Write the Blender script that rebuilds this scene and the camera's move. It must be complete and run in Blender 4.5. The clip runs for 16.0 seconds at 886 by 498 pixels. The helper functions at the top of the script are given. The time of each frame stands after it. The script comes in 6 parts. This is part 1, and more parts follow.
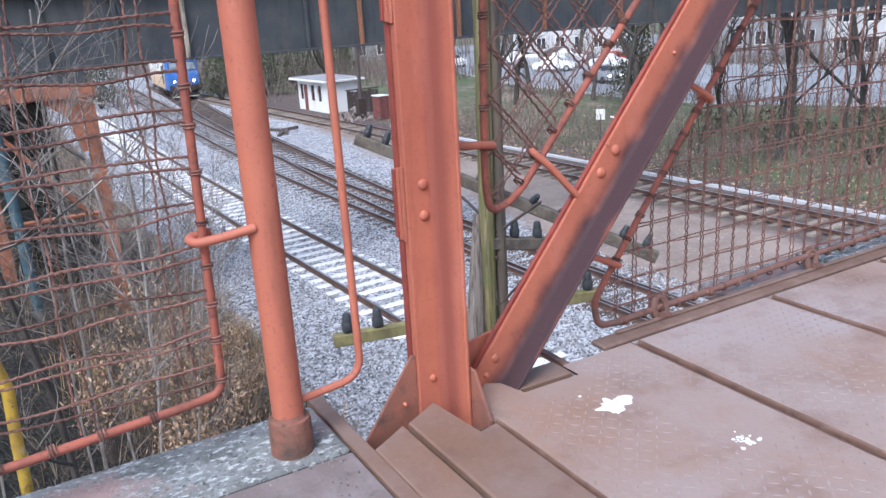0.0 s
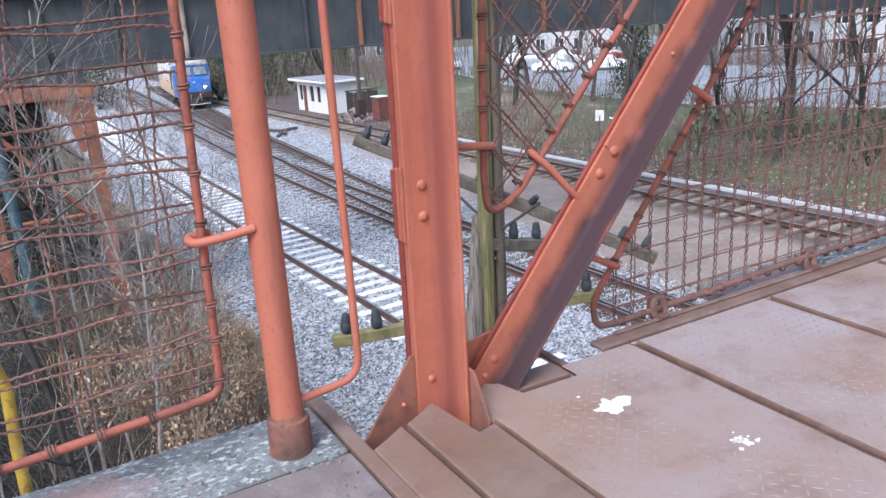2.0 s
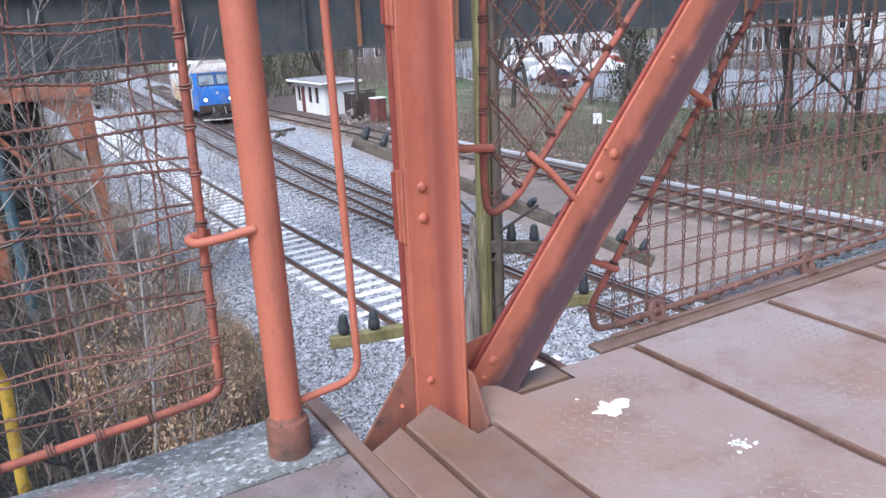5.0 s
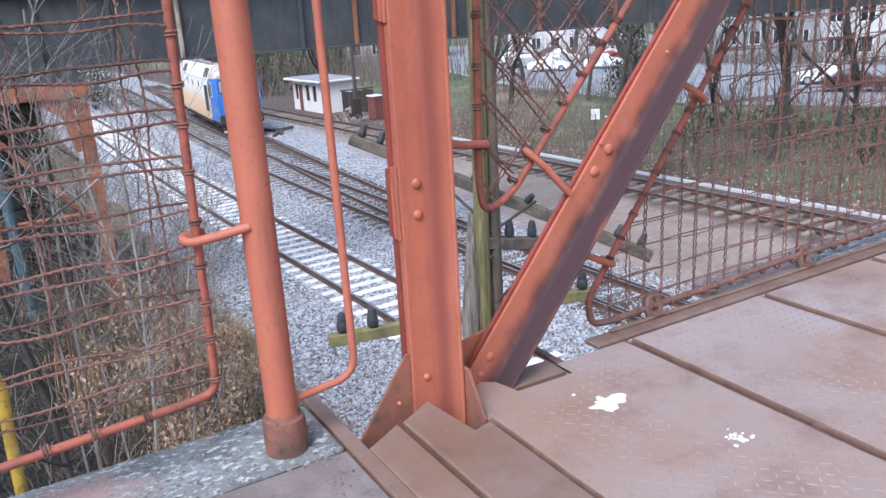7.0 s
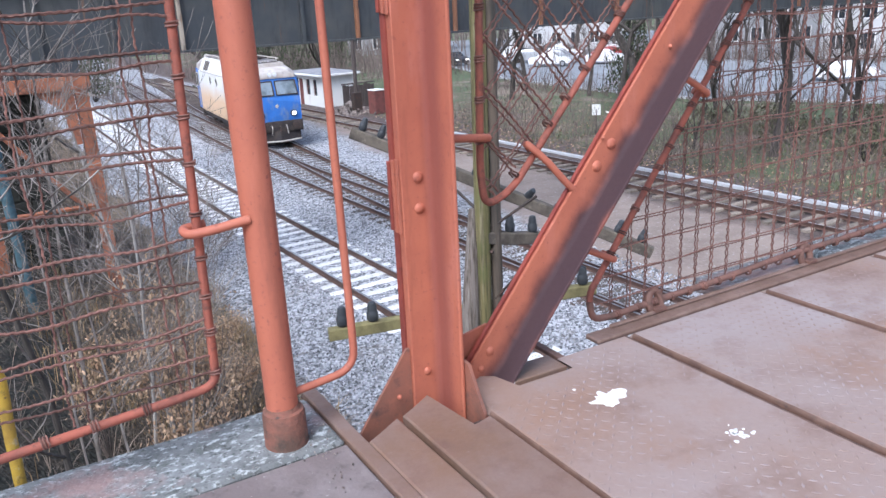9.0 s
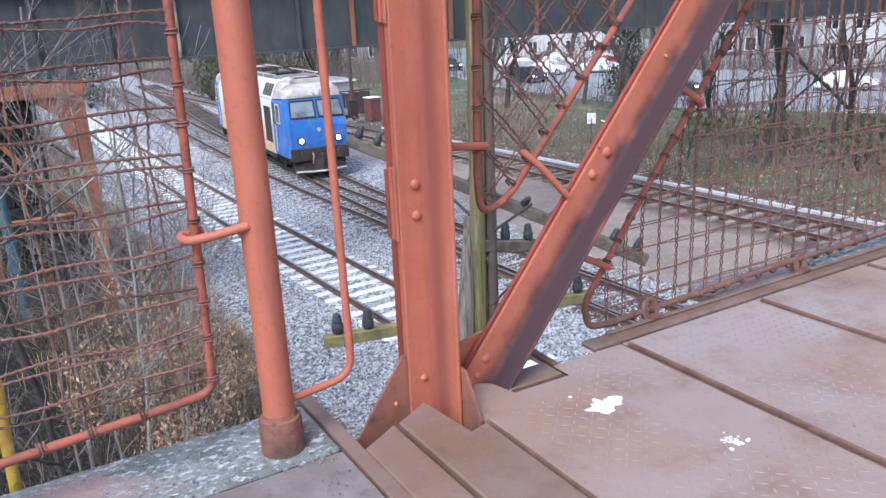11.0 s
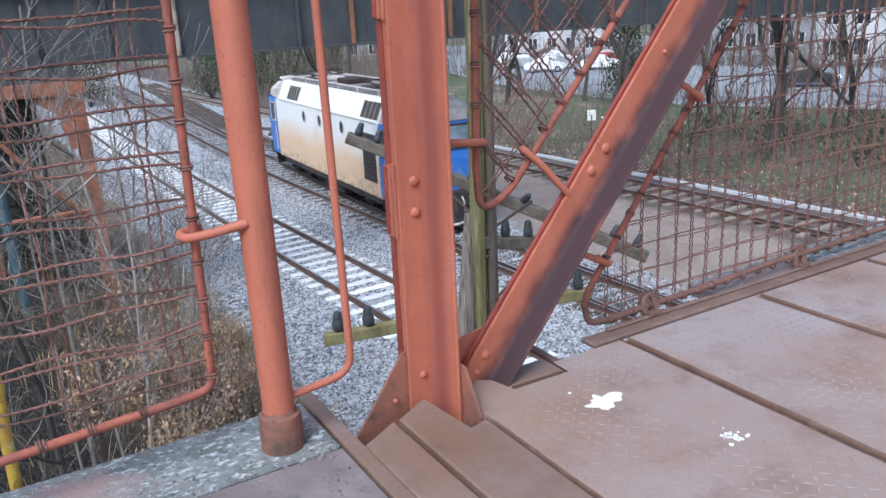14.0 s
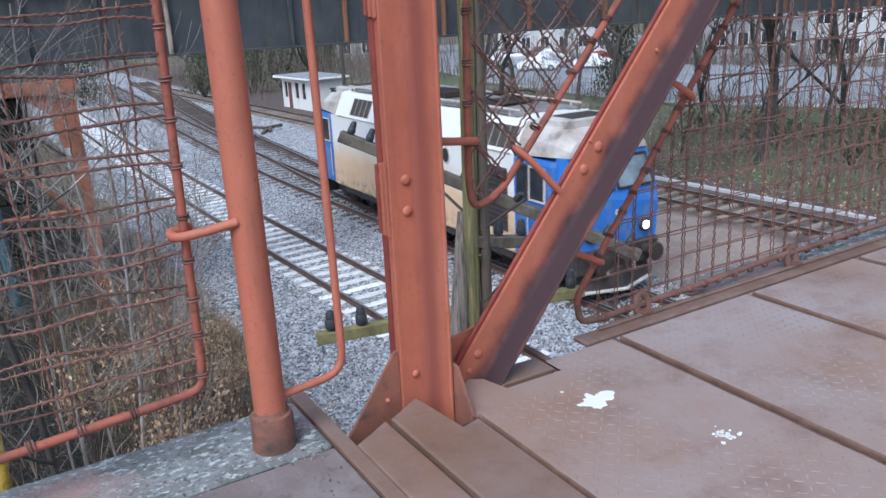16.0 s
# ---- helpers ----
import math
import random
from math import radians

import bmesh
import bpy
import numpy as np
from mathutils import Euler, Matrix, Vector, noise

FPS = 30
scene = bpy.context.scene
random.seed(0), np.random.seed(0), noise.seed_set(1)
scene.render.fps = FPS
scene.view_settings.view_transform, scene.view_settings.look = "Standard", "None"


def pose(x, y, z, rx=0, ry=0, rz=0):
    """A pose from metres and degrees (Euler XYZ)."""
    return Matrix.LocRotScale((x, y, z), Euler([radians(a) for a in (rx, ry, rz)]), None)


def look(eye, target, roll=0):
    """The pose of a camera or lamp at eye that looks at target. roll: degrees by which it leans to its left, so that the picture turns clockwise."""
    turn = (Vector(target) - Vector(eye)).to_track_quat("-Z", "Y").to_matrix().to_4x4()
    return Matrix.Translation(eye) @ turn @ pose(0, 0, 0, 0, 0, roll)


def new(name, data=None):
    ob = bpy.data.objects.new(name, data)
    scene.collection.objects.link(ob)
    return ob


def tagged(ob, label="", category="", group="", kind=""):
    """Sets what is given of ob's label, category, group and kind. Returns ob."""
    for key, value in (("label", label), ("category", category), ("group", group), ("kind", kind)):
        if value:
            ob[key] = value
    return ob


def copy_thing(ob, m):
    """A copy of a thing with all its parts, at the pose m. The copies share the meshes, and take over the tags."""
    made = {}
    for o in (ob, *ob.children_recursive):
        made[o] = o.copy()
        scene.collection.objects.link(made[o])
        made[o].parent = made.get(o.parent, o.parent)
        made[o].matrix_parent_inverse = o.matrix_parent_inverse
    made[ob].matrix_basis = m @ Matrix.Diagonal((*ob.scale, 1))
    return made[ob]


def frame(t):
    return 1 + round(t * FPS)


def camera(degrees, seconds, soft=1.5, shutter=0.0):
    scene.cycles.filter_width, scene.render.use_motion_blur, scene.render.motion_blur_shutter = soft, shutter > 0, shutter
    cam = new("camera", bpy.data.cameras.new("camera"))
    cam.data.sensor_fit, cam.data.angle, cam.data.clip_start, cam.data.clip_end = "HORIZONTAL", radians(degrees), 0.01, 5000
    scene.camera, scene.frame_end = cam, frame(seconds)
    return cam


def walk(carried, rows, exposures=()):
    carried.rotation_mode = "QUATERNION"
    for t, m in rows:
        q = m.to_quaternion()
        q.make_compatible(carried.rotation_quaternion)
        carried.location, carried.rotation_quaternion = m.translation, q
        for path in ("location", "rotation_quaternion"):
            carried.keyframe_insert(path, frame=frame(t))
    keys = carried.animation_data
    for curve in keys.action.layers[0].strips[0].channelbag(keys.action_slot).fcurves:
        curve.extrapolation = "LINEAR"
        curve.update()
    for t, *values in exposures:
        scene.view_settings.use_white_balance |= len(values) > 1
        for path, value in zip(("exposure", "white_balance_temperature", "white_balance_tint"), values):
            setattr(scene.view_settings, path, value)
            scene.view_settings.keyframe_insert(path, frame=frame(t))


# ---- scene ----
cam = camera(58.9, 16.0, soft=1.5, shutter=0.5)
walk(cam, [
    (0.0, pose(0.0000, 0.0000, 1.3000, 72.800, 3.000, -30.600)),
    (0.5, pose(0.0013, 0.0025, 1.2991, 72.741, 2.903, -30.347)),
    (1.0, pose(-0.0010, -0.0002, 1.3019, 73.019, 2.738, -30.419)),
    (1.5, pose(0.0022, -0.0024, 1.3018, 72.930, 3.051, -30.414)),
    (2.0, pose(-0.0008, -0.0028, 1.2998, 72.865, 2.932, -30.651)),
    (2.5, pose(-0.0069, -0.0047, 1.3002, 72.898, 2.799, -30.653)),
    (3.0, pose(-0.0051, -0.0018, 1.2977, 72.769, 2.832, -30.647)),
    (3.5, pose(-0.0077, 0.0001, 1.2986, 72.785, 2.609, -30.626)),
    (4.0, pose(-0.0128, 0.0007, 1.3014, 72.991, 2.413, -30.634)),
    (6.5, pose(-0.0028, -0.0076, 1.3003, 72.877, 2.886, -30.951)),
    (7.0, pose(0.0013, -0.0077, 1.2978, 72.788, 3.017, -30.954)),
    (7.5, pose(0.0057, -0.0093, 1.2946, 72.583, 3.067, -31.055)),
    (8.0, pose(0.0088, -0.0025, 1.2923, 72.288, 3.153, -30.821)),
    (8.5, pose(0.0054, 0.0006, 1.2925, 72.261, 2.955, -30.802)),
    (9.0, pose(0.0014, 0.0011, 1.2919, 72.418, 2.687, -30.865)),
    (9.5, pose(-0.0024, 0.0013, 1.2947, 72.531, 2.508, -30.913)),
    (12.0, pose(-0.0109, -0.0092, 1.2950, 73.114, 2.431, -31.253)),
    (12.5, pose(-0.0065, -0.0087, 1.2955, 72.915, 2.720, -31.039)),
    (13.0, pose(-0.0083, -0.0110, 1.2949, 73.023, 2.738, -31.121)),
    (13.5, pose(-0.0027, -0.0100, 1.2928, 72.901, 2.671, -31.408)),
    (14.0, pose(-0.0057, -0.0083, 1.2919, 72.776, 2.607, -31.172)),
    (14.5, pose(0.0041, -0.0036, 1.2899, 72.613, 2.676, -31.345)),
    (15.0, pose(0.0080, -0.0050, 1.2908, 72.580, 2.852, -31.489)),
    (15.5, pose(0.0002, -0.0069, 1.2910, 72.680, 2.736, -31.475)),
    (16.0, pose(0.0016, -0.0054, 1.2899, 72.668, 2.534, -31.647)),
], exposures=[(0.0, 0.46, 5600, 10), (9.5, 0.46, 5600, 10), (12.5, 0.41, 5520, 8), (13.1, 0.41, 5500, 7), (13.6, 0.34, 5500, 7), (14.1, 0.22, 5480, 6), (14.5, 0.08, 5460, 6), (16.0, 0.03, 5440, 6)])

# ---------------------------------------------------------------- light
world = bpy.data.worlds.new("world")
scene.world = world
world.use_nodes = True
wn, wl = world.node_tree.nodes, world.node_tree.links
sky = wn.new("ShaderNodeTexSky")
sky.sky_type, sky.sun_disc = "NISHITA", False
sky.sun_elevation, sky.sun_rotation = radians(51), radians(232)
sky.air_density, sky.dust_density, sky.ozone_density = 1.0, 4.0, 1.0
hsv = wn.new("ShaderNodeHueSaturation")
hsv.inputs["Saturation"].default_value = 0.8
wl.new(sky.outputs[0], hsv.inputs["Color"])
wl.new(hsv.outputs[0], wn["Background"].inputs["Color"])
wn["Background"].inputs["Strength"].default_value = 0.15
sun = new("sun", bpy.data.lights.new("sun", "SUN"))
sun.data.energy, sun.data.angle, sun.data.color = 1.9, radians(30), (1.0, 0.97, 0.94)
sun.matrix_world = look((-13, -10, 20), (0, 0, 0))


# ---------------------------------------------------------------- mesh helpers
class Buf:
    """Vertices and faces of one mesh in the making."""

    def __init__(self):
        self.v, self.f = [], []

    def add(self, verts, faces):
        n = len(self.v)
        self.v += [tuple(p) for p in verts]
        self.f += [tuple(i + n for i in q) for q in faces]
        return self

    def box(self, x0, y0, z0, x1, y1, z1, c=0.0, m=None):
        """A box with chamfered edges."""
        if c <= 0:
            vs = [(x, y, z) for x in (x0, x1) for y in (y0, y1) for z in (z0, z1)]
            fs = [(0, 1, 3, 2), (4, 6, 7, 5), (0, 4, 5, 1), (2, 3, 7, 6), (0, 2, 6, 4), (1, 5, 7, 3)]
        else:
            b = bmesh.new()
            g = bmesh.ops.create_cube(b, size=1)
            for w in b.verts:
                w.co = ((x0 + x1) / 2 + w.co.x * (x1 - x0), (y0 + y1) / 2 + w.co.y * (y1 - y0), (z0 + z1) / 2 + w.co.z * (z1 - z0))
            bmesh.ops.bevel(b, geom=b.edges[:], offset=c, segments=1, affect="EDGES")
            b.verts.index_update()
            vs, fs = [tuple(w.co) for w in b.verts], [tuple(w.index for w in q.verts) for q in b.faces]
            b.free()
        if m is not None:
            vs = [m @ Vector(p) for p in vs]
        return self.add(vs, fs)

    def tube(self, pts, r, seg=6, r1=None, cap=True):
        """A round bar along points; r to r1 taper."""
        pts = [Vector(p) for p in pts]
        n = len(pts)
        vs, fs = [], []
        up = None
        for i, p in enumerate(pts):
            d = (pts[min(i + 1, n - 1)] - pts[max(i - 1, 0)]).normalized()
            if up is None:
                up = d.orthogonal().normalized()
            up = (up - d * up.dot(d)).normalized()
            side = d.cross(up)
            rr = r if r1 is None else r + (r1 - r) * i / max(1, n - 1)
            for k in range(seg):
                a = 2 * math.pi * k / seg
                vs.append(p + rr * (math.cos(a) * up + math.sin(a) * side))
        for i in range(n - 1):
            for k in range(seg):
                a, b = i * seg + k, i * seg + (k + 1) % seg
                fs.append((a, b, b + seg, a + seg))
        if cap:
            fs.append(tuple(range(seg))[::-1])
            fs.append(tuple((n - 1) * seg + k for k in range(seg)))
        return self.add(vs, fs)

    def lathe(self, prof, seg=16, m=None):
        """Rings of (radius, height) about z."""
        vs, fs = [], []
        for r, z in prof:
            for k in range(seg):
                a = 2 * math.pi * k / seg
                vs.append(Vector((r * math.cos(a), r * math.sin(a), z)))
        for i in range(len(prof) - 1):
            for k in range(seg):
                a, b = i * seg + k, i * seg + (k + 1) % seg
                fs.append((a, b, b + seg, a + seg))
        fs.append(tuple(range(seg))[::-1])
        fs.append(tuple((len(prof) - 1) * seg + k for k in range(seg)))
        if m is not None:
            vs = [m @ p for p in vs]
        return self.add(vs, fs)

    def loft(self, rings, closed=True, cap=True):
        """Skin between rings with equal numbers of points."""
        n = len(rings[0])
        vs = [p for ring in rings for p in ring]
        fs = []
        for i in range(len(rings) - 1):
            for k in range(n if closed else n - 1):
                a, b = i * n + k, i * n + (k + 1) % n
                fs.append((a, b, b + n, a + n))
        if cap:
            fs.append(tuple(range(n))[::-1])
            fs.append(tuple((len(rings) - 1) * n + k for k in range(n)))
        return self.add(vs, fs)

    def prism(self, poly, z0, z1, m=None, c=0.0):
        """A flat polygon with thickness, in xy."""
        n = len(poly)
        if c:
            cx, cy = sum(p[0] for p in poly) / n, sum(p[1] for p in poly) / n
            sh = [(x - c * (1 if x > cx else -1), y - c * (1 if y > cy else -1)) for x, y in poly]
            rings = [[(x, y, z0) for x, y in poly], [(x, y, z1 - c) for x, y in poly], [(x, y, z1) for x, y in sh]]
        else:
            rings = [[(x, y, z) for x, y in poly] for z in (z0, z1)]
        if m is not None:
            rings = [[m @ Vector(p) for p in ring] for ring in rings]
        return self.loft(rings)


def mesh_of(name, buf, mat, smooth=False):
    me = bpy.data.meshes.new(name)
    me.from_pydata(buf.v, [], buf.f)
    b = bmesh.new()
    b.from_mesh(me)
    if len(b.faces) < 60000:
        bmesh.ops.recalc_face_normals(b, faces=b.faces[:])
    b.to_mesh(me)
    b.free()
    if smooth:
        me.polygons.foreach_set("use_smooth", [True] * len(me.polygons))
        me.set_sharp_from_angle(angle=radians(38))
    if mat:
        me.materials.append(mat)
    return me


def part(name, buf, mat, parent=None, label="", smooth=False):
    me = buf if isinstance(buf, bpy.types.Mesh) else mesh_of(name, buf, mat, smooth)
    ob = new(name, me)
    if parent is not None:
        ob.parent = parent
    return tagged(ob, label)


def thing(name, label, category, m=None, group="", kind=""):
    ob = new(name)
    ob.empty_display_size = 0.1
    if m is not None:
        ob.matrix_basis = m
    return tagged(ob, label, category, group, kind)


# ---------------------------------------------------------------- materials
def material(name, base, rough=0.7, metal=0.0, vary=(), bump=0.0, bump_scale=40.0, rnd=0.0, emit=0.0, island=0.0, spec=0.5, rough_var=0.0):
    """Base colour, then layers of (colour, scale, low, high, stretch) mixed in by noise."""
    mat = bpy.data.materials.new(name)
    mat.use_nodes = True
    n, l = mat.node_tree.nodes, mat.node_tree.links
    bsdf = n["Principled BSDF"]
    bsdf.inputs["Roughness"].default_value = rough
    bsdf.inputs["Metallic"].default_value = metal
    bsdf.inputs["Specular IOR Level"].default_value = spec
    co = n.new("ShaderNodeTexCoord")
    col = n.new("ShaderNodeRGB")
    col.outputs[0].default_value = (*base, 1)
    last = col.outputs[0]
    for k, (colour, scale, lo, hi, stretch) in enumerate(vary):
        mp = n.new("ShaderNodeMapping")
        mp.inputs["Scale"].default_value = stretch
        mp.inputs["Location"].default_value = (k * 3.1, k * 1.7, k * 2.3)
        l.new(co.outputs["Object"], mp.inputs[0])
        no = n.new("ShaderNodeTexNoise")
        no.inputs["Scale"].default_value, no.inputs["Detail"].default_value, no.inputs["Roughness"].default_value = scale, 8, 0.65
        l.new(mp.outputs[0], no.inputs["Vector"])
        rp = n.new("ShaderNodeMapRange")
        rp.inputs["From Min"].default_value, rp.inputs["From Max"].default_value = lo, hi
        l.new(no.outputs["Fac"], rp.inputs["Value"])
        mx = n.new("ShaderNodeMix")
        mx.data_type = "RGBA"
        l.new(rp.outputs[0], mx.inputs["Factor"])
        l.new(last, mx.inputs["A"])
        mx.inputs["B"].default_value = (*colour, 1)
        last = mx.outputs["Result"]
    if rnd or island:
        hv = n.new("ShaderNodeHueSaturation")
        src = n.new("ShaderNodeObjectInfo").outputs["Random"] if rnd else n.new("ShaderNodeNewGeometry").outputs["Random Per Island"]
        amt = rnd or island
        mr = n.new("ShaderNodeMapRange")
        mr.inputs["To Min"].default_value, mr.inputs["To Max"].default_value = 1 - amt, 1 + amt
        l.new(src, mr.inputs["Value"])
        l.new(mr.outputs[0], hv.inputs["Value"])
        l.new(last, hv.inputs["Color"])
        last = hv.outputs[0]
    l.new(last, bsdf.inputs["Base Color"])
    if bump:
        no = n.new("ShaderNodeTexNoise")
        no.inputs["Scale"].default_value, no.inputs["Detail"].default_value = bump_scale, 6
        l.new(co.outputs["Object"], no.inputs["Vector"])
        bp = n.new("ShaderNodeBump")
        bp.inputs["Strength"].default_value, bp.inputs["Distance"].default_value = bump, 0.01
        l.new(no.outputs["Fac"], bp.inputs["Height"])
        l.new(bp.outputs[0], bsdf.inputs["Normal"])
        if rough_var:
            mr = n.new("ShaderNodeMapRange")
            mr.inputs["To Min"].default_value, mr.inputs["To Max"].default_value = rough - rough_var, rough + rough_var
            l.new(no.outputs["Fac"], mr.inputs["Value"])
            l.new(mr.outputs[0], bsdf.inputs["Roughness"])
    if emit:
        bsdf.inputs["Emission Color"].default_value = (*base, 1)
        bsdf.inputs["Emission Strength"].default_value = emit
    return mat


I3 = (1, 1, 1)
M_PAINT = material("red_oxide_paint", (0.48, 0.155, 0.092), 0.6, vary=[((0.38, 0.115, 0.075), 3, 0.4, 0.75, I3), ((0.58, 0.20, 0.13), 9, 0.55, 0.8, (1, 1, 0.25)), ((0.24, 0.09, 0.06), 22, 0.66, 0.76, I3), ((0.27, 0.095, 0.065), 7, 0.58, 0.74, (1, 1, 0.15)), ((0.30, 0.10, 0.075), 60, 0.58, 0.7, I3), ((0.75, 0.66, 0.60), 34, 0.765, 0.78, I3)], bump=0.12, bump_scale=60, rough_var=0.1)
# darker copy of the paint for recessed sides, with their shade in the colour
M_PAINT_SIDE = material("shaded_weathered_red_paint", (0.34, 0.075, 0.05), 0.65, vary=[((0.22, 0.05, 0.04), 6, 0.4, 0.7, I3), ((0.10, 0.05, 0.04), 30, 0.6, 0.75, I3)], bump=0.2, bump_scale=50)
M_RUSTY = material("rust_stained_paint", (0.30, 0.12, 0.08), 0.7, vary=[((0.20, 0.10, 0.075), 7, 0.42, 0.62, I3), ((0.12, 0.07, 0.06), 16, 0.55, 0.72, I3), ((0.45, 0.16, 0.10), 5, 0.58, 0.72, I3)], bump=0.3, bump_scale=50)
M_SLEEVE = material("rust_eaten_sleeve", (0.24, 0.10, 0.07), 0.75, vary=[((0.13, 0.075, 0.055), 9, 0.42, 0.60, I3), ((0.36, 0.13, 0.085), 5, 0.54, 0.70, I3), ((0.08, 0.055, 0.045), 28, 0.55, 0.68, I3)], bump=0.6, bump_scale=60)


def banded(base_mat_args, name, axis, lo0, lo1, hi0, hi1, band, amount, noise_amt):
    """Paint with a dark band along a member; axis gives the distance across it."""
    mat = material(name, *base_mat_args[0], **base_mat_args[1])
    n, l = mat.node_tree.nodes, mat.node_tree.links
    bsdf = n["Principled BSDF"]
    src = bsdf.inputs["Base Color"].links[0].from_socket
    co = next(k for k in n if k.bl_idname == "ShaderNodeTexCoord")
    dot = n.new("ShaderNodeVectorMath")
    dot.operation = "DOT_PRODUCT"
    l.new(co.outputs["Object"], dot.inputs[0])
    dot.inputs[1].default_value = axis
    no = n.new("ShaderNodeTexNoise")
    no.inputs["Scale"].default_value, no.inputs["Detail"].default_value = 7, 6
    l.new(co.outputs["Object"], no.inputs["Vector"])
    ad = n.new("ShaderNodeMath")
    ad.operation = "MULTIPLY_ADD"
    ad.inputs[1].default_value = noise_amt
    l.new(no.outputs["Fac"], ad.inputs[0])
    l.new(dot.outputs["Value"], ad.inputs[2])
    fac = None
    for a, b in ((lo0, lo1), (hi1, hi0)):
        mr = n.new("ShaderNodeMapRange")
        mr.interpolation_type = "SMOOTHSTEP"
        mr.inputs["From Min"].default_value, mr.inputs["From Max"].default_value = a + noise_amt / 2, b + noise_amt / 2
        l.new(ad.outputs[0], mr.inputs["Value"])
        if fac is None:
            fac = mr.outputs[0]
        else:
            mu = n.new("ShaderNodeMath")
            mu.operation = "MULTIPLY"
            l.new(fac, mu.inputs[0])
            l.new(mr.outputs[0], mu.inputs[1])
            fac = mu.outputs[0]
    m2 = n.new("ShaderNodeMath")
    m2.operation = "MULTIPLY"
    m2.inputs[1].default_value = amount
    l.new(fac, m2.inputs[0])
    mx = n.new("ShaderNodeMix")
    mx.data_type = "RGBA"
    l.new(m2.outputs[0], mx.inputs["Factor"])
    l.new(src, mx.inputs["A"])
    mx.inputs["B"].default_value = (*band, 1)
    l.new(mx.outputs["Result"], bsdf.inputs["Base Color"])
    return mat


PAINT_ARGS = (((0.47, 0.155, 0.092), 0.78), dict(spec=0.3, vary=[((0.37, 0.115, 0.075), 3, 0.4, 0.75, I3), ((0.50, 0.19, 0.14), 9, 0.55, 0.8, (1, 1, 0.25)), ((0.27, 0.09, 0.06), 6, 0.60, 0.74, (1, 1, 0.14)), ((0.24, 0.09, 0.06), 22, 0.66, 0.76, I3), ((0.30, 0.10, 0.075), 60, 0.58, 0.7, I3), ((0.75, 0.66, 0.60), 34, 0.765, 0.78, I3)], bump=0.12, bump_scale=60, rough_var=0.1))
M_WIRE = material("rusted_painted_wire", (0.19, 0.092, 0.072), 0.75, vary=[((0.125, 0.062, 0.048), 14, 0.4, 0.65, I3), ((0.33, 0.165, 0.13), 25, 0.58, 0.78, I3)], bump=0.3, bump_scale=120, rnd=0.35)
M_ROD = material("rusted_frame_rod", (0.38, 0.11, 0.07), 0.7, vary=[((0.20, 0.07, 0.05), 8, 0.4, 0.65, I3), ((0.10, 0.05, 0.04), 30, 0.55, 0.75, I3)], bump=0.25, bump_scale=90)
M_DECK = material("rust_brown_deck_steel", (0.320, 0.222, 0.180), 0.42, 0.0, vary=[((0.385, 0.330, 0.325), 0.8, 0.36, 0.70, I3), ((0.31, 0.185, 0.125), 1.6, 0.50, 0.70, I3), ((0.22, 0.14, 0.11), 4, 0.52, 0.74, I3), ((0.38, 0.31, 0.28), 26, 0.6, 0.8, I3), ((0.17, 0.11, 0.09), 60, 0.62, 0.80, I3)], bump=0.12, bump_scale=50, rough_var=0.15)
M_LUG = material("worn_lug_steel", (0.295, 0.215, 0.18), 0.45, vary=[((0.37, 0.305, 0.295), 2, 0.40, 0.60, I3), ((0.235, 0.16, 0.135), 7, 0.52, 0.72, I3)])
M_NOSING = material("dark_worn_plate_edge", (0.15, 0.085, 0.062), 0.55, vary=[((0.24, 0.15, 0.115), 5, 0.48, 0.7, I3), ((0.09, 0.055, 0.045), 14, 0.5, 0.7, I3)], bump=0.2, bump_scale=50)
M_RODDARK = material("dark_rusted_rod", (0.20, 0.10, 0.078), 0.75, vary=[((0.12, 0.07, 0.055), 9, 0.42, 0.65, I3), ((0.32, 0.14, 0.10), 14, 0.58, 0.75, I3)], bump=0.3, bump_scale=80)
M_PLANK = material("dark_rust_plank_steel", (0.225, 0.138, 0.095), 0.5, 0.0, vary=[((0.265, 0.185, 0.155), 3, 0.42, 0.68, I3), ((0.185, 0.11, 0.085), 9, 0.5, 0.75, I3), ((0.30, 0.22, 0.19), 30, 0.62, 0.8, I3)], bump=0.2, bump_scale=50, rough_var=0.15, rnd=0.10)
M_DECK_EDGE = material("dark_rust_angle", (0.17, 0.09, 0.07), 0.65, 0.1, vary=[((0.26, 0.15, 0.115), 6, 0.45, 0.7, I3), ((0.08, 0.05, 0.04), 22, 0.55, 0.75, I3)], bump=0.25, bump_scale=60)
M_KERBRUST = material("brown_rust_kerb_steel", (0.17, 0.105, 0.08), 0.65, 0.0, vary=[((0.25, 0.17, 0.14), 5, 0.45, 0.7, I3), ((0.12, 0.075, 0.06), 18, 0.55, 0.75, I3)], bump=0.25, bump_scale=60)
# near black, so that the shade under the deck is part of the colour
M_VOID = material("shaded_underside_steel", (0.045, 0.03, 0.028), 0.9, vary=[((0.08, 0.05, 0.04), 4, 0.4, 0.7, I3)])
M_CONC = material("old_concrete", (0.23, 0.24, 0.24), 0.9, vary=[((0.13, 0.135, 0.13), 5, 0.42, 0.62, I3), ((0.52, 0.55, 0.55), 34, 0.53, 0.64, (1, 1.6, 1)), ((0.07, 0.075, 0.07), 55, 0.54, 0.64, I3), ((0.29, 0.20, 0.185), 3.2, 0.52, 0.64, I3), ((0.55, 0.56, 0.56), 90, 0.62, 0.70, I3)], bump=0.7, bump_scale=45)
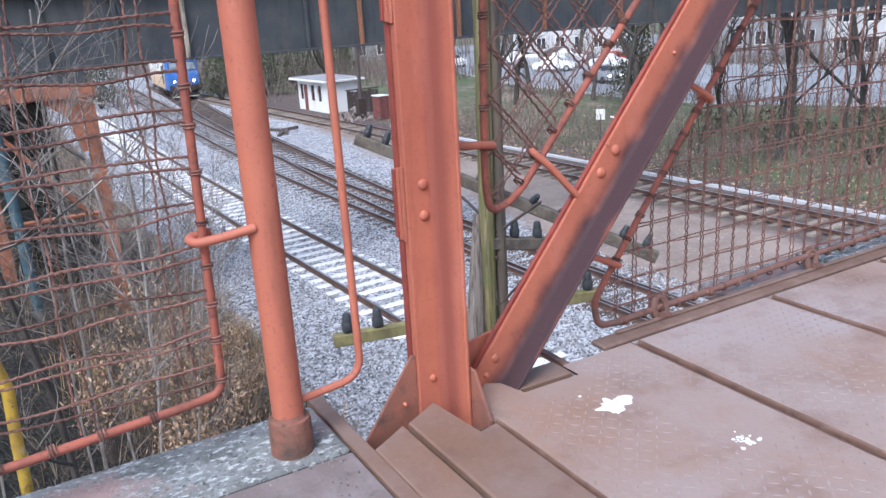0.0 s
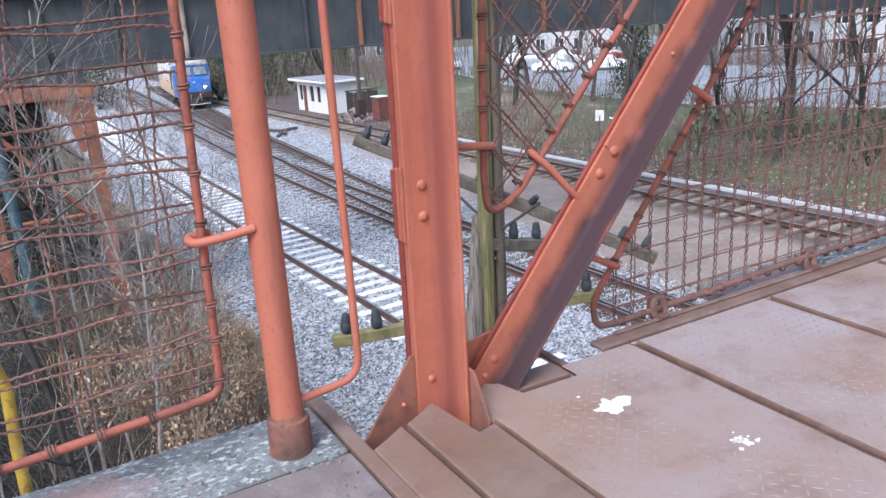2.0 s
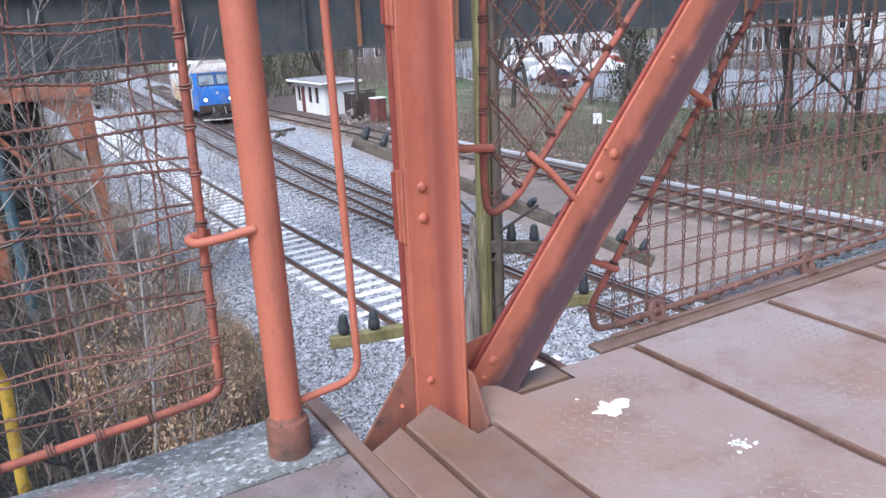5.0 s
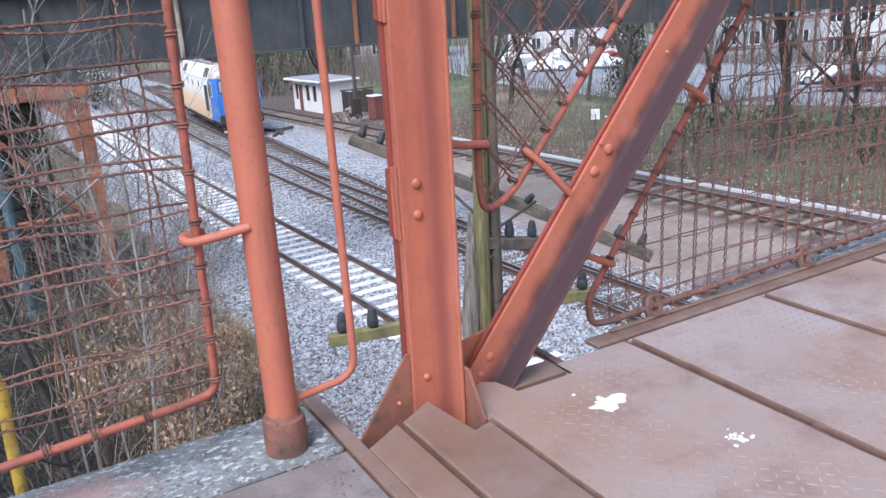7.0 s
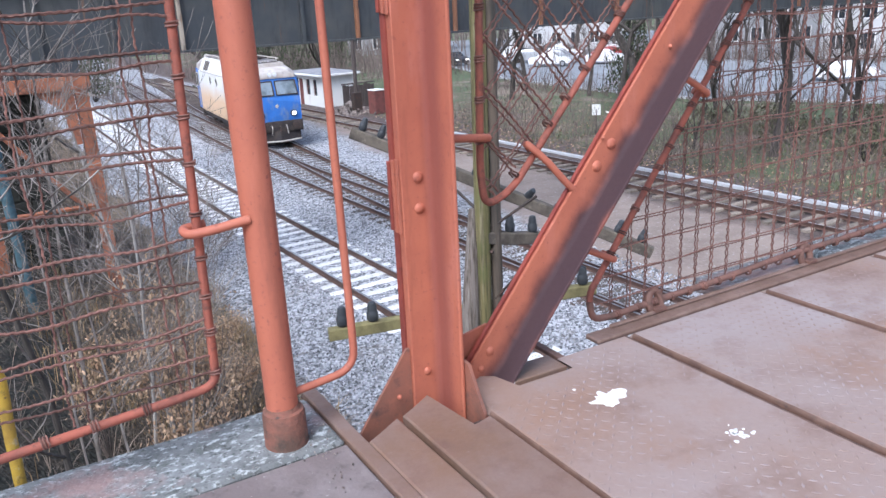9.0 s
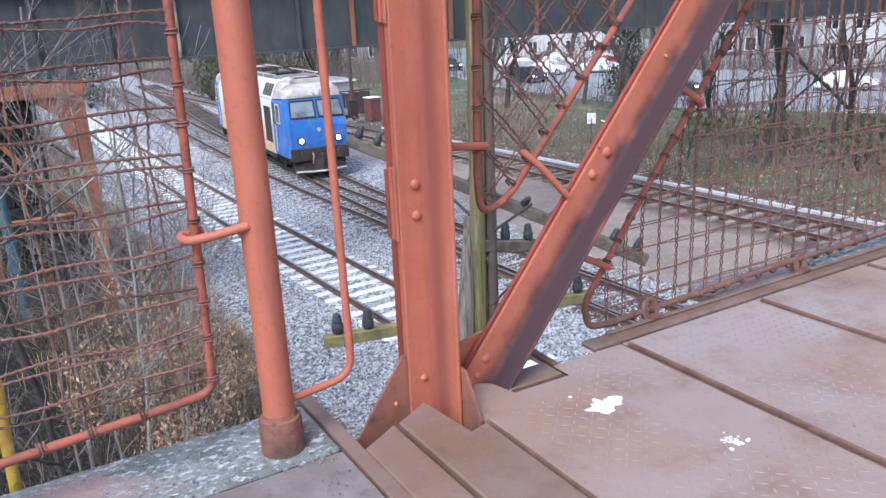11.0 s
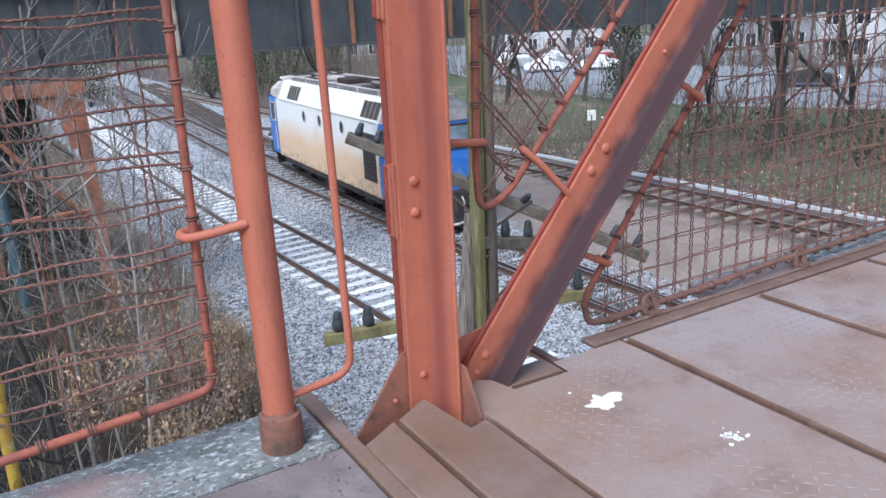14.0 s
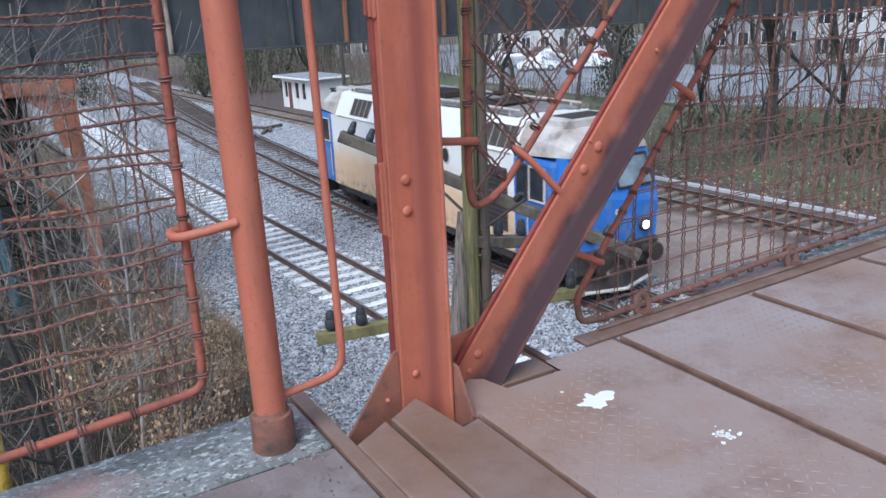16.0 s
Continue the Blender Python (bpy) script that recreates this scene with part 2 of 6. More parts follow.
M_SLAB = material("stained_concrete_slab", (0.19, 0.155, 0.15), 0.85, vary=[((0.27, 0.235, 0.23), 4, 0.45, 0.7, I3), ((0.12, 0.10, 0.095), 14, 0.55, 0.7, I3), ((0.50, 0.49, 0.48), 60, 0.66, 0.72, I3)], bump=0.35, bump_scale=60)
M_WHITE = material("white_paint_spill", (0.85, 0.85, 0.84), 0.5)
M_GIRDER = material("dark_grey_girder_paint", (0.060, 0.066, 0.074), 0.55, 0.1, vary=[((0.095, 0.095, 0.09), 0.8, 0.42, 0.7, I3), ((0.035, 0.035, 0.04), 3, 0.5, 0.75, (1, 1, 0.2)), ((0.16, 0.075, 0.04), 5, 0.62, 0.76, (1, 1, 0.15)), ((0.30, 0.14, 0.065), 1.3, 0.66, 0.74, (1.6, 1, 0.12))], bump=0.2, bump_scale=8)
M_GIRDER_RUST = material("rust_streaked_steel", (0.30, 0.13, 0.065), 0.8, vary=[((0.10, 0.06, 0.045), 3, 0.4, 0.62, (1, 1, 0.2)), ((0.45, 0.30, 0.22), 6, 0.6, 0.8, (1, 1, 0.2))], bump=0.3, bump_scale=20)
M_CREAM = material("flaking_cream_paint", (0.42, 0.36, 0.29), 0.8, vary=[((0.10, 0.075, 0.06), 4, 0.45, 0.58, (1, 1, 0.2)), ((0.30, 0.15, 0.08), 7, 0.56, 0.70, (1, 1, 0.2))], bump=0.3, bump_scale=20)
M_PIER = material("rusty_orange_pier_paint", (0.38, 0.14, 0.075), 0.75, vary=[((0.16, 0.07, 0.045), 2.5, 0.42, 0.66, I3), ((0.55, 0.36, 0.26), 5, 0.62, 0.8, (1, 1, 0.3))], bump=0.3, bump_scale=15)
M_WOOD_G = material("mossy_green_pole_wood", (0.19, 0.165, 0.07), 0.9, vary=[((0.07, 0.06, 0.03), 6, 0.45, 0.62, (5, 5, 0.2)), ((0.34, 0.29, 0.18), 7, 0.52, 0.72, (4, 4, 0.15)), ((0.12, 0.13, 0.045), 2, 0.5, 0.7, I3)], bump=0.8, bump_scale=18)
M_WOOD_D = material("dark_weathered_pole_wood", (0.13, 0.10, 0.075), 0.9, vary=[((0.055, 0.05, 0.045), 5, 0.42, 0.65, (3, 3, 0.2)), ((0.24, 0.22, 0.20), 9, 0.58, 0.8, (3, 3, 0.12))], bump=0.8, bump_scale=18)
M_GREYWOOD = material("grey_splintered_wood", (0.23, 0.195, 0.17), 0.9, vary=[((0.09, 0.07, 0.055), 7, 0.45, 0.62, (4, 4, 0.25)), ((0.36, 0.32, 0.29), 11, 0.55, 0.75, (4, 4, 0.2))], bump=1.0, bump_scale=16)
M_ARM = material("weathered_crossarm_wood", (0.15, 0.125, 0.10), 0.9, vary=[((0.07, 0.06, 0.05), 6, 0.42, 0.65, I3), ((0.25, 0.22, 0.18), 12, 0.58, 0.8, I3)], bump=0.6, bump_scale=25)
M_ARM_G = material("lichen_crossarm_wood", (0.25, 0.22, 0.10), 0.9, vary=[((0.15, 0.13, 0.06), 6, 0.42, 0.65, I3), ((0.36, 0.33, 0.18), 12, 0.6, 0.8, I3)], bump=0.6, bump_scale=25)
M_INSUL = material("dark_glazed_porcelain", (0.050, 0.055, 0.062), 0.35, vary=[((0.06, 0.06, 0.06), 20, 0.5, 0.8, I3)])
M_IRON = material("dark_iron", (0.06, 0.045, 0.04), 0.7, 0.3, vary=[((0.12, 0.06, 0.04), 10, 0.5, 0.75, I3)])
M_RAIL = material("rail_steel", (0.16, 0.10, 0.08), 0.55, 0.3, vary=[((0.09, 0.055, 0.045), 4, 0.4, 0.7, I3)])
M_RAILTOP = material("polished_rail_head", (0.42, 0.40, 0.40), 0.35, 0.8, vary=[((0.25, 0.20, 0.18), 3, 0.5, 0.75, I3)])
M_SLEEP_C = material("pale_concrete_sleeper", (0.80, 0.80, 0.80), 0.85, vary=[((0.64, 0.63, 0.62), 5, 0.45, 0.7, I3), ((0.40, 0.36, 0.33), 14, 0.64, 0.8, I3)], bump=0.3, bump_scale=30, rnd=0.14)
M_SLEEP_W = material("dark_timber_sleeper", (0.085, 0.065, 0.055), 0.9, vary=[((0.15, 0.125, 0.11), 6, 0.45, 0.7, I3), ((0.04, 0.03, 0.028), 20, 0.5, 0.75, I3)], bump=0.5, bump_scale=30, rnd=0.3)
M_SLEEP_T = material("bleached_timber_sleeper", (0.26, 0.22, 0.18), 0.9, vary=[((0.15, 0.12, 0.10), 6, 0.45, 0.7, I3), ((0.38, 0.34, 0.30), 14, 0.55, 0.75, I3)], bump=0.5, bump_scale=30, rnd=0.3)
M_STONE = material("grey_ballast_stone", (0.335, 0.345, 0.37), 0.9, vary=[((0.30, 0.30, 0.32), 30, 0.45, 0.7, I3)], island=0.75)
M_TWIG = material("pale_bare_twigs", (0.25, 0.225, 0.205), 0.9, vary=[((0.11, 0.085, 0.075), 3, 0.42, 0.62, I3), ((0.42, 0.40, 0.38), 6, 0.62, 0.75, I3)], island=0.45)
M_PALEBARK = material("pale_smooth_bark", (0.42, 0.39, 0.36), 0.85, vary=[((0.26, 0.22, 0.19), 3, 0.45, 0.65, (2, 2, 0.4)), ((0.52, 0.50, 0.47), 7, 0.55, 0.75, I3)], bump=0.3, bump_scale=30)
M_TWIG_D = material("dark_brown_twigs", (0.17, 0.135, 0.12), 0.9, vary=[((0.10, 0.078, 0.07), 1.5, 0.45, 0.65, I3), ((0.30, 0.24, 0.20), 3, 0.58, 0.75, I3)], island=0.3)
M_BRUSH = material("mottled_brown_brush", (0.20, 0.155, 0.125), 0.9, vary=[((0.07, 0.065, 0.05), 1.2, 0.4, 0.6, I3), ((0.33, 0.27, 0.22), 3, 0.54, 0.75, I3)], island=0.5)
M_LEAF = material("dry_tan_leaves", (0.50, 0.36, 0.24), 0.85, vary=[((0.28, 0.17, 0.10), 2, 0.42, 0.62, I3), ((0.52, 0.36, 0.22), 5, 0.58, 0.75, I3)], island=0.4)
M_GRASS = material("dull_winter_grass", (0.13, 0.15, 0.075), 0.9, vary=[((0.22, 0.19, 0.11), 0.5, 0.45, 0.65, I3)], island=0.35)
M_BARK = material("dark_tree_bark", (0.080, 0.068, 0.060), 0.95, vary=[((0.04, 0.034, 0.03), 5, 0.42, 0.65, (2, 2, 0.3)), ((0.15, 0.13, 0.11), 9, 0.58, 0.8, (2, 2, 0.3))], bump=0.8, bump_scale=14)
M_STRAW = material("dry_straw_grass", (0.36, 0.25, 0.13), 0.9, vary=[((0.22, 0.15, 0.085), 2, 0.42, 0.65, I3), ((0.48, 0.37, 0.22), 5, 0.6, 0.8, I3)], island=0.35)
M_GREEN = material("dark_evergreen_leaves", (0.06, 0.075, 0.04), 0.8, vary=[((0.075, 0.085, 0.04), 3, 0.45, 0.7, I3)], island=0.4)
M_SCRUB = material("dull_olive_scrub_leaves", (0.105, 0.105, 0.062), 0.85, vary=[((0.15, 0.115, 0.08), 1.2, 0.42, 0.6, I3), ((0.085, 0.105, 0.05), 3, 0.5, 0.7, I3)], island=0.4)
M_ASPHALT = material("pale_grey_asphalt", (0.26, 0.275, 0.295), 0.85, vary=[((0.34, 0.36, 0.38), 0.3, 0.42, 0.7, I3), ((0.15, 0.16, 0.17), 1.5, 0.55, 0.75, I3)], bump=0.3, bump_scale=30)
M_HUT = material("white_lime_wash", (0.82, 0.82, 0.80), 0.85, vary=[((0.62, 0.58, 0.54), 1.2, 0.55, 0.75, (1, 1, 0.4)), ((0.35, 0.30, 0.27), 4, 0.68, 0.8, I3)], bump=0.2, bump_scale=10)
M_ROOFING = material("grey_felt_roofing", (0.34, 0.34, 0.36), 0.9, vary=[((0.20, 0.20, 0.21), 1.5, 0.45, 0.7, I3)], bump=0.3, bump_scale=12)
M_DARKGLASS = material("dark_window_glass", (0.03, 0.035, 0.045), 0.1, vary=[((0.06, 0.07, 0.08), 2, 0.45, 0.7, I3)])
M_DARKWOOD = material("dark_shed_boards", (0.075, 0.06, 0.055), 0.9, vary=[((0.13, 0.10, 0.09), 3, 0.45, 0.7, (4, 4, 0.4))], bump=0.4, bump_scale=20)
M_REDBOX = material("faded_red_brown_steel", (0.20, 0.07, 0.06), 0.8, vary=[((0.11, 0.05, 0.045), 3, 0.45, 0.7, I3)], bump=0.3, bump_scale=15)
M_RUBBLE = material("grey_brown_rubble", (0.25, 0.21, 0.19), 0.9, island=0.5, vary=[((0.14, 0.11, 0.10), 4, 0.45, 0.7, I3)])
M_KERB = material("pale_painted_kerb", (0.50, 0.51, 0.53), 0.8, vary=[((0.40, 0.39, 0.38), 2, 0.5, 0.7, I3), ((0.25, 0.22, 0.20), 7, 0.62, 0.75, I3)], bump=0.3, bump_scale=20)
M_YELLOW = material("yellow_painted_pipe", (0.58, 0.38, 0.05), 0.6, vary=[((0.36, 0.23, 0.05), 9, 0.45, 0.65, I3), ((0.62, 0.52, 0.30), 22, 0.58, 0.68, I3), ((0.15, 0.10, 0.05), 30, 0.60, 0.70, I3)], bump=0.2, bump_scale=60)
M_BLUEPIPE = material("dull_teal_pipe", (0.07, 0.13, 0.16), 0.6, vary=[((0.04, 0.07, 0.08), 4, 0.45, 0.7, I3)])
M_LOCO_BLUE = material("dirty_blue_loco_paint", (0.05, 0.19, 0.58), 0.4, vary=[((0.04, 0.14, 0.46), 1.2, 0.42, 0.7, I3), ((0.26, 0.29, 0.33), 1.8, 0.52, 0.75, (1, 1, 0.5))], bump=0.05, bump_scale=10)
M_LOCO_ROOF = material("grimy_loco_roof_paint", (0.42, 0.36, 0.32), 0.6, vary=[((0.60, 0.57, 0.54), 0.9, 0.42, 0.62, I3), ((0.15, 0.12, 0.11), 1.6, 0.55, 0.75, I3)], bump=0.1, bump_scale=10)
M_LOCO_TOP = material("sooty_roof_plates", (0.20, 0.18, 0.18), 0.7, vary=[((0.34, 0.32, 0.31), 1.2, 0.45, 0.7, I3), ((0.08, 0.07, 0.07), 3, 0.55, 0.75, I3)], bump=0.15, bump_scale=10)
M_LOCO_DARK = material("sooty_underframe", (0.035, 0.03, 0.03), 0.85, vary=[((0.08, 0.06, 0.05), 3, 0.45, 0.7, I3)], bump=0.2, bump_scale=15)
M_GRILLE = material("dark_brown_grille", (0.06, 0.05, 0.045), 0.7, vary=[((0.10, 0.085, 0.07), 4, 0.45, 0.7, I3)])
M_LIGHT = material("lit_headlight", (1.0, 0.93, 0.82), 0.3, emit=6.0)
M_LENS = material("clear_lamp_lens", (0.75, 0.76, 0.78), 0.15)
M_SCREEN = material("windscreen_glass", (0.25, 0.30, 0.34), 0.08, vary=[((0.10, 0.12, 0.13), 0.8, 0.45, 0.65, I3)], spec=0.8)
M_BUMPER = material("pale_edge_paint", (0.62, 0.58, 0.52), 0.6, vary=[((0.35, 0.30, 0.26), 4, 0.5, 0.7, I3)])
M_FACADE = material("pale_house_render", (0.60, 0.60, 0.61), 0.9, vary=[((0.48, 0.47, 0.47), 0.3, 0.45, 0.7, I3)])
M_FACADE_2 = material("greyish_house_render", (0.33, 0.33, 0.34), 0.9, vary=[((0.32, 0.32, 0.33), 0.3, 0.45, 0.7, I3)])
M_TILE_ROOF = material("brown_roof_tiles", (0.22, 0.12, 0.09), 0.9, vary=[((0.14, 0.085, 0.07), 1.0, 0.45, 0.7, I3)])


def loco_side_material():
    """White above, running into tan grime lower down, with rubbed streaks."""
    mat = material("white_and_tan_loco_paint", (0.86, 0.85, 0.83), 0.45, vary=[((0.70, 0.66, 0.62), 1.0, 0.55, 0.8, (1, 1, 0.4))], bump=0.05, bump_scale=8)
    n, l = mat.node_tree.nodes, mat.node_tree.links
    bsdf = n["Principled BSDF"]
    src = bsdf.inputs["Base Color"].links[0].from_socket
    co = next(k for k in n if k.bl_idname == "ShaderNodeTexCoord")
    sep = n.new("ShaderNodeSeparateXYZ")
    l.new(co.outputs["Object"], sep.inputs[0])
    no = n.new("ShaderNodeTexNoise")
    no.inputs["Scale"].default_value, no.inputs["Detail"].default_value = 0.9, 5
    l.new(co.outputs["Object"], no.inputs["Vector"])
    ad = n.new("ShaderNodeMath")
    ad.operation = "MULTIPLY_ADD"
    ad.inputs[1].default_value = 0.7
    l.new(no.outputs["Fac"], ad.inputs[0])
    l.new(sep.outputs["Z"], ad.inputs[2])
    mr = n.new("ShaderNodeMapRange")
    mr.inputs["From Min"].default_value, mr.inputs["From Max"].default_value = 3.05, 2.15
    l.new(ad.outputs[0], mr.inputs["Value"])
    mx = n.new("ShaderNodeMix")
    mx.data_type = "RGBA"
    l.new(mr.outputs[0], mx.inputs["Factor"])
    l.new(src, mx.inputs["A"])
    mx.inputs["B"].default_value = (0.76, 0.54, 0.34, 1)
    m2 = n.new("ShaderNodeMapRange")
    m2.inputs["From Min"].default_value, m2.inputs["From Max"].default_value = 1.9, 1.1
    l.new(ad.outputs[0], m2.inputs["Value"])
    n2 = n.new("ShaderNodeTexNoise")
    n2.inputs["Scale"].default_value, n2.inputs["Detail"].default_value = 4, 8
    l.new(co.outputs["Object"], n2.inputs["Vector"])
    m3 = n.new("ShaderNodeMapRange")
    m3.inputs["From Min"].default_value, m3.inputs["From Max"].default_value = 0.45, 0.7
    l.new(n2.outputs["Fac"], m3.inputs["Value"])
    mu = n.new("ShaderNodeMath")
    mu.operation = "MULTIPLY"
    l.new(m2.outputs[0], mu.inputs[0])
    l.new(m3.outputs[0], mu.inputs[1])
    my = n.new("ShaderNodeMix")
    my.data_type = "RGBA"
    l.new(mu.outputs[0], my.inputs["Factor"])
    l.new(mx.outputs["Result"], my.inputs["A"])
    my.inputs["B"].default_value = (0.20, 0.13, 0.09, 1)
    l.new(my.outputs["Result"], bsdf.inputs["Base Color"])
    return mat


M_LOCO_SIDE = loco_side_material()


def ground_material():
    """Bands of ballast, sand, soil, leaf litter and grass across the line of the railway."""
    mat = bpy.data.materials.new("railway_ground")
    mat.use_nodes = True
    n, l = mat.node_tree.nodes, mat.node_tree.links
    bsdf = n["Principled BSDF"]
    bsdf.inputs["Roughness"].default_value = 0.95
    co = n.new("ShaderNodeTexCoord")
    sep = n.new("ShaderNodeSeparateXYZ")
    l.new(co.outputs["Object"], sep.inputs[0])

    def noise_at(scale, detail=6):
        k = n.new("ShaderNodeTexNoise")
        k.inputs["Scale"].default_value, k.inputs["Detail"].default_value, k.inputs["Roughness"].default_value = scale, detail, 0.65
        l.new(co.outputs["Object"], k.inputs["Vector"])
        return k.outputs["Fac"]

    def ranged(src, lo, hi):
        k = n.new("ShaderNodeMapRange")
        k.inputs["From Min"].default_value, k.inputs["From Max"].default_value = lo, hi
        l.new(src, k.inputs["Value"])
        return k.outputs[0]

    def mixed(fac, a, b):
        k = n.new("ShaderNodeMix")
        k.data_type = "RGBA"
        l.new(fac, k.inputs["Factor"])
        for s, v in (("A", a), ("B", b)):
            if isinstance(v, tuple):
                k.inputs[s].default_value = (*v, 1)
            else:
                l.new(v, k.inputs[s])
        return k.outputs["Result"]

    vor = n.new("ShaderNodeTexVoronoi")
    vor.inputs["Scale"].default_value = 14
    l.new(co.outputs["Object"], vor.inputs["Vector"])
    cell = n.new("ShaderNodeSeparateColor")
    l.new(vor.outputs["Color"], cell.inputs[0])
    ballast = mixed(cell.outputs[0], (0.075, 0.075, 0.08), (0.68, 0.69, 0.73))
    ballast = mixed(ranged(noise_at(0.5), 0.55, 0.75), ballast, (0.30, 0.27, 0.25))
    sand = mixed(ranged(noise_at(0.6), 0.35, 0.7), (0.36, 0.29, 0.25), (0.24, 0.19, 0.165))
    sand = mixed(ranged(noise_at(6), 0.58, 0.72), sand, (0.50, 0.47, 0.45))
    soil = mixed(ranged(noise_at(2.5), 0.35, 0.65), (0.085, 0.065, 0.06), (0.17, 0.13, 0.115))
    litter = mixed(ranged(noise_at(5), 0.4, 0.62), (0.20, 0.155, 0.125), (0.42, 0.33, 0.27))
    litter = mixed(ranged(noise_at(0.25), 0.34, 0.52), litter, (0.115, 0.145, 0.075))
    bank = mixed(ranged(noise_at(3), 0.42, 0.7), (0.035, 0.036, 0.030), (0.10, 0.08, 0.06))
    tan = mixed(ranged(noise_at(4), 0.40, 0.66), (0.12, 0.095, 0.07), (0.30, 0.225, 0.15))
    # low x stays near black: deep shade by the abutment put into the soil colour
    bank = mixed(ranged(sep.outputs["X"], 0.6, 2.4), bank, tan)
    wob = n.new("ShaderNodeMath")
    wob.operation = "MULTIPLY_ADD"
    wob.inputs[1].default_value = 2.2
    l.new(noise_at(0.55), wob.inputs[0])
    l.new(sep.outputs["X"], wob.inputs[2])
    w = wob.outputs[0]
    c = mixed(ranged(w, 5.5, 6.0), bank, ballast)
    sk = n.new("ShaderNodeMath")
    sk.operation = "MULTIPLY_ADD"
    sk.inputs[1].default_value = -0.13
    l.new(sep.outputs["Y"], sk.inputs[0])
    l.new(w, sk.inputs[2])
    c = mixed(ranged(sk.outputs[0], 13.2, 14.2), c, sand)
    c = mixed(ranged(w, 21.2, 22.0), c, soil)
    c = mixed(ranged(w, 26.8, 28.0), c, litter)
    l.new(c, bsdf.inputs["Base Color"])
    bp = n.new("ShaderNodeBump")
    bp.inputs["Strength"].default_value, bp.inputs["Distance"].default_value = 0.9, 0.05
    l.new(vor.outputs["Distance"], bp.inputs["Height"])
    b2 = n.new("ShaderNodeBump")
    b2.inputs["Strength"].default_value, b2.inputs["Distance"].default_value = 0.6, 0.08
    l.new(noise_at(6), b2.inputs["Height"])
    l.new(bp.outputs[0], b2.inputs["Normal"])
    l.new(b2.outputs[0], bsdf.inputs["Normal"])
    return mat


M_GROUND = ground_material()


# ---------------------------------------------------------------- ground and tracks
RAIL_Z = -5.8
LINES = {
    "near": [(-25, 10.0), (0, 9.05), (17.5, 8.38), (28, 7.95), (46, 7.6), (60, 7.55), (120, 7.3)],
    "main": [(-25, 14.3), (0, 13.45), (17, 12.78), (25, 12.45), (35, 12.2), (45, 12.4), (60.5, 13.0), (120, 15.6)],
    "turnout": [(-25, 14.31), (0, 13.46), (8, 13.2), (17.5, 12.98), (25, 12.98), (30, 13.15), (39, 13.8), (50, 14.45), (61, 15.3), (69, 16.05), (75, 16.75), (80, 17.3), (95, 18.4), (120, 19.9)],
    "far": [(-25, 24.4), (0, 23.1), (13, 22.35), (23, 21.85), (35, 21.3), (42, 20.9), (59, 19.8), (120, 16.5)],
}


def line_x(key, y):
    """Smooth centre line of a track."""
    pts = LINES[key]
    ys, xs = [p[0] for p in pts], [p[1] for p in pts]
    return float(np.mean([np.interp(y + k, ys, xs) for k in (-4, -2, 0, 2, 4)]))


def ground_z(x, y):
    """Flat formation, with a bank rising on one side and a low rise beyond the far track."""
    t = min(max((3.9 - x) / 9.0, 0.0), 1.0)
    z = -6.02 + 4.2 * t * t * (3 - 2 * t)
    if 4.5 < x < 40 and -30 < y < 125:
        for key in ("near", "main"):
            d = abs(x - line_x(key, y))
            z += 0.05 * max(0.0, 1 - max(0.0, d - 1.3) / 0.9)
    if x > 26:
        z += 0.25 * min((x - 26) / 6.0, 1.0)
    return z


def build_ground():
    xs = np.unique(np.concatenate([[-1500, -500, -150, -70, -40], np.arange(-30, 4, 1.0), np.arange(4, 28, 0.5), np.arange(28, 90, 3.0), [110, 160, 400, 1500]]))
    ys = np.unique(np.concatenate([[-1500, -400, -120, -60], np.arange(-30, 130, 1.5), [150, 200, 400, 1500]]))
    vs = []
    for y in ys:
        for x in xs:
            z = ground_z(x, y)
            if x < 26 and -35 < y < 140:
                a = 0.35 if x < 3 else 0.025
                z += a * noise.noise(Vector((x * 0.6, y * 0.6, 0)))
            vs.append((x, y, z))
    nx = len(xs)
    fs = [(j * nx + i, j * nx + i + 1, (j + 1) * nx + i + 1, (j + 1) * nx + i) for j in range(len(ys) - 1) for i in range(nx - 1)]
    me = bpy.data.meshes.new("ground")
    me.from_pydata(vs, [], fs)
    me.polygons.foreach_set("use_smooth", [True] * len(me.polygons))
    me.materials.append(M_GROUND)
    tagged(new("ground", me), "grey ballast, sand and leaf-strewn ground around the tracks", "ground", kind="structure")


RAIL_PROFILE = [(-0.065, -0.15), (0.065, -0.15), (0.065, -0.138), (0.012, -0.12), (0.012, -0.04), (0.036, -0.03), (0.036, -0.003), (-0.036, -0.003), (-0.036, -0.03), (-0.012, -0.04), (-0.012, -0.12), (-0.065, -0.138)]


def track_frame(key, y):
    x = line_x(key, y)
    dx = line_x(key, y + 0.5) - line_x(key, y - 0.5)
    a = -math.atan2(dx, 1.0)
    return x, a


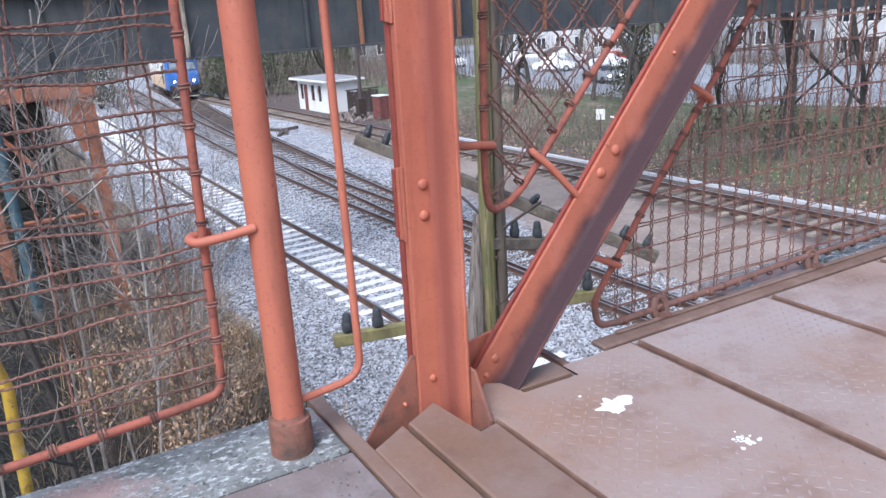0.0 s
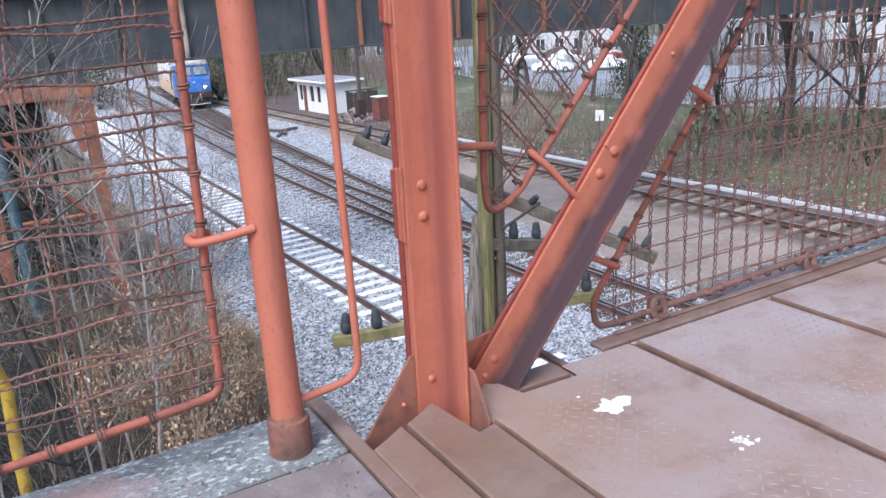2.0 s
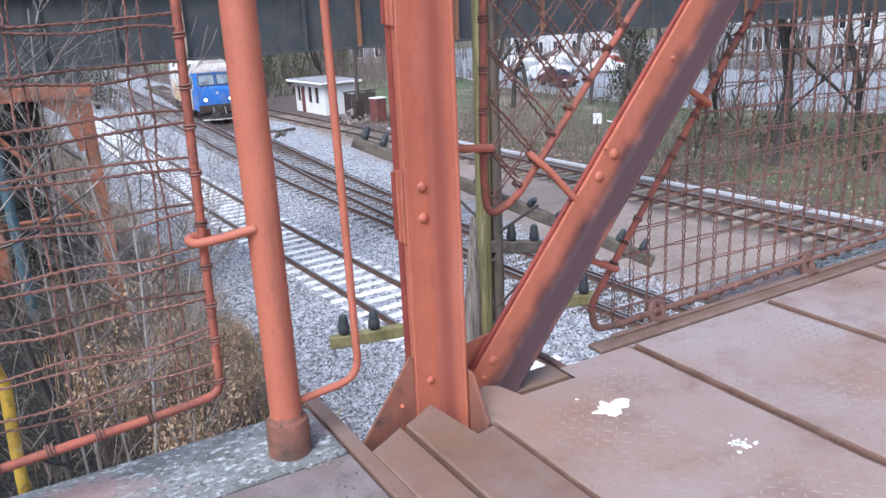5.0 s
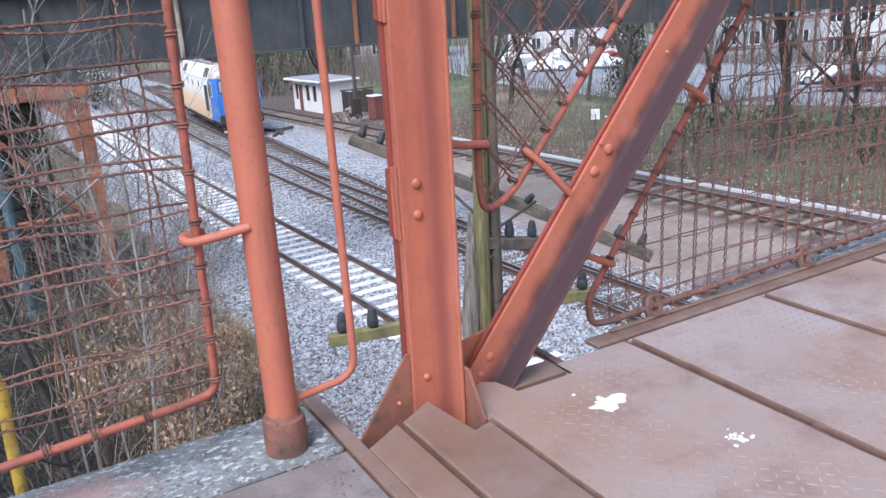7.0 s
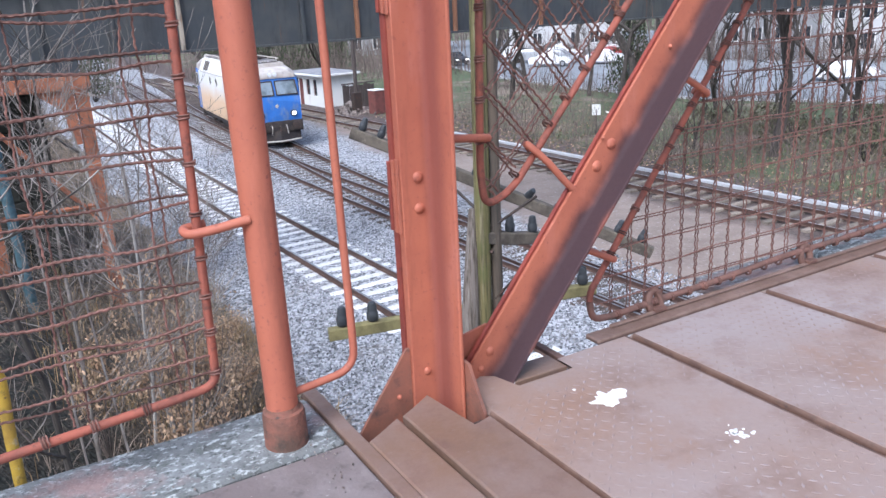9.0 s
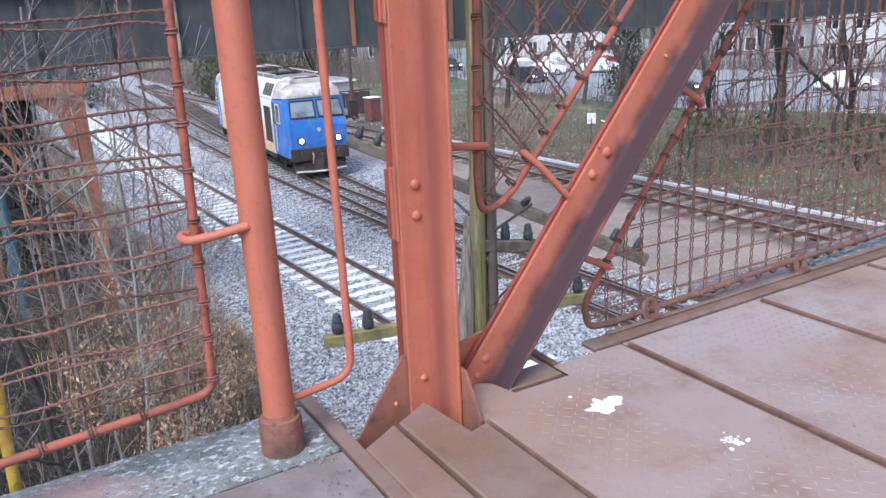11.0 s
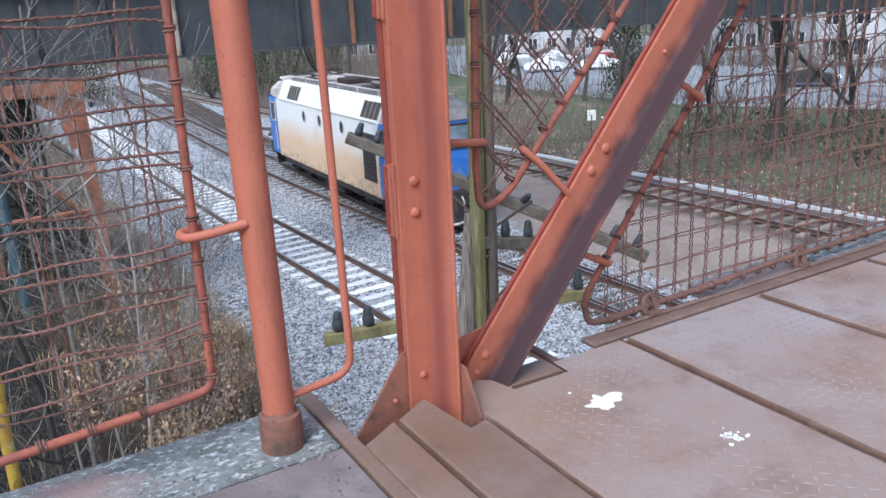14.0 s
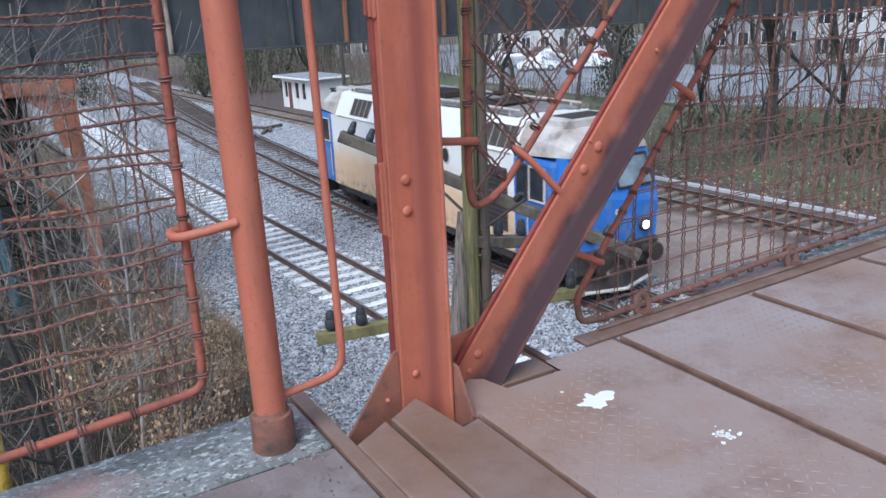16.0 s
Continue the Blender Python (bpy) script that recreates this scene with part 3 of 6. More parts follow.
def build_track(key, label, sleeper_mat, y0, y1, step, width, sleeper_len, top, skip=None):
    tr = thing("railway_track", label, "railway track", kind="structure")
    for side in (-0.755, 0.755):
        rings, heads = [], []
        for y in np.arange(y0, y1 + 0.1, 1.5):
            x, a = track_frame(key, float(y))
            m = Matrix.Translation((x, y, RAIL_Z)) @ Matrix.Rotation(a, 4, "Z")
            rings.append([m @ Vector((side + px, 0, pz)) for px, pz in RAIL_PROFILE])
            heads.append([m @ Vector((side + px, 0, pz)) for px, pz in ((-0.03, -0.003), (0.03, -0.003), (0.026, 0.003), (-0.026, 0.003))])
        rail = part("rail", Buf().loft(rings), M_RAIL, tr)
        part("rail_head", Buf().loft(heads), M_RAILTOP, rail)
    s = random.Random(key)
    me = mesh_of("sleeper", Buf().box(-sleeper_len / 2, -width / 2, -0.16, sleeper_len / 2, width / 2, 0, 0.02), sleeper_mat)
    for y in np.arange(y0, y1, step):
        if skip and skip(float(y)):
            continue
        x, a = track_frame(key, float(y))
        ob = part("sleeper", me, None, tr)
        ob.matrix_basis = pose(x + s.uniform(-0.03, 0.03), float(y) + s.uniform(-0.03, 0.03), RAIL_Z - top, 0, 0, math.degrees(a) + s.uniform(-0.8, 0.8))


def build_stones():
    """Loose ballast lying on the formation."""
    s = random.Random(5)
    base = [Vector(p) for p in ((1, 0, 0), (-1, 0, 0), (0, 1, 0), (0, -1, 0), (0, 0, 1), (0, 0, -1))]
    tri = [(0, 2, 4), (2, 1, 4), (1, 3, 4), (3, 0, 4), (2, 0, 5), (1, 2, 5), (3, 1, 5), (0, 3, 5)]
    buf = Buf()
    made = 0
    while made < 46000:
        y = 8 + 34 * s.random() ** 1.6
        x = s.uniform(4.7, 15.2)
        near = abs(x - line_x("near", y))
        if near < 1.25 and s.random() < 0.72:
            continue
        z = ground_z(x, y) + (0.015 if near > 1.3 else 0.0)
        r = s.uniform(0.02, 0.046)
        q = Euler((s.random() * 6, s.random() * 6, s.random() * 6)).to_matrix()
        buf.add([Vector((x, y, z)) + q @ Vector((p.x * r * s.uniform(0.7, 1.3), p.y * r * s.uniform(0.6, 1.1), p.z * r * s.uniform(0.5, 1.0))) for p in base], tri)
        made += 1
    tagged(part("ballast", buf, M_STONE), "loose grey crushed stone ballast between the tracks", "gravel", kind="stuff")


# ---------------------------------------------------------------- the footbridge
POST_Y = 2.0


def rivet(parent, p, r=0.017, axis="-Y"):
    m = Matrix.Translation(p) @ pose(0, 0, 0, 90)
    part("rivet", Buf().lathe([(r * 1.12, -0.002), (r, 0.002), (r * 0.85, 0.0065), (r * 0.45, 0.0095), (r * 0.1, 0.0103)], 10, m), M_PAINT, parent, smooth=True)


def section(prof, p0, p1, mat, name, parent, beside=None, above=None):
    """A rolled section swept from p0 to p1; profile (across, back) with across in the plane of the truss."""
    p0, p1 = Vector(p0), Vector(p1)
    d = (p1 - p0).normalized()
    back = Vector((0, 1, 0))
    across = back.cross(d).normalized()
    if across.x < 0:
        across = -across
    n = 12
    rings = [[p0.lerp(p1, k / n) + across * a + back * b for a, b in prof] for k in range(n + 1)]
    if beside is not None:
        # the lower end is cut upright beside another member and level at the deck
        rings[0] = [p + d * max((beside - p.x) / d.x, (above - p.z) / d.z, 0.0) for p in rings[0]]
    return part(name, Buf().loft(rings), mat, parent, smooth=True)


BACK_Y = 2.15


def build_post():
    """Angle iron: one leg in the plane of the truss, the other standing out towards the deck."""
    post = thing("truss_post", "orange-red painted riveted steel truss post", "bridge post")
    x0, c, yf, t = 1.103, 1.207, 2.006, 0.014
    fil = [(c - 0.022 + 0.022 * math.sin(q), BACK_Y - 0.022 + 0.022 * math.cos(q)) for q in [radians(k) for k in (0, 22, 45, 68, 90)]]
    prof = [(x0, BACK_Y + 0.03), (x0, BACK_Y + 0.003), (x0 + 0.003, BACK_Y)] + fil + [(c, yf + 0.004), (c + 0.004, yf), (c + t - 0.004, yf), (c + t, yf + 0.004), (c + t, BACK_Y + 0.03), (c + t - 0.01, BACK_Y + 0.03), (c + t - 0.01, BACK_Y + 0.014), (x0 + 0.012, BACK_Y + 0.014), (x0 + 0.012, BACK_Y + 0.03)]
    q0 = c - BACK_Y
    # inner corner darkened: its shade, along with dirt, is put into the paint colour
    pm = banded(PAINT_ARGS, "paint_with_corner_shade_and_dirt", (1, -1, 0), q0 - 0.035, q0 + 0.005, q0 + 0.05, q0 + 0.12, (0.235, 0.075, 0.06), 0.8, 0.03)
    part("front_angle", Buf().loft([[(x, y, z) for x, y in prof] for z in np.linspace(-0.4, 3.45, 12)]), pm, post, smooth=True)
    back = [(x0 - 0.004, BACK_Y + 0.034), (x0 - 0.004, BACK_Y + 0.066), (x0 + 0.008, BACK_Y + 0.066), (x0 + 0.008, BACK_Y + 0.048), (c, BACK_Y + 0.048), (c, BACK_Y + 0.034)]
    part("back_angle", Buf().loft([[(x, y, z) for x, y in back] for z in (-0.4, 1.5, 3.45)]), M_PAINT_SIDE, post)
    for z0, z1 in ((0.58, 0.827), (1.258, 1.62)):
        for k in range(3):
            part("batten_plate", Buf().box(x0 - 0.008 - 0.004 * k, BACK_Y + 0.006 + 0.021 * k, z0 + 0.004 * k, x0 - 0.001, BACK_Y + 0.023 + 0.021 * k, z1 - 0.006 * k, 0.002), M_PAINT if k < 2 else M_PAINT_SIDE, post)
    # foot plates
    m = Matrix.Translation((0, BACK_Y + 0.012, 0)) @ pose(0, 0, 0, 90)
    part("gusset", Buf().prism([(0.86, -0.22), (x0 - 0.002, -0.22), (x0 - 0.002, 0.18), (x0 - 0.014, 0.18), (0.90, -0.08)], -0.012, 0.0, m), M_RUSTY, post, "sloping foot plate stained with rust")
    m2 = Matrix.Translation((c + t + 0.008, yf + 0.012, 0)) @ Matrix.Rotation(radians(-84), 4, "Z") @ pose(0, 0, 0, 90)
    part("gusset", Buf().prism([(-0.05, -0.12), (0.11, -0.12), (0.10, 0.0), (0.022, 0.150), (-0.05, 0.165)], -0.006, 0.006, m2), M_RUSTY, post, "small front foot plate with a worn edge")
    m3 = Matrix.Translation((0, BACK_Y + 0.05, 0)) @ pose(0, 0, 0, 90)
    part("gusset", Buf().prism([(1.222, -0.28), (1.50, -0.28), (1.52, -0.1), (1.50, 0.12), (1.44, 0.17), (1.222, 0.13)], -0.01, 0.0, m3), M_PAINT, post, "plate joining post and diagonal")
    for x, z in ((1.163, 0.660), (1.163, 0.762), (1.163, 1.385)):
        rivet(post, (x, BACK_Y, z), 0.0175)
    rivet(post, (1.158, BACK_Y, 0.085), 0.0135)
    rivet(post, (1.045, BACK_Y, 0.02), 0.008)


def build_diagonal():
    """Angle iron on the slope, its standing leg dark with old dirt."""
    di = thing("truss_diagonal", "orange-red steel truss diagonal with a worn dark strip", "bridge brace")
    a, b = Vector((1.3594, BACK_Y, -0.1185)), Vector((3.810, BACK_Y, 2.891))
    d = (b - a).normalized()
    ac = Vector((0, 1, 0)).cross(d).normalized()
    ac = ac if ac.x > 0 else -ac
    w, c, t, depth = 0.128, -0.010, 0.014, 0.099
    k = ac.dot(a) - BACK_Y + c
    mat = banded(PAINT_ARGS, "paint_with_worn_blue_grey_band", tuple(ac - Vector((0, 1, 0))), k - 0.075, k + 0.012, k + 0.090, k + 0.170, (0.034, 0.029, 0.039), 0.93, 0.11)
    fil = [(c - 0.022 + 0.022 * math.sin(q), -0.022 + 0.022 * math.cos(q)) for q in [radians(v) for v in (0, 22, 45, 68, 90)]]
    face = [(-w, 0.012), (-w, 0.003), (-w + 0.003, 0.0)] + fil + [(c, -depth + 0.004), (c + 0.004, -depth), (c + t - 0.004, -depth), (c + t, -depth + 0.004), (c + t, 0.014), (-w + 0.02, 0.014)]
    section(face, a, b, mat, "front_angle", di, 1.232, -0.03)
    rear = [(-w - 0.006, 0.018), (-w - 0.006, 0.034), (-w + 0.03, 0.034), (-w + 0.03, 0.018)]
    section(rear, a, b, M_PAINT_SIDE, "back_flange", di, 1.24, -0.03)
    for (x, z), r in (((1.975, 0.763), 0.0205), ((1.907, 0.689), 0.0205), ((1.416, 0.086), 0.0175), ((1.933, 0.79), 0.006), ((1.375, 0.03), 0.012), ((2.256, 1.09), 0.008)):
        rivet(di, (x, BACK_Y, z), r)


def wave_pts(p0, p1, amp, lam, off, ph, sag, s):
    """Points of one crimped wire."""
    p0, p1 = Vector(p0), Vector(p1)
    L = (p1 - p0).length
    n = max(4, int(L / (lam / 5.0)))
    out = []
    k0, k1 = s.uniform(0, 9), s.uniform(0, 9)
    for k in range(n + 1):
        u = k / n
        p = p0.lerp(p1, u)
        a = 2 * math.pi * u * L / lam + ph
        side = (p1 - p0).normalized().cross(Vector((0, 1, 0)))
        p += Vector((0, 1, 0)) * amp * math.sin(a) + side * (off + 0.6 * amp * math.cos(a) + sag * noise.noise(Vector((u * L * 4 + k0, k1, 0))))
        out.append(p)
    return out


def clip_line(poly, p, d):
    """Where the line p + k d crosses a convex outline."""
    ks = []
    for i in range(len(poly)):
        ax, ay = poly[i]
        bx, by = poly[(i + 1) % len(poly)]
        ex, ey = bx - ax, by - ay
        den = d[0] * ey - d[1] * ex
        if abs(den) < 1e-9:
            continue
        k = ((ax - p[0]) * ey - (ay - p[1]) * ex) / den
        u = ((ax - p[0]) * d[1] - (ay - p[1]) * d[0]) / den
        if -1e-6 <= u <= 1 + 1e-6:
            ks.append(k)
    return (min(ks), max(ks)) if len(ks) >= 2 and max(ks) - min(ks) > 0.03 else None


def mesh_wires(panel, poly, y, angle, step, gap, r, s, amp=0.004, sag=0.012, start=0.0, lam=0.038):
    """Pairs of crimped wires across the outline poly (x, z) at one angle, hooked round the frame."""
    d = (math.cos(radians(angle)), math.sin(radians(angle)))
    nrm = (-d[1], d[0])
    vals = [x * nrm[0] + z * nrm[1] for x, z in poly]
    k = min(vals) + start
    while k < max(vals):
        for g in (-gap / 2, gap / 2):
            kk = k + g + s.uniform(-0.004, 0.004)
            p = (nrm[0] * kk, nrm[1] * kk)
            hit = clip_line(poly, p, d)
            if hit:
                a = (p[0] + d[0] * (hit[0] - 0.004), y + 0.004 * (1 if angle else -1), p[1] + d[1] * (hit[0] - 0.004))
                b = (p[0] + d[0] * (hit[1] + 0.004), y + 0.004 * (1 if angle else -1), p[1] + d[1] * (hit[1] + 0.004))
                pts = wave_pts(a, b, amp, lam, 0.0, s.uniform(0, 6), sag, s)
                part("wire", Buf().tube(pts, r * s.uniform(0.9, 1.1), 5), M_WIRE, panel, smooth=True)
        k += step * s.uniform(0.94, 1.06)


def wraps(panel, p0, p1, step, r_bar, s, start=0.03):
    """Wire ends wound round a frame bar."""
    p0, p1 = Vector(p0), Vector(p1)
    d = (p1 - p0).normalized()
    u = d.orthogonal().normalized()
    v = d.cross(u)
    k = start
    while k < (p1 - p0).length:
        turns = s.choice((2, 2.5, 3))
        pts = []
        for q in range(int(turns * 9)):
            a = q / 9 * 2 * math.pi
            pts.append(p0 + d * (k + 0.0085 * q / 9 + s.uniform(-0.001, 0.001)) + (r_bar + 0.003) * (u * math.cos(a) + v * math.sin(a)))
        part("wire_wrap", Buf().tube(pts, 0.0034, 4), M_WIRE, panel, smooth=True)
        k += step * s.uniform(0.85, 1.15)


def bent(points, r=0.05, n=5):
    """Round the corners of a run of points."""
    pts = [Vector(p) for p in points]
    out = [pts[0]]
    for i in range(1, len(pts) - 1):
        a, b, c = pts[i - 1], pts[i], pts[i + 1]
        ra = min(r, (a - b).length / 2.1, (c - b).length / 2.1)
        p, q = b + (a - b).normalized() * ra, b + (c - b).normalized() * ra
        for k in range(n + 1):
            u = k / n
            out.append((1 - u) ** 2 * p + 2 * u * (1 - u) * b + u * u * q)
    out.append(pts[-1])
    return out


def build_fences():
    s = random.Random(11)
    # panel beyond the round pipe, over the bank
    y = 2.2
    left = thing("mesh_panel", "rusty orange wire mesh panel beside the round pipe post", "fence panel")
    frame_l = [(0.60, y, 2.9), (0.487, y, 1.36), (0.474, y, 0.75), (0.464, y, 0.225), (0.35, y, 0.212), (-0.14, y, 0.18), (-2.6, y, 0.10)]
    part("frame_rod", Buf().tube(bent(frame_l, 0.045), 0.0135, 10), M_ROD, left, smooth=True)
    poly = [(0.464, 0.235), (0.478, 0.75), (0.488, 1.36), (0.57, 2.5), (-2.2, 2.5), (-2.2, 0.12)]
    mesh_wires(left, poly, y, 0, 0.128, 0.032, 0.0042, s, amp=0.0017, sag=0.022, start=0.055, lam=0.024)
    mesh_wires(left, poly, y, 90, 0.27, 0.030, 0.0030, s, amp=0.0022, sag=0.024, start=0.20, lam=0.026)
    wraps(left, (0.464, y, 0.23), (0.488, y, 1.36), 0.125, 0.0135, s)
    wraps(left, (0.3, y, 0.208), (-0.5, y, 0.17), 0.125, 0.0135, s)
    # narrow bare frame between pipe and post
    bare = thing("narrow_frame", "slim orange steel rod frame with no mesh", "fence frame")
    part("frame_rod", Buf().tube(bent([(0.873, 2.13, 2.9), (0.874, 2.13, 1.33), (0.886, 2.13, 0.185), (0.70, 2.13, 0.165), (0.65, 2.13, 0.162)], 0.07), 0.0125, 10), M_PAINT, bare, smooth=True)
    # triangular panel between post and diagonal
    y = 2.22
    tri = thing("mesh_panel", "triangular rusty wire mesh panel between post and diagonal", "fence panel")
    k = [(1.475, y, 2.9), (1.462, y, 1.31), (1.445, y, 0.74), (1.46, y, 0.595), (1.58, y, 0.645), (2.14, y, 1.289), (3.55, y, 2.85)]
    part("frame_rod", Buf().tube(bent(k, 0.06, 7), 0.0135, 10), M_ROD, tri, smooth=True)
    poly = [(1.445, 0.72), (1.50, 0.625), (2.14, 1.289), (3.3, 2.55), (1.47, 2.55)]
    mesh_wires(tri, poly, y, 47, 0.115, 0.019, 0.0030, s, amp=0.0026, sag=0.010, start=0.05, lam=0.034)
    mesh_wires(tri, poly, y, -47, 0.115, 0.019, 0.0040, s, amp=0.0026, sag=0.010, start=0.02, lam=0.034)
    wraps(tri, (1.447, y, 0.80), (1.463, y, 1.36), 0.155, 0.0135, s, 0.02)
    wraps(tri, (1.56, y, 0.67), (2.14, y, 1.289), 0.12, 0.0135, s)
    # long panel along the deck
    right = thing("mesh_panel", "sagging rusty wire mesh panel along the steel deck", "fence panel")
    k = [(3.86, y, 2.75), (2.79, y, 1.258), (2.35, y, 0.70), (1.945, y, 0.17), (1.94, y, 0.13)]
    part("frame_rod", Buf().tube(bent(k, 0.07, 6), 0.0135, 10), M_ROD, right, smooth=True)
    k = [(1.94, y, 0.13), (1.955, y, 0.05), (2.05, y, 0.036), (2.3, y, 0.046), (2.6, y, 0.048), (3.1, y, 0.07), (3.9, y, 0.072), (7.5, y, 0.06)]
    part("lower_bar", Buf().tube(bent(k, 0.05, 6), 0.0145, 10), M_RODDARK, right, "dark rust-brown lower bar", smooth=True)
    wraps(right, (2.05, y, 0.036), (3.9, y, 0.072), 0.10, 0.0145, s)
    poly = [(1.955, 0.17), (1.99, 0.05), (6.6, 0.06), (6.6, 2.2), (3.46, 2.2)]
    mesh_wires(right, poly, y, 0, 0.105, 0.012, 0.0027, s, amp=0.0016, sag=0.010, start=0.06, lam=0.026)
    mesh_wires(right, poly, y, 90, 0.098, 0.013, 0.0028, s, amp=0.0023, sag=0.008, start=0.03, lam=0.036)
    wraps(right, (2.02, y, 0.27), (2.85, y, 1.34), 0.095, 0.0135, s)
    # ties
    def hook(name_label, pts, r=0.0135):
        h = thing("tie_rod", name_label, "tie rod")
        part("rod", Buf().tube(bent(pts, 0.03), r, 10), M_PAINT, h, smooth=True)
    hook("short orange hook from pipe to mesh frame", [(0.60, 2.10, 0.737), (0.50, 2.13, 0.717), (0.44, 2.165, 0.705), (0.432, 2.215, 0.712), (0.50, 2.225, 0.715)])
    hook("short orange hook from post to mesh frame", [(1.215, 2.10, 0.885), (1.33, 2.14, 0.865), (1.46, 2.195, 0.845), (1.485, 2.22, 0.838), (1.44, 2.245, 0.835)])
    hook("orange hook from diagonal to mesh frame", [(1.80, 2.158, 0.62), (1.775, 2.16, 0.645), (1.70, 2.18, 0.735), (1.64, 2.205, 0.795), (1.66, 2.245, 0.79)])
    hook("rust-brown hook from diagonal to mesh frame", [(1.80, 2.172, 0.40), (1.90, 2.175, 0.36), (2.045, 2.195, 0.287), (2.065, 2.225, 0.285), (2.02, 2.24, 0.31)])
    hook("rust-brown hook high on the diagonal", [(2.29, 2.172, 1.0), (2.40, 2.175, 0.95), (2.52, 2.19, 0.89), (2.54, 2.22, 0.88), (2.49, 2.24, 0.90)])
    # loops that hold the lower bar to the deck
    for x in (2.29, 3.285, 4.3):
        lp = thing("holding_loop", "rusted iron loop holding the mesh to the deck", "bracket")
        pts = [Vector((x + 0.032 * math.cos(a), 2.215 + 0.012 * math.sin(a), 0.045 + 0.048 * math.sin(a))) for a in [radians(q) for q in range(-80, 221, 20)]]
        part("loop", Buf().tube(pts, 0.0175, 9), M_DECK_EDGE, lp, smooth=True)
        part("foot", Buf().box(x - 0.03, 2.17, 0.012, x + 0.035, 2.215, 0.03, 0.003), M_DECK_EDGE, lp)


def build_pipe():
    p = thing("pipe_post", "orange-red painted round steel pipe post on concrete", "fence post")
    part("pipe", Buf().tube([(0.635, 2.13, -0.05), (0.633, 2.13, 0.6), (0.630, 2.13, 1.4), (0.626, 2.13, 3.0)], 0.0485, 28), M_PAINT, p, smooth=True)
    part("collar", Buf().lathe([(0.068, -0.06), (0.067, 0.03), (0.0655, 0.105), (0.062, 0.118), (0.054, 0.122), (0.049, 0.135)], 28, pose(0.636, 2.13, 0)), M_SLEEVE, p, "rust-stained sleeve at the foot", smooth=True)


def deck_lugs(x0, x1, y0, y1, z, keep):
    """Worn raised lugs of chequer plate, joined into one mesh."""
    s = random.Random(3)
    b = Buf()
    nx, ny = int((x1 - x0) / 0.040), int((y1 - y0) / 0.040)
    for i in range(nx):
        for j in range(ny):
            x, y = x0 + 0.025 + i * 0.040, y0 + 0.02 + j * 0.040
            if not keep(x, y) or x > x1 - 0.02:
                continue
            a = radians(45 if (i + j) % 2 else -45)
            h = 0.0011 * (0.5 + 0.7 * noise.noise(Vector((x * 3, y * 3, 1))) + 0.3 * s.random())
            if h < 0.0005:
                continue
            c, q = math.cos(a), math.sin(a)
            low = [(-0.015, 0), (0, -0.005), (0.015, 0), (0, 0.005)]
            b.loft([[(x + c * u - q * v, y + q * u + c * v, z) for u, v in low], [(x + c * u * 0.65 - q * v * 0.5, y + q * u * 0.65 + c * v * 0.5, z + h) for u, v in low]], cap=False)
            n = len(b.v)
            b.f.append((n - 4, n - 3, n - 2, n - 1))
    return b


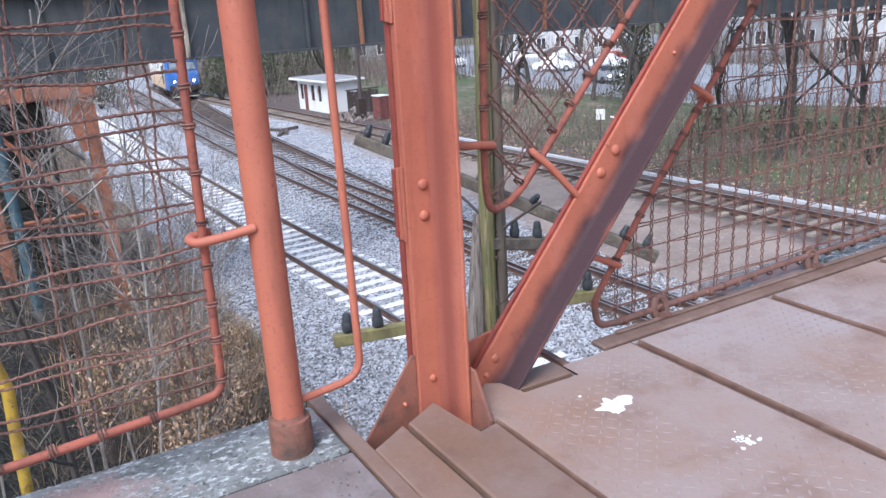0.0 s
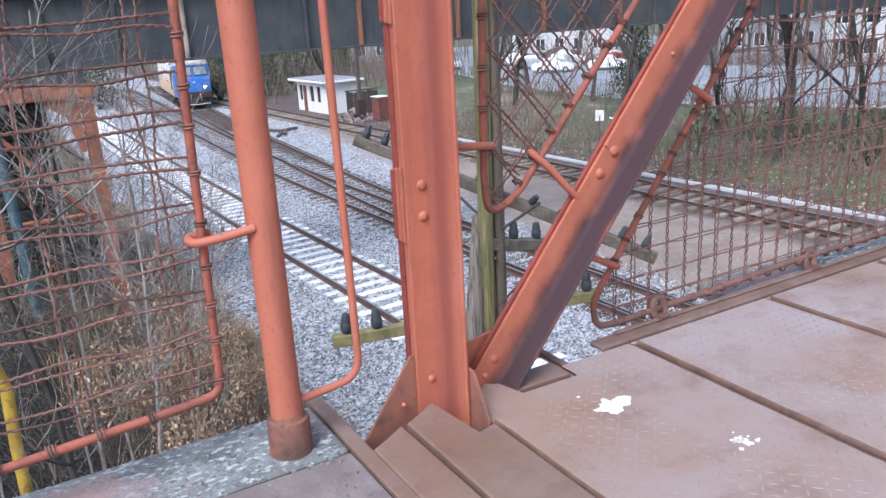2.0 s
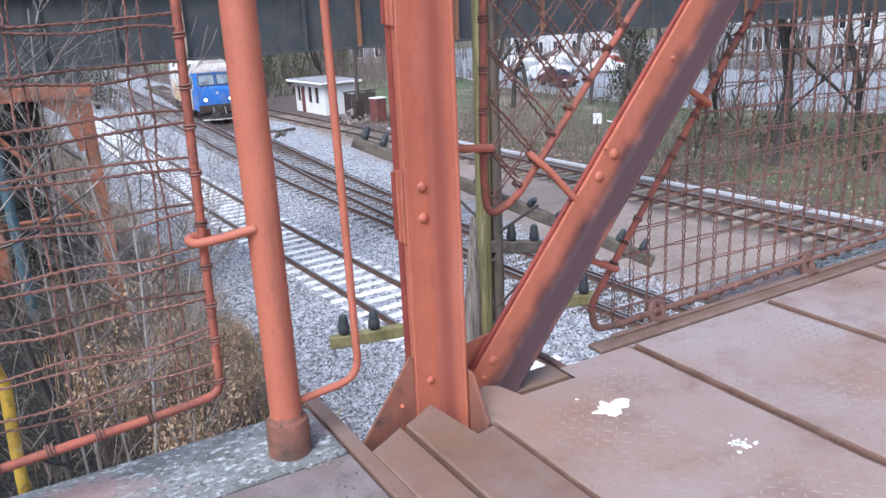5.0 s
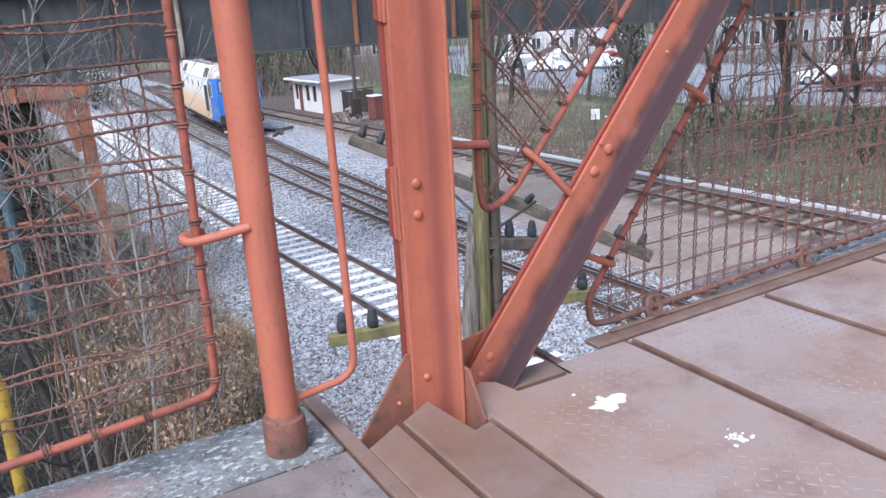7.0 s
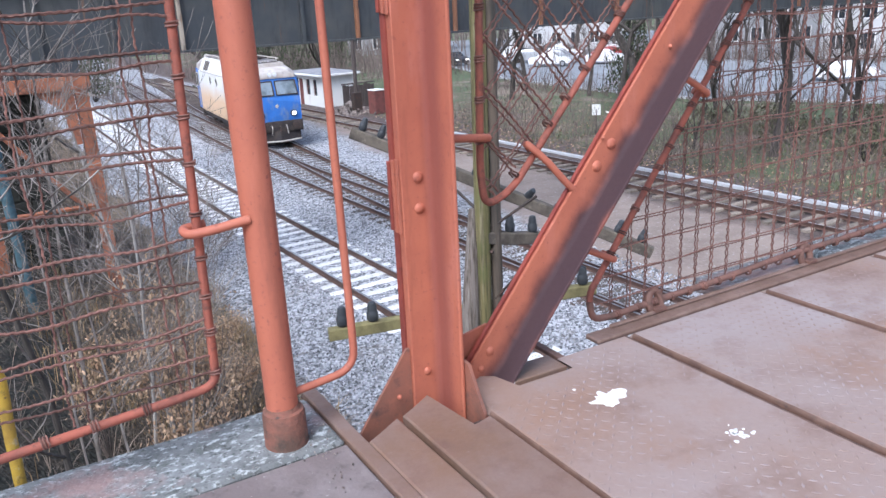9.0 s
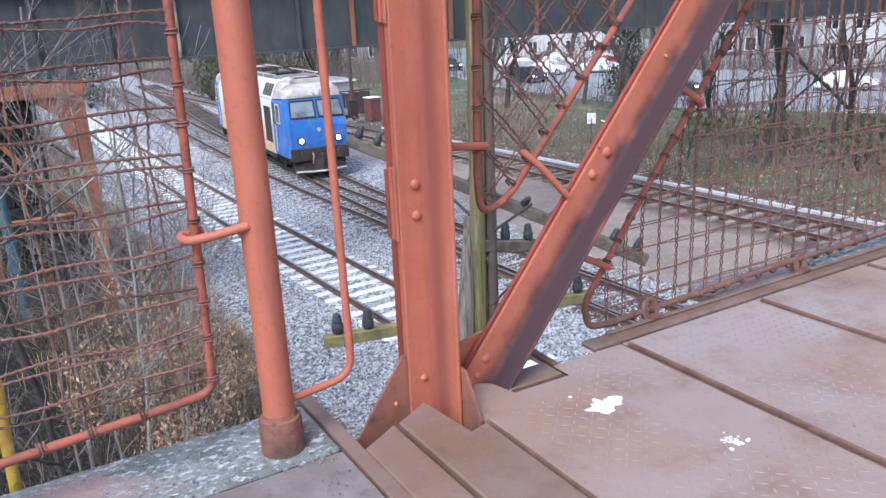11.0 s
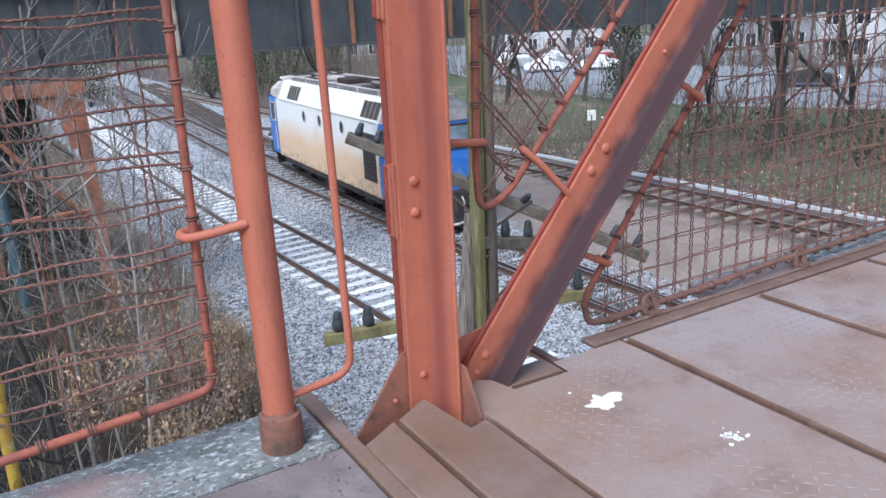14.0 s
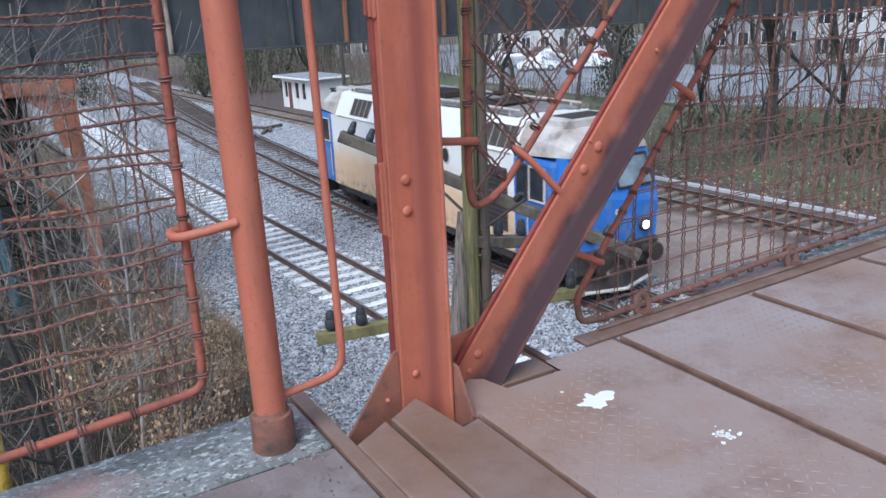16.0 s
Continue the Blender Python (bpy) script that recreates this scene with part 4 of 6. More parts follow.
def build_deck():
    deck = thing("steel_deck", "rust-brown chequered steel plates of the bridge deck", "bridge deck", kind="structure")
    edges = [1.245, 2.048, 2.848, 3.65, 4.45, 5.25, 6.05, 6.85, 7.65]
    g = 0.011
    for k in range(len(edges) - 1):
        x0, x1 = edges[k] + g, edges[k + 1] - g
        if k == 0:
            poly = [(x0, -3), (x1, -3), (x1, 2.115), (1.695, 2.115), (1.695, 2.022), (1.428, 2.026), (1.40, 2.135), (1.355, 2.165), (1.29, 2.10), (x0, 1.97)]
        else:
            poly = [(x0, -3), (x1, -3), (x1, 2.115), (x0, 2.115)]
        pl = part("deck_plate", Buf().prism(poly, -0.02, 0.0, None, 0.014), M_DECK, deck)
        if k < 5:
            for xe, dx, wd in ((x1, -1, 0.018), (x0, 1, 0.008)):
                yt = 1.96 if (k == 0 and dx > 0) else 2.112
                prof = [(xe - dx * 0.001, -0.02), (xe - dx * 0.001, -0.012), (xe + dx * wd * 0.25, -0.003), (xe + dx * wd * 0.6, 0.0003), (xe + dx * wd, 0.0012), (xe + dx * wd, -0.004), (xe + dx * wd * 0.3, -0.018)]
                s2 = random.Random(k * 2 + dx)
                rings = [[(px + (s2.uniform(-0.0015, 0.0015) if abs(px - xe) > 0.005 else 0), yy, pz) for px, pz in prof] for yy in np.arange(-3, yt, 0.06)]
                part("edge_nosing", Buf().loft(rings), M_NOSING, pl, smooth=True)
            keep = (lambda x, y: not (1.3 < x < 1.72 and y > 1.93)) if k == 0 else (lambda x, y: True)
            part("lugs", deck_lugs(x0, x1, -0.6, 2.08, 0.0, keep), M_LUG, pl)
    part("deck_plank", Buf().prism([(1.004, -3), (1.236, -3), (1.236, 1.885), (1.168, 1.868), (1.14, 2.125), (1.003, 2.05)], -0.02, 0.013, None, 0.006), M_PLANK, deck)
    part("deck_plank", Buf().prism([(0.852, -3), (0.999, -3), (0.984, 2.05), (0.845, 1.975)], -0.02, 0.010, None, 0.006), M_PLANK, deck)
    part("edge_bar", Buf().box(0.795, -3, -0.10, 0.845, 2.43, 0.006, 0.004), M_PLANK, deck, "flat rusty bar along the concrete")
    # kerb angle along the far edge
    part("kerb_angle", Buf().box(1.90, 2.118, -0.014, 7.65, 2.20, 0.008, 0.006), M_KERBRUST, deck, "dark rusted kerb angle")
    part("kerb_angle", Buf().box(2.02, 2.172, 0.008, 7.65, 2.197, 0.020, 0.005), M_KERBRUST, deck)
    part("ledge", Buf().box(2.72, 2.21, -0.06, 3.42, 2.40, 0.0, 0.008), M_CONC, deck, "grey ledge outside the kerb")
    part("ledge", Buf().box(3.45, 2.21, -0.06, 7.65, 2.42, 0.004, 0.008), M_CONC, deck, "grey ledge outside the kerb")
    part("notch_plate", Buf().prism([(1.452, 2.05), (1.682, 2.045), (1.682, 2.16), (1.535, 2.165)], -0.03, -0.006, None, 0.003), M_PLANK, deck, "small rusty plate beside the notch")
    part("notch_bar", Buf().box(1.695, 2.01, -0.02, 1.725, 2.30, -0.003, 0.002), M_DECK_EDGE, deck)
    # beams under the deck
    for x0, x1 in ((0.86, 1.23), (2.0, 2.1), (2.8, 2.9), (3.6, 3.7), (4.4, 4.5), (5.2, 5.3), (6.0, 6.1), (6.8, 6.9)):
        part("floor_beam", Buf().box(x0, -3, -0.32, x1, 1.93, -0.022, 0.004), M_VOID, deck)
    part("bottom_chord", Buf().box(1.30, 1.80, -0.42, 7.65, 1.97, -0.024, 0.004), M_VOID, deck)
    part("back_plate", Buf().box(0.85, -9, -0.36, 7.65, -3.0, 0.0, 0.004), M_DECK, deck)
    conc = thing("concrete_slab", "weathered concrete approach slab with a speckled kerb", "concrete slab", kind="structure")
    part("kerb", Buf().box(-6, 2.03, -0.5, 0.79, 2.37, 0.004, 0.012), M_CONC, conc, "speckled lichen-grey concrete kerb")
    part("slab", Buf().box(-6, -9, -0.45, 0.79, 2.022, -0.004, 0.006), M_SLAB, conc, "brown-grey stained concrete")
    gs = random.Random(31)
    gb = Buf()
    for k in range(90):
        if k < 45:
            x, y = gs.uniform(0.66, 0.78), gs.uniform(1.75, 2.3)
        else:
            x, y = gs.uniform(-0.6, 0.75), gs.gauss(2.03, 0.03)
        r = gs.uniform(0.001, 0.004)
        q = Euler((gs.random() * 6, gs.random() * 6, gs.random() * 6)).to_matrix().to_4x4()
        gb.box(-r, -r * 0.7, -r * 0.5, r, r * 0.7, r * 0.5, 0, Matrix.Translation((x, y, 0.005 + r * 0.4)) @ q)
    tagged(part("grit", gb, M_RUBBLE), "loose grit and rust flakes on the concrete", "grit", kind="stuff")
    # paint spills
    s = random.Random(8)

    def spill(x, y, r, n, label, ragged=0.35, a=1.0):
        pts = []
        for k in range(n):
            t = 2 * math.pi * k / n
            q = r * (1 + ragged * (noise.noise(Vector((1.7 * math.cos(t) + x * 9, 1.7 * math.sin(t), y * 7))) + 0.35 * noise.noise(Vector((6 * math.cos(t), 6 * math.sin(t), y * 7)))))
            pts.append((x + q * math.cos(t) * a, y + q * math.sin(t)))
        return tagged(part("paint_spill", Buf().prism(pts, 0.0005, 0.0028), M_WHITE), label, "paint spill")
    spill(1.635, 1.765, 0.043, 40, "ragged blot of white paint on the deck", 0.9, 1.25)
    spill(1.575, 1.875, 0.006, 12, "small drop of white paint on the deck")
    b = Buf()
    for k in range(22):
        x, y = 1.80 + s.gauss(0, 0.022), 1.365 + s.gauss(0, 0.022)
        r = s.uniform(0.002, 0.007)
        b.prism([(x + r * math.cos(t) * s.uniform(0.7, 1.3), y + r * math.sin(t) * s.uniform(0.7, 1.3)) for t in [q * 0.9 for q in range(7)]], 0.0005, 0.0026)
    tagged(part("paint_spatter", b, M_WHITE), "spatter of white paint flecks on the deck", "paint spill", kind="stuff")


def build_yellow_pipe():
    p = thing("yellow_pipe", "yellow painted service pipe below the kerb", "pipe")
    part("pipe", Buf().tube([(-0.105, 2.43, -1.2), (-0.099, 2.43, -0.048), (-0.096, 2.43, 0.13), (-0.088, 2.43, 0.31), (-0.115, 2.43, 0.44)], 0.018, 12), M_YELLOW, p, smooth=True)


# ---------------------------------------------------------------- telegraph pole
def insulator(parent, p, up=Vector((0, 0, 1)), k=1.0):
    m = Matrix.Translation(p) @ up.to_track_quat("Z", "Y").to_matrix().to_4x4() @ Matrix.Scale(k, 4)
    ins = part("insulator", Buf().lathe([(0.046, 0.02), (0.056, 0.035), (0.057, 0.10), (0.048, 0.118), (0.045, 0.128), (0.047, 0.14), (0.044, 0.165), (0.040, 0.172), (0.041, 0.185), (0.030, 0.205), (0.008, 0.212)], 14, m), M_INSUL, parent, smooth=True)
    part("pin", Buf().lathe([(0.011, -0.06), (0.011, 0.05)], 8, m), M_IRON, ins)


def beam(name, a, b, w, h, mat, parent, label=""):
    a, b = Vector(a), Vector(b)
    d = (b - a).normalized()
    side = d.cross(Vector((0, 0, 1))).normalized()
    up = side.cross(d)
    ring = [(-w / 2, -h / 2 + 0.01), (-w / 2 + 0.01, -h / 2), (w / 2 - 0.01, -h / 2), (w / 2, -h / 2 + 0.01), (w / 2, h / 2 - 0.01), (w / 2 - 0.01, h / 2), (-w / 2 + 0.01, h / 2), (-w / 2, h / 2 - 0.01)]
    s = random.Random(int(a.x * 1000))
    rings = []
    for k in range(9):
        c = a.lerp(b, k / 8) + up * s.uniform(-0.004, 0.004)
        rings.append([c + side * x + up * z for x, z in ring])
    return part(name, Buf().loft(rings), mat, parent, label)


def build_pole():
    pole = thing("telegraph_pole", "mossy wooden telegraph pole with crossarms and insulators", "utility pole")
    px, py = 3.85, 5.88
    base = ground_z(px, py) - 0.3
    part("shaft", Buf().tube([(px - 0.04, py + 0.02, base), (px - 0.03, py, -2), (px, py, 1), (px + 0.03, py, 4.2)], 0.078, 16, 0.07), M_WOOD_G, pole, "moss-green wooden shaft", smooth=True)
    part("shaft", Buf().tube([(px + 0.12, py - 0.02, base), (px + 0.115, py - 0.03, -2), (px + 0.105, py - 0.03, 0.1), (px + 0.11, py - 0.02, 4.0)], 0.058, 14, 0.05), M_WOOD_D, pole, "dark split wooden stake", smooth=True)
    part("shaft", Buf().tube([(px - 0.16, py + 0.06, base), (px - 0.15, py + 0.05, -1.6), (px - 0.11, py + 0.05, -0.95), (px - 0.09, py + 0.05, -0.55)], 0.12, 12, 0.035), M_GREYWOOD, pole, "grey splintered wooden stub", smooth=True)
    # lower arm across the bridge's line
    arm = beam("crossarm", (2.45, 6.47, -1.66), (5.15, 5.82, -1.62), 0.10, 0.115, M_ARM_G, pole, "lichen-yellow crossarm")
    a, b = Vector((2.45, 6.47, -1.66)), Vector((5.15, 5.82, -1.62))
    for u in (0.05, 0.155, 0.84, 0.95):
        insulator(arm, a.lerp(b, u) + Vector((0, 0, 0.05)))
    # tilted upper arm
    a, b = Vector((3.14, 7.12, 0.10)), Vector((5.3, 5.18, -1.10))
    arm = beam("crossarm", a, b, 0.10, 0.11, M_ARM, pole, "weathered grey crossarm hanging askew")
    up = (b - a).normalized().cross(Vector((0, 0, 1))).cross((b - a)).normalized()
    for u in (0.03, 0.092, 0.41, 0.585, 0.68, 0.88, 0.955):
        insulator(arm, a.lerp(b, u) + up * 0.04, (up + Vector((-0.25, -0.9, 0.1))).normalized() if 0.5 < u < 0.8 else up, 0.7)
    # short level arm
    a, b = Vector((3.85, 5.86, -0.83)), Vector((5.0, 5.82, -1.06))
    arm = beam("crossarm", a, b, 0.10, 0.115, M_ARM, pole, "dark short crossarm")
    for u in (0.235, 0.46, 0.9):
        insulator(arm, a.lerp(b, u) + Vector((0, 0, 0.05)), k=0.85)
    for p, q in (((3.9, 5.85, -0.75), (4.25, 5.6, -0.45)), ((3.92, 5.83, -1.45), (4.2, 5.6, -1.05)), ((3.78, 5.9, -0.55), (3.62, 6.45, -0.2))):
        part("brace", Buf().tube([p, q], 0.014, 6), M_IRON, pole)
    for z in (-1.62, -0.95, -0.45):
        part("bolt", Buf().lathe([(0.02, 0), (0.02, 0.02), (0.012, 0.03)], 8, pose(px, py - 0.105, z, 90)), M_IRON, pole)


# ---------------------------------------------------------------- the second bridge and its pier
# stone tinted dark to carry the deep shade behind the shrubs
M_ABUT = material("dark_shaded_stonework", (0.07, 0.068, 0.06), 0.95, vary=[((0.035, 0.04, 0.03), 0.7, 0.4, 0.65, I3), ((0.13, 0.115, 0.095), 3, 0.58, 0.78, I3)], bump=0.8, bump_scale=3)


def build_girder():
    g = thing("girder_bridge", "dark grey riveted plate girder bridge with rust streaks", "bridge")
    y, zb = 20.0, 0.40
    part("web", Buf().box(-30, y + 0.12, zb + 0.03, 75, y + 0.15, zb + 1.55, 0.0), M_GIRDER, g)
    part("bottom_flange", Buf().box(-30, y - 0.06, zb - 0.02, 75, y + 0.34, zb + 0.03, 0.006), M_GIRDER, g, "rust-flecked bottom flange")
    part("top_flange", Buf().box(-30, y - 0.06, zb + 1.55, 75, y + 0.34, zb + 1.60, 0.006), M_GIRDER, g)
    for k, x in enumerate(np.arange(-27.93, 74, 1.55)):
        part("stiffener", Buf().box(x - 0.045, y + 0.0, zb + 0.032, x + 0.045, y + 0.118, zb + 1.55, 0.004), M_CREAM if k == 21 else (M_GIRDER_RUST if k > 23 and k % 2 == 0 else M_GIRDER), g)
    part("deck", Buf().box(-30, y + 0.36, zb + 0.9, 75, y + 1.2, zb + 1.0, 0.0), M_GIRDER, g)
    part("far_web", Buf().box(-30, y + 1.22, zb + 0.0, 75, y + 1.26, zb + 1.55, 0.0), M_GIRDER, g)
    for x in np.arange(-28.0, 74, 3.4):
        part("cross_beam", Buf().box(x - 0.08, y + 0.36, zb + 0.6, x + 0.08, y + 1.21, zb + 0.88, 0.0), M_GIRDER, g)
    p = thing("steel_pier", "rusty orange steel trestle pier under the girder", "bridge pier")
    part("cap_beam", Buf().box(-9, y - 0.12, -0.26, 2.38, y + 0.2, 0.05, 0.01), M_PIER, p)
    part("bearing", Buf().box(0.4, y - 0.05, 0.052, 2.2, y + 0.3, 0.375, 0.01), M_GIRDER, p)
    for x in (2.17, -0.15, -3.2, -6.4):
        z0 = ground_z(x, y) - 0.3
        part("column", Buf().box(x - 0.14, y - 0.10, z0, x + 0.14, y - 0.06, -0.265, 0.004).box(x - 0.14, y + 0.14, z0, x + 0.14, y + 0.18, -0.265, 0.004).box(x - 0.02, y - 0.06, z0, x + 0.02, y + 0.14, -0.265), M_PIER, p)
    for a, b in (((2.1, y + 0.05, -3.4), (-0.1, y + 0.05, -0.5)), ((-0.2, y + 0.05, -3.0), (2.1, y + 0.1, -3.0)), ((-0.1, y, -2.6), (-3.1, y, -0.5))):
        part("brace", Buf().tube([a, b], 0.06, 6), M_PIER, p)
    part("bracket", Buf().prism([(1.15, -0.27), (2.0, -0.27), (2.0, -1.5), (1.85, -1.5), (1.7, -0.7)], -0.02, 0.02, Matrix.Translation((0, y - 0.02, 0)) @ pose(0, 0, 0, 90)), M_PIER, p, "pale flaking corner bracket")
    ab = thing("abutment", "dark shaded stone abutment behind the trestle", "abutment", kind="structure")
    rnd = random.Random(21)
    part("core", Buf().box(-16, y + 1.0, -6.3, 1.35, y + 7, 0.38), M_ABUT, ab)
    me = [mesh_of("stone", Buf().box(-w / 2, -0.09, -0.19, w / 2, 0.0, 0.19, 0.02), M_ABUT) for w in (0.55, 0.75, 0.95)]
    for r in range(14):
        x = 1.3
        while x > -7:
            k = rnd.randrange(3)
            w = (0.55, 0.75, 0.95)[k]
            st = part("stone", me[k], None, ab)
            st.matrix_basis = pose(x - w / 2, y + 0.998 - rnd.uniform(0, 0.02), -5.9 + r * 0.41)
            x -= w + 0.025
    bp = thing("drain_pipe", "dull teal drain pipe on the pier", "pipe")
    part("pipe", Buf().tube([(0.25, 17.5, ground_z(0.25, 17.5) - 0.2), (0.2, 17.6, -2.0), (0.15, 17.7, 0.2)], 0.11, 12), M_BLUEPIPE, bp, smooth=True)


# ---------------------------------------------------------------- lineside hut and yard
def build_hut():
    gz = ground_z(24, 58)
    h = thing("lineside_hut", "small white lime-washed hut with a flat roof", "hut", pose(22.35, 61.3, gz, 0, 0, 3.5))
    W, L, H = 2.4, 5.3, 2.32
    # long wall towards the line, running in -y, pieced round its openings
    front = Buf()
    ys = [0.0]
    for a, _, b, _ in [(0.35, 0, 0.95, 0), (2.3, 0, 3.0, 0), (3.55, 0, 4.2, 0)]:
        front.box(0, -a, 0, 0.25, -ys[-1], H)
        front.box(0, -b, 0, 0.25, -a, 0.8)
        front.box(0, -b, 2.0, 0.25, -a, H)
        ys.append(b)
    front.box(0, -L, 0, 0.25, -ys[-1], H)
    part("wall", front, M_HUT, h)
    part("wall", Buf().box(0.25, -L, 0, W, -L + 0.25, H), M_HUT, h)
    part("wall", Buf().box(0.25, -0.25, 0, W, 0, H), M_HUT, h)
    part("wall", Buf().box(W, -L, 0, W + 0.25, 0, H), M_HUT, h)
    part("roof", Buf().box(-0.55, -L - 0.5, H, W + 0.6, 0.5, H + 0.16, 0.03), M_HUT, h, "white-edged flat roof slab")
    part("roof_felt", Buf().box(-0.5, -L - 0.45, H + 0.16, W + 0.55, 0.45, H + 0.2, 0.01), M_ROOFING, h)
    for a, b in ((0.35, 0.95), (2.3, 3.0), (3.55, 4.2)):
        w = part("window", Buf().box(0.12, -b, 0.8, 0.15, -a, 2.0), M_DARKGLASS, h, "dark window pane")
        part("window_frame", Buf().box(0.08, -b, 0.8, 0.12, -b + 0.06, 2.1).box(0.08, -a - 0.06, 0.8, 0.12, -a, 2.1).box(0.08, -b, 1.42, 0.12, -a, 1.47), M_REDBOX, w)
    part("door", Buf().box(-0.03, -1.75, 0.0, -0.003, -1.15, 2.0, 0.01), M_REDBOX, h, "dark red-brown door")
    part("interior", Buf().box(0.3, -L + 0.3, 0.01, W - 0.05, -0.3, 0.05), M_DARKWOOD, h)
    lean = thing("board_fence", "dark board fence against the end of the hut", "fence", pose(23.35, 54.0, gz, 0, 0, 8))
    for k in range(9):
        part("board", Buf().box(0.31 * k, -0.04, 0, 0.31 * k + 0.29, 0.02 * (k % 2), 1.72 - 0.05 * (k % 3), 0.01), M_DARKWOOD, lean)
    part("cap_rail", Buf().box(-0.05, -0.08, 1.73, 2.85, 0.10, 1.82, 0.02), M_DARKWOOD, lean)
    bx = thing("steel_cabinet", "faded red-brown trackside cabinet", "cabinet", pose(23.63, 50.29, gz, 0, 0, 8))
    part("body", Buf().box(0, -0.9, 0, 0.8, 0, 1.6, 0.03), M_REDBOX, bx)
    part("lid", Buf().box(-0.05, -0.95, 1.6, 0.85, 0.05, 1.67, 0.02), M_HUT, bx)
    part("door", Buf().box(-0.025, -0.8, 0.1, -0.002, -0.1, 1.5, 0.01), M_REDBOX, bx)
    s = random.Random(4)
    b = Buf()
    for k in range(160):
        x, y = s.gauss(22.7, 0.6), s.gauss(51.5, 0.7)
        r = s.uniform(0.08, 0.22)
        z = gz + max(0, 0.8 - 0.7 * math.hypot((x - 22.7) / 1.0, (y - 51.5) / 1.2)) * s.random()
        m = Matrix.Translation((x, y, z + r * 0.3)) @ Euler((s.random() * 6, s.random() * 6, s.random() * 6)).to_matrix().to_4x4()
        b.box(-r, -r * 0.5, -r * 0.3, r, r * 0.5, r * 0.3, 0, m)
    tagged(part("rubble_heap", b, M_RUBBLE), "heap of broken timber and rubble by the hut", "rubble", kind="stuff")
    lp = thing("signal_mast", "dark thin mast beside the hut", "mast", pose(22.96, 50.72, gz))
    part("mast", Buf().tube([(0, 0, -0.2), (0, 0, 6.6)], 0.15, 10, 0.11), M_DARKWOOD, lp)
    part("box", Buf().box(-0.3, -0.25, 0.0, 0.3, 0.25, 1.5, 0.03), M_IRON, lp)
    # sign on a post by the far track
    sg = thing("small_sign", "small white square sign on a thin post", "sign", pose(27.6, 31.2, ground_z(27.6, 31.2)))
    part("post", Buf().tube([(0, 0, -0.1), (0, 0, 1.5)], 0.03, 8), M_IRON, sg)
    part("board", Buf().box(-0.22, -0.02, 1.2, 0.22, 0.02, 1.75, 0.01, Matrix.Rotation(radians(-40), 4, "Z")), M_HUT, sg)
    part("rail", Buf().box(0.2, -0.02, 1.18, 1.1, 0.02, 1.26, 0.01, Matrix.Rotation(radians(-40), 4, "Z") @ Matrix.Translation((0, 0, 0.22)) @ Matrix.Rotation(radians(14), 4, "Y")), M_HUT, sg, "short white rail")
    # low pale kerb beyond the far track, in lengths
    kb = thing("kerb", "low pale concrete kerb along the far track", "kerb", kind="structure")
    y = -10.0
    while y < 46:
        x0, x1 = line_x("far", y) + 2.15, line_x("far", y + 2.0) + 2.15
        a = -math.degrees(math.atan2(x1 - x0, 2.0))
        kbp = part("kerb_stone", Buf().box(-0.09, 0, -0.3, 0.09, 1.97, 0.12, 0.02), M_KERB, kb)
        kbp.matrix_basis = pose(x0, y, ground_z(x0, y), 0, 0, a)
        y += 2.0
    # dark sleepers and scrap by the crossing
    for x, y, a, l in ((16.89, 49.43, 70, 2.2), (16.3, 48.72, 62, 1.8), (17.4, 50.4, 20, 1.6), (16.6, 50.6, 110, 1.4)):
        tm = thing("scrap_timber", "dark discarded timber lying on the gravel", "timber", pose(x, y, ground_z(x, y), 0, 0, a))
        part("timber", Buf().box(-l / 2, -0.12, -0.02, l / 2, 0.12, 0.16, 0.02), M_SLEEP_W, tm)


# ---------------------------------------------------------------- street, houses, cars
def build_street():
    poly = [(64, -20), (46.5, 27.3), (41.4, 36.4), (40.5, 45), (42.0, 61), (50, 90), (75, 125), (130, 100), (130, -20)]
    tagged(part("road", Buf().prism(poly, -6.1, -5.74), M_ASPHALT), "pale grey wide asphalt street and parking area", "road", kind="structure")
    kb = thing("street_kerb", "pale stone kerb at the edge of the street", "kerb", kind="structure")
    for a, b in zip(poly[:5], poly[1:6]):
        a, b = Vector((*a, 0)), Vector((*b, 0))
        n = int((b - a).length / 3)
        ang = math.degrees(math.atan2(b.y - a.y, b.x - a.x))
        for k in range(n):
            p = a.lerp(b, k / n)
            o = part("kerb_stone", Buf().box(0, 0.02, -0.3, 2.95, 0.25, 0.14, 0.02), M_KERB, kb)
            o.matrix_basis = pose(p.x, p.y, -5.76, 0, 0, ang)


CAR_PAINT = {
    "white": material("white_car_paint", (0.78, 0.78, 0.79), 0.3, vary=[((0.66, 0.66, 0.67), 2, 0.5, 0.8, I3)]),
    "dark": material("dark_car_paint", (0.03, 0.03, 0.035), 0.3, vary=[((0.06, 0.055, 0.06), 2, 0.5, 0.8, I3)]),
    "maroon": material("maroon_car_paint", (0.07, 0.02, 0.025), 0.3, vary=[((0.10, 0.04, 0.04), 2, 0.5, 0.8, I3)]),
    "silver": material("silver_car_paint", (0.42, 0.43, 0.45), 0.3, 0.4, vary=[((0.34, 0.35, 0.37), 2, 0.5, 0.8, I3)]),
    "red": material("red_car_paint", (0.35, 0.03, 0.03), 0.3, vary=[((0.25, 0.03, 0.03), 2, 0.5, 0.8, I3)]),
}
M_TYRE = material("black_tyre_rubber", (0.02, 0.02, 0.02), 0.9, vary=[((0.04, 0.04, 0.04), 6, 0.5, 0.8, I3)])
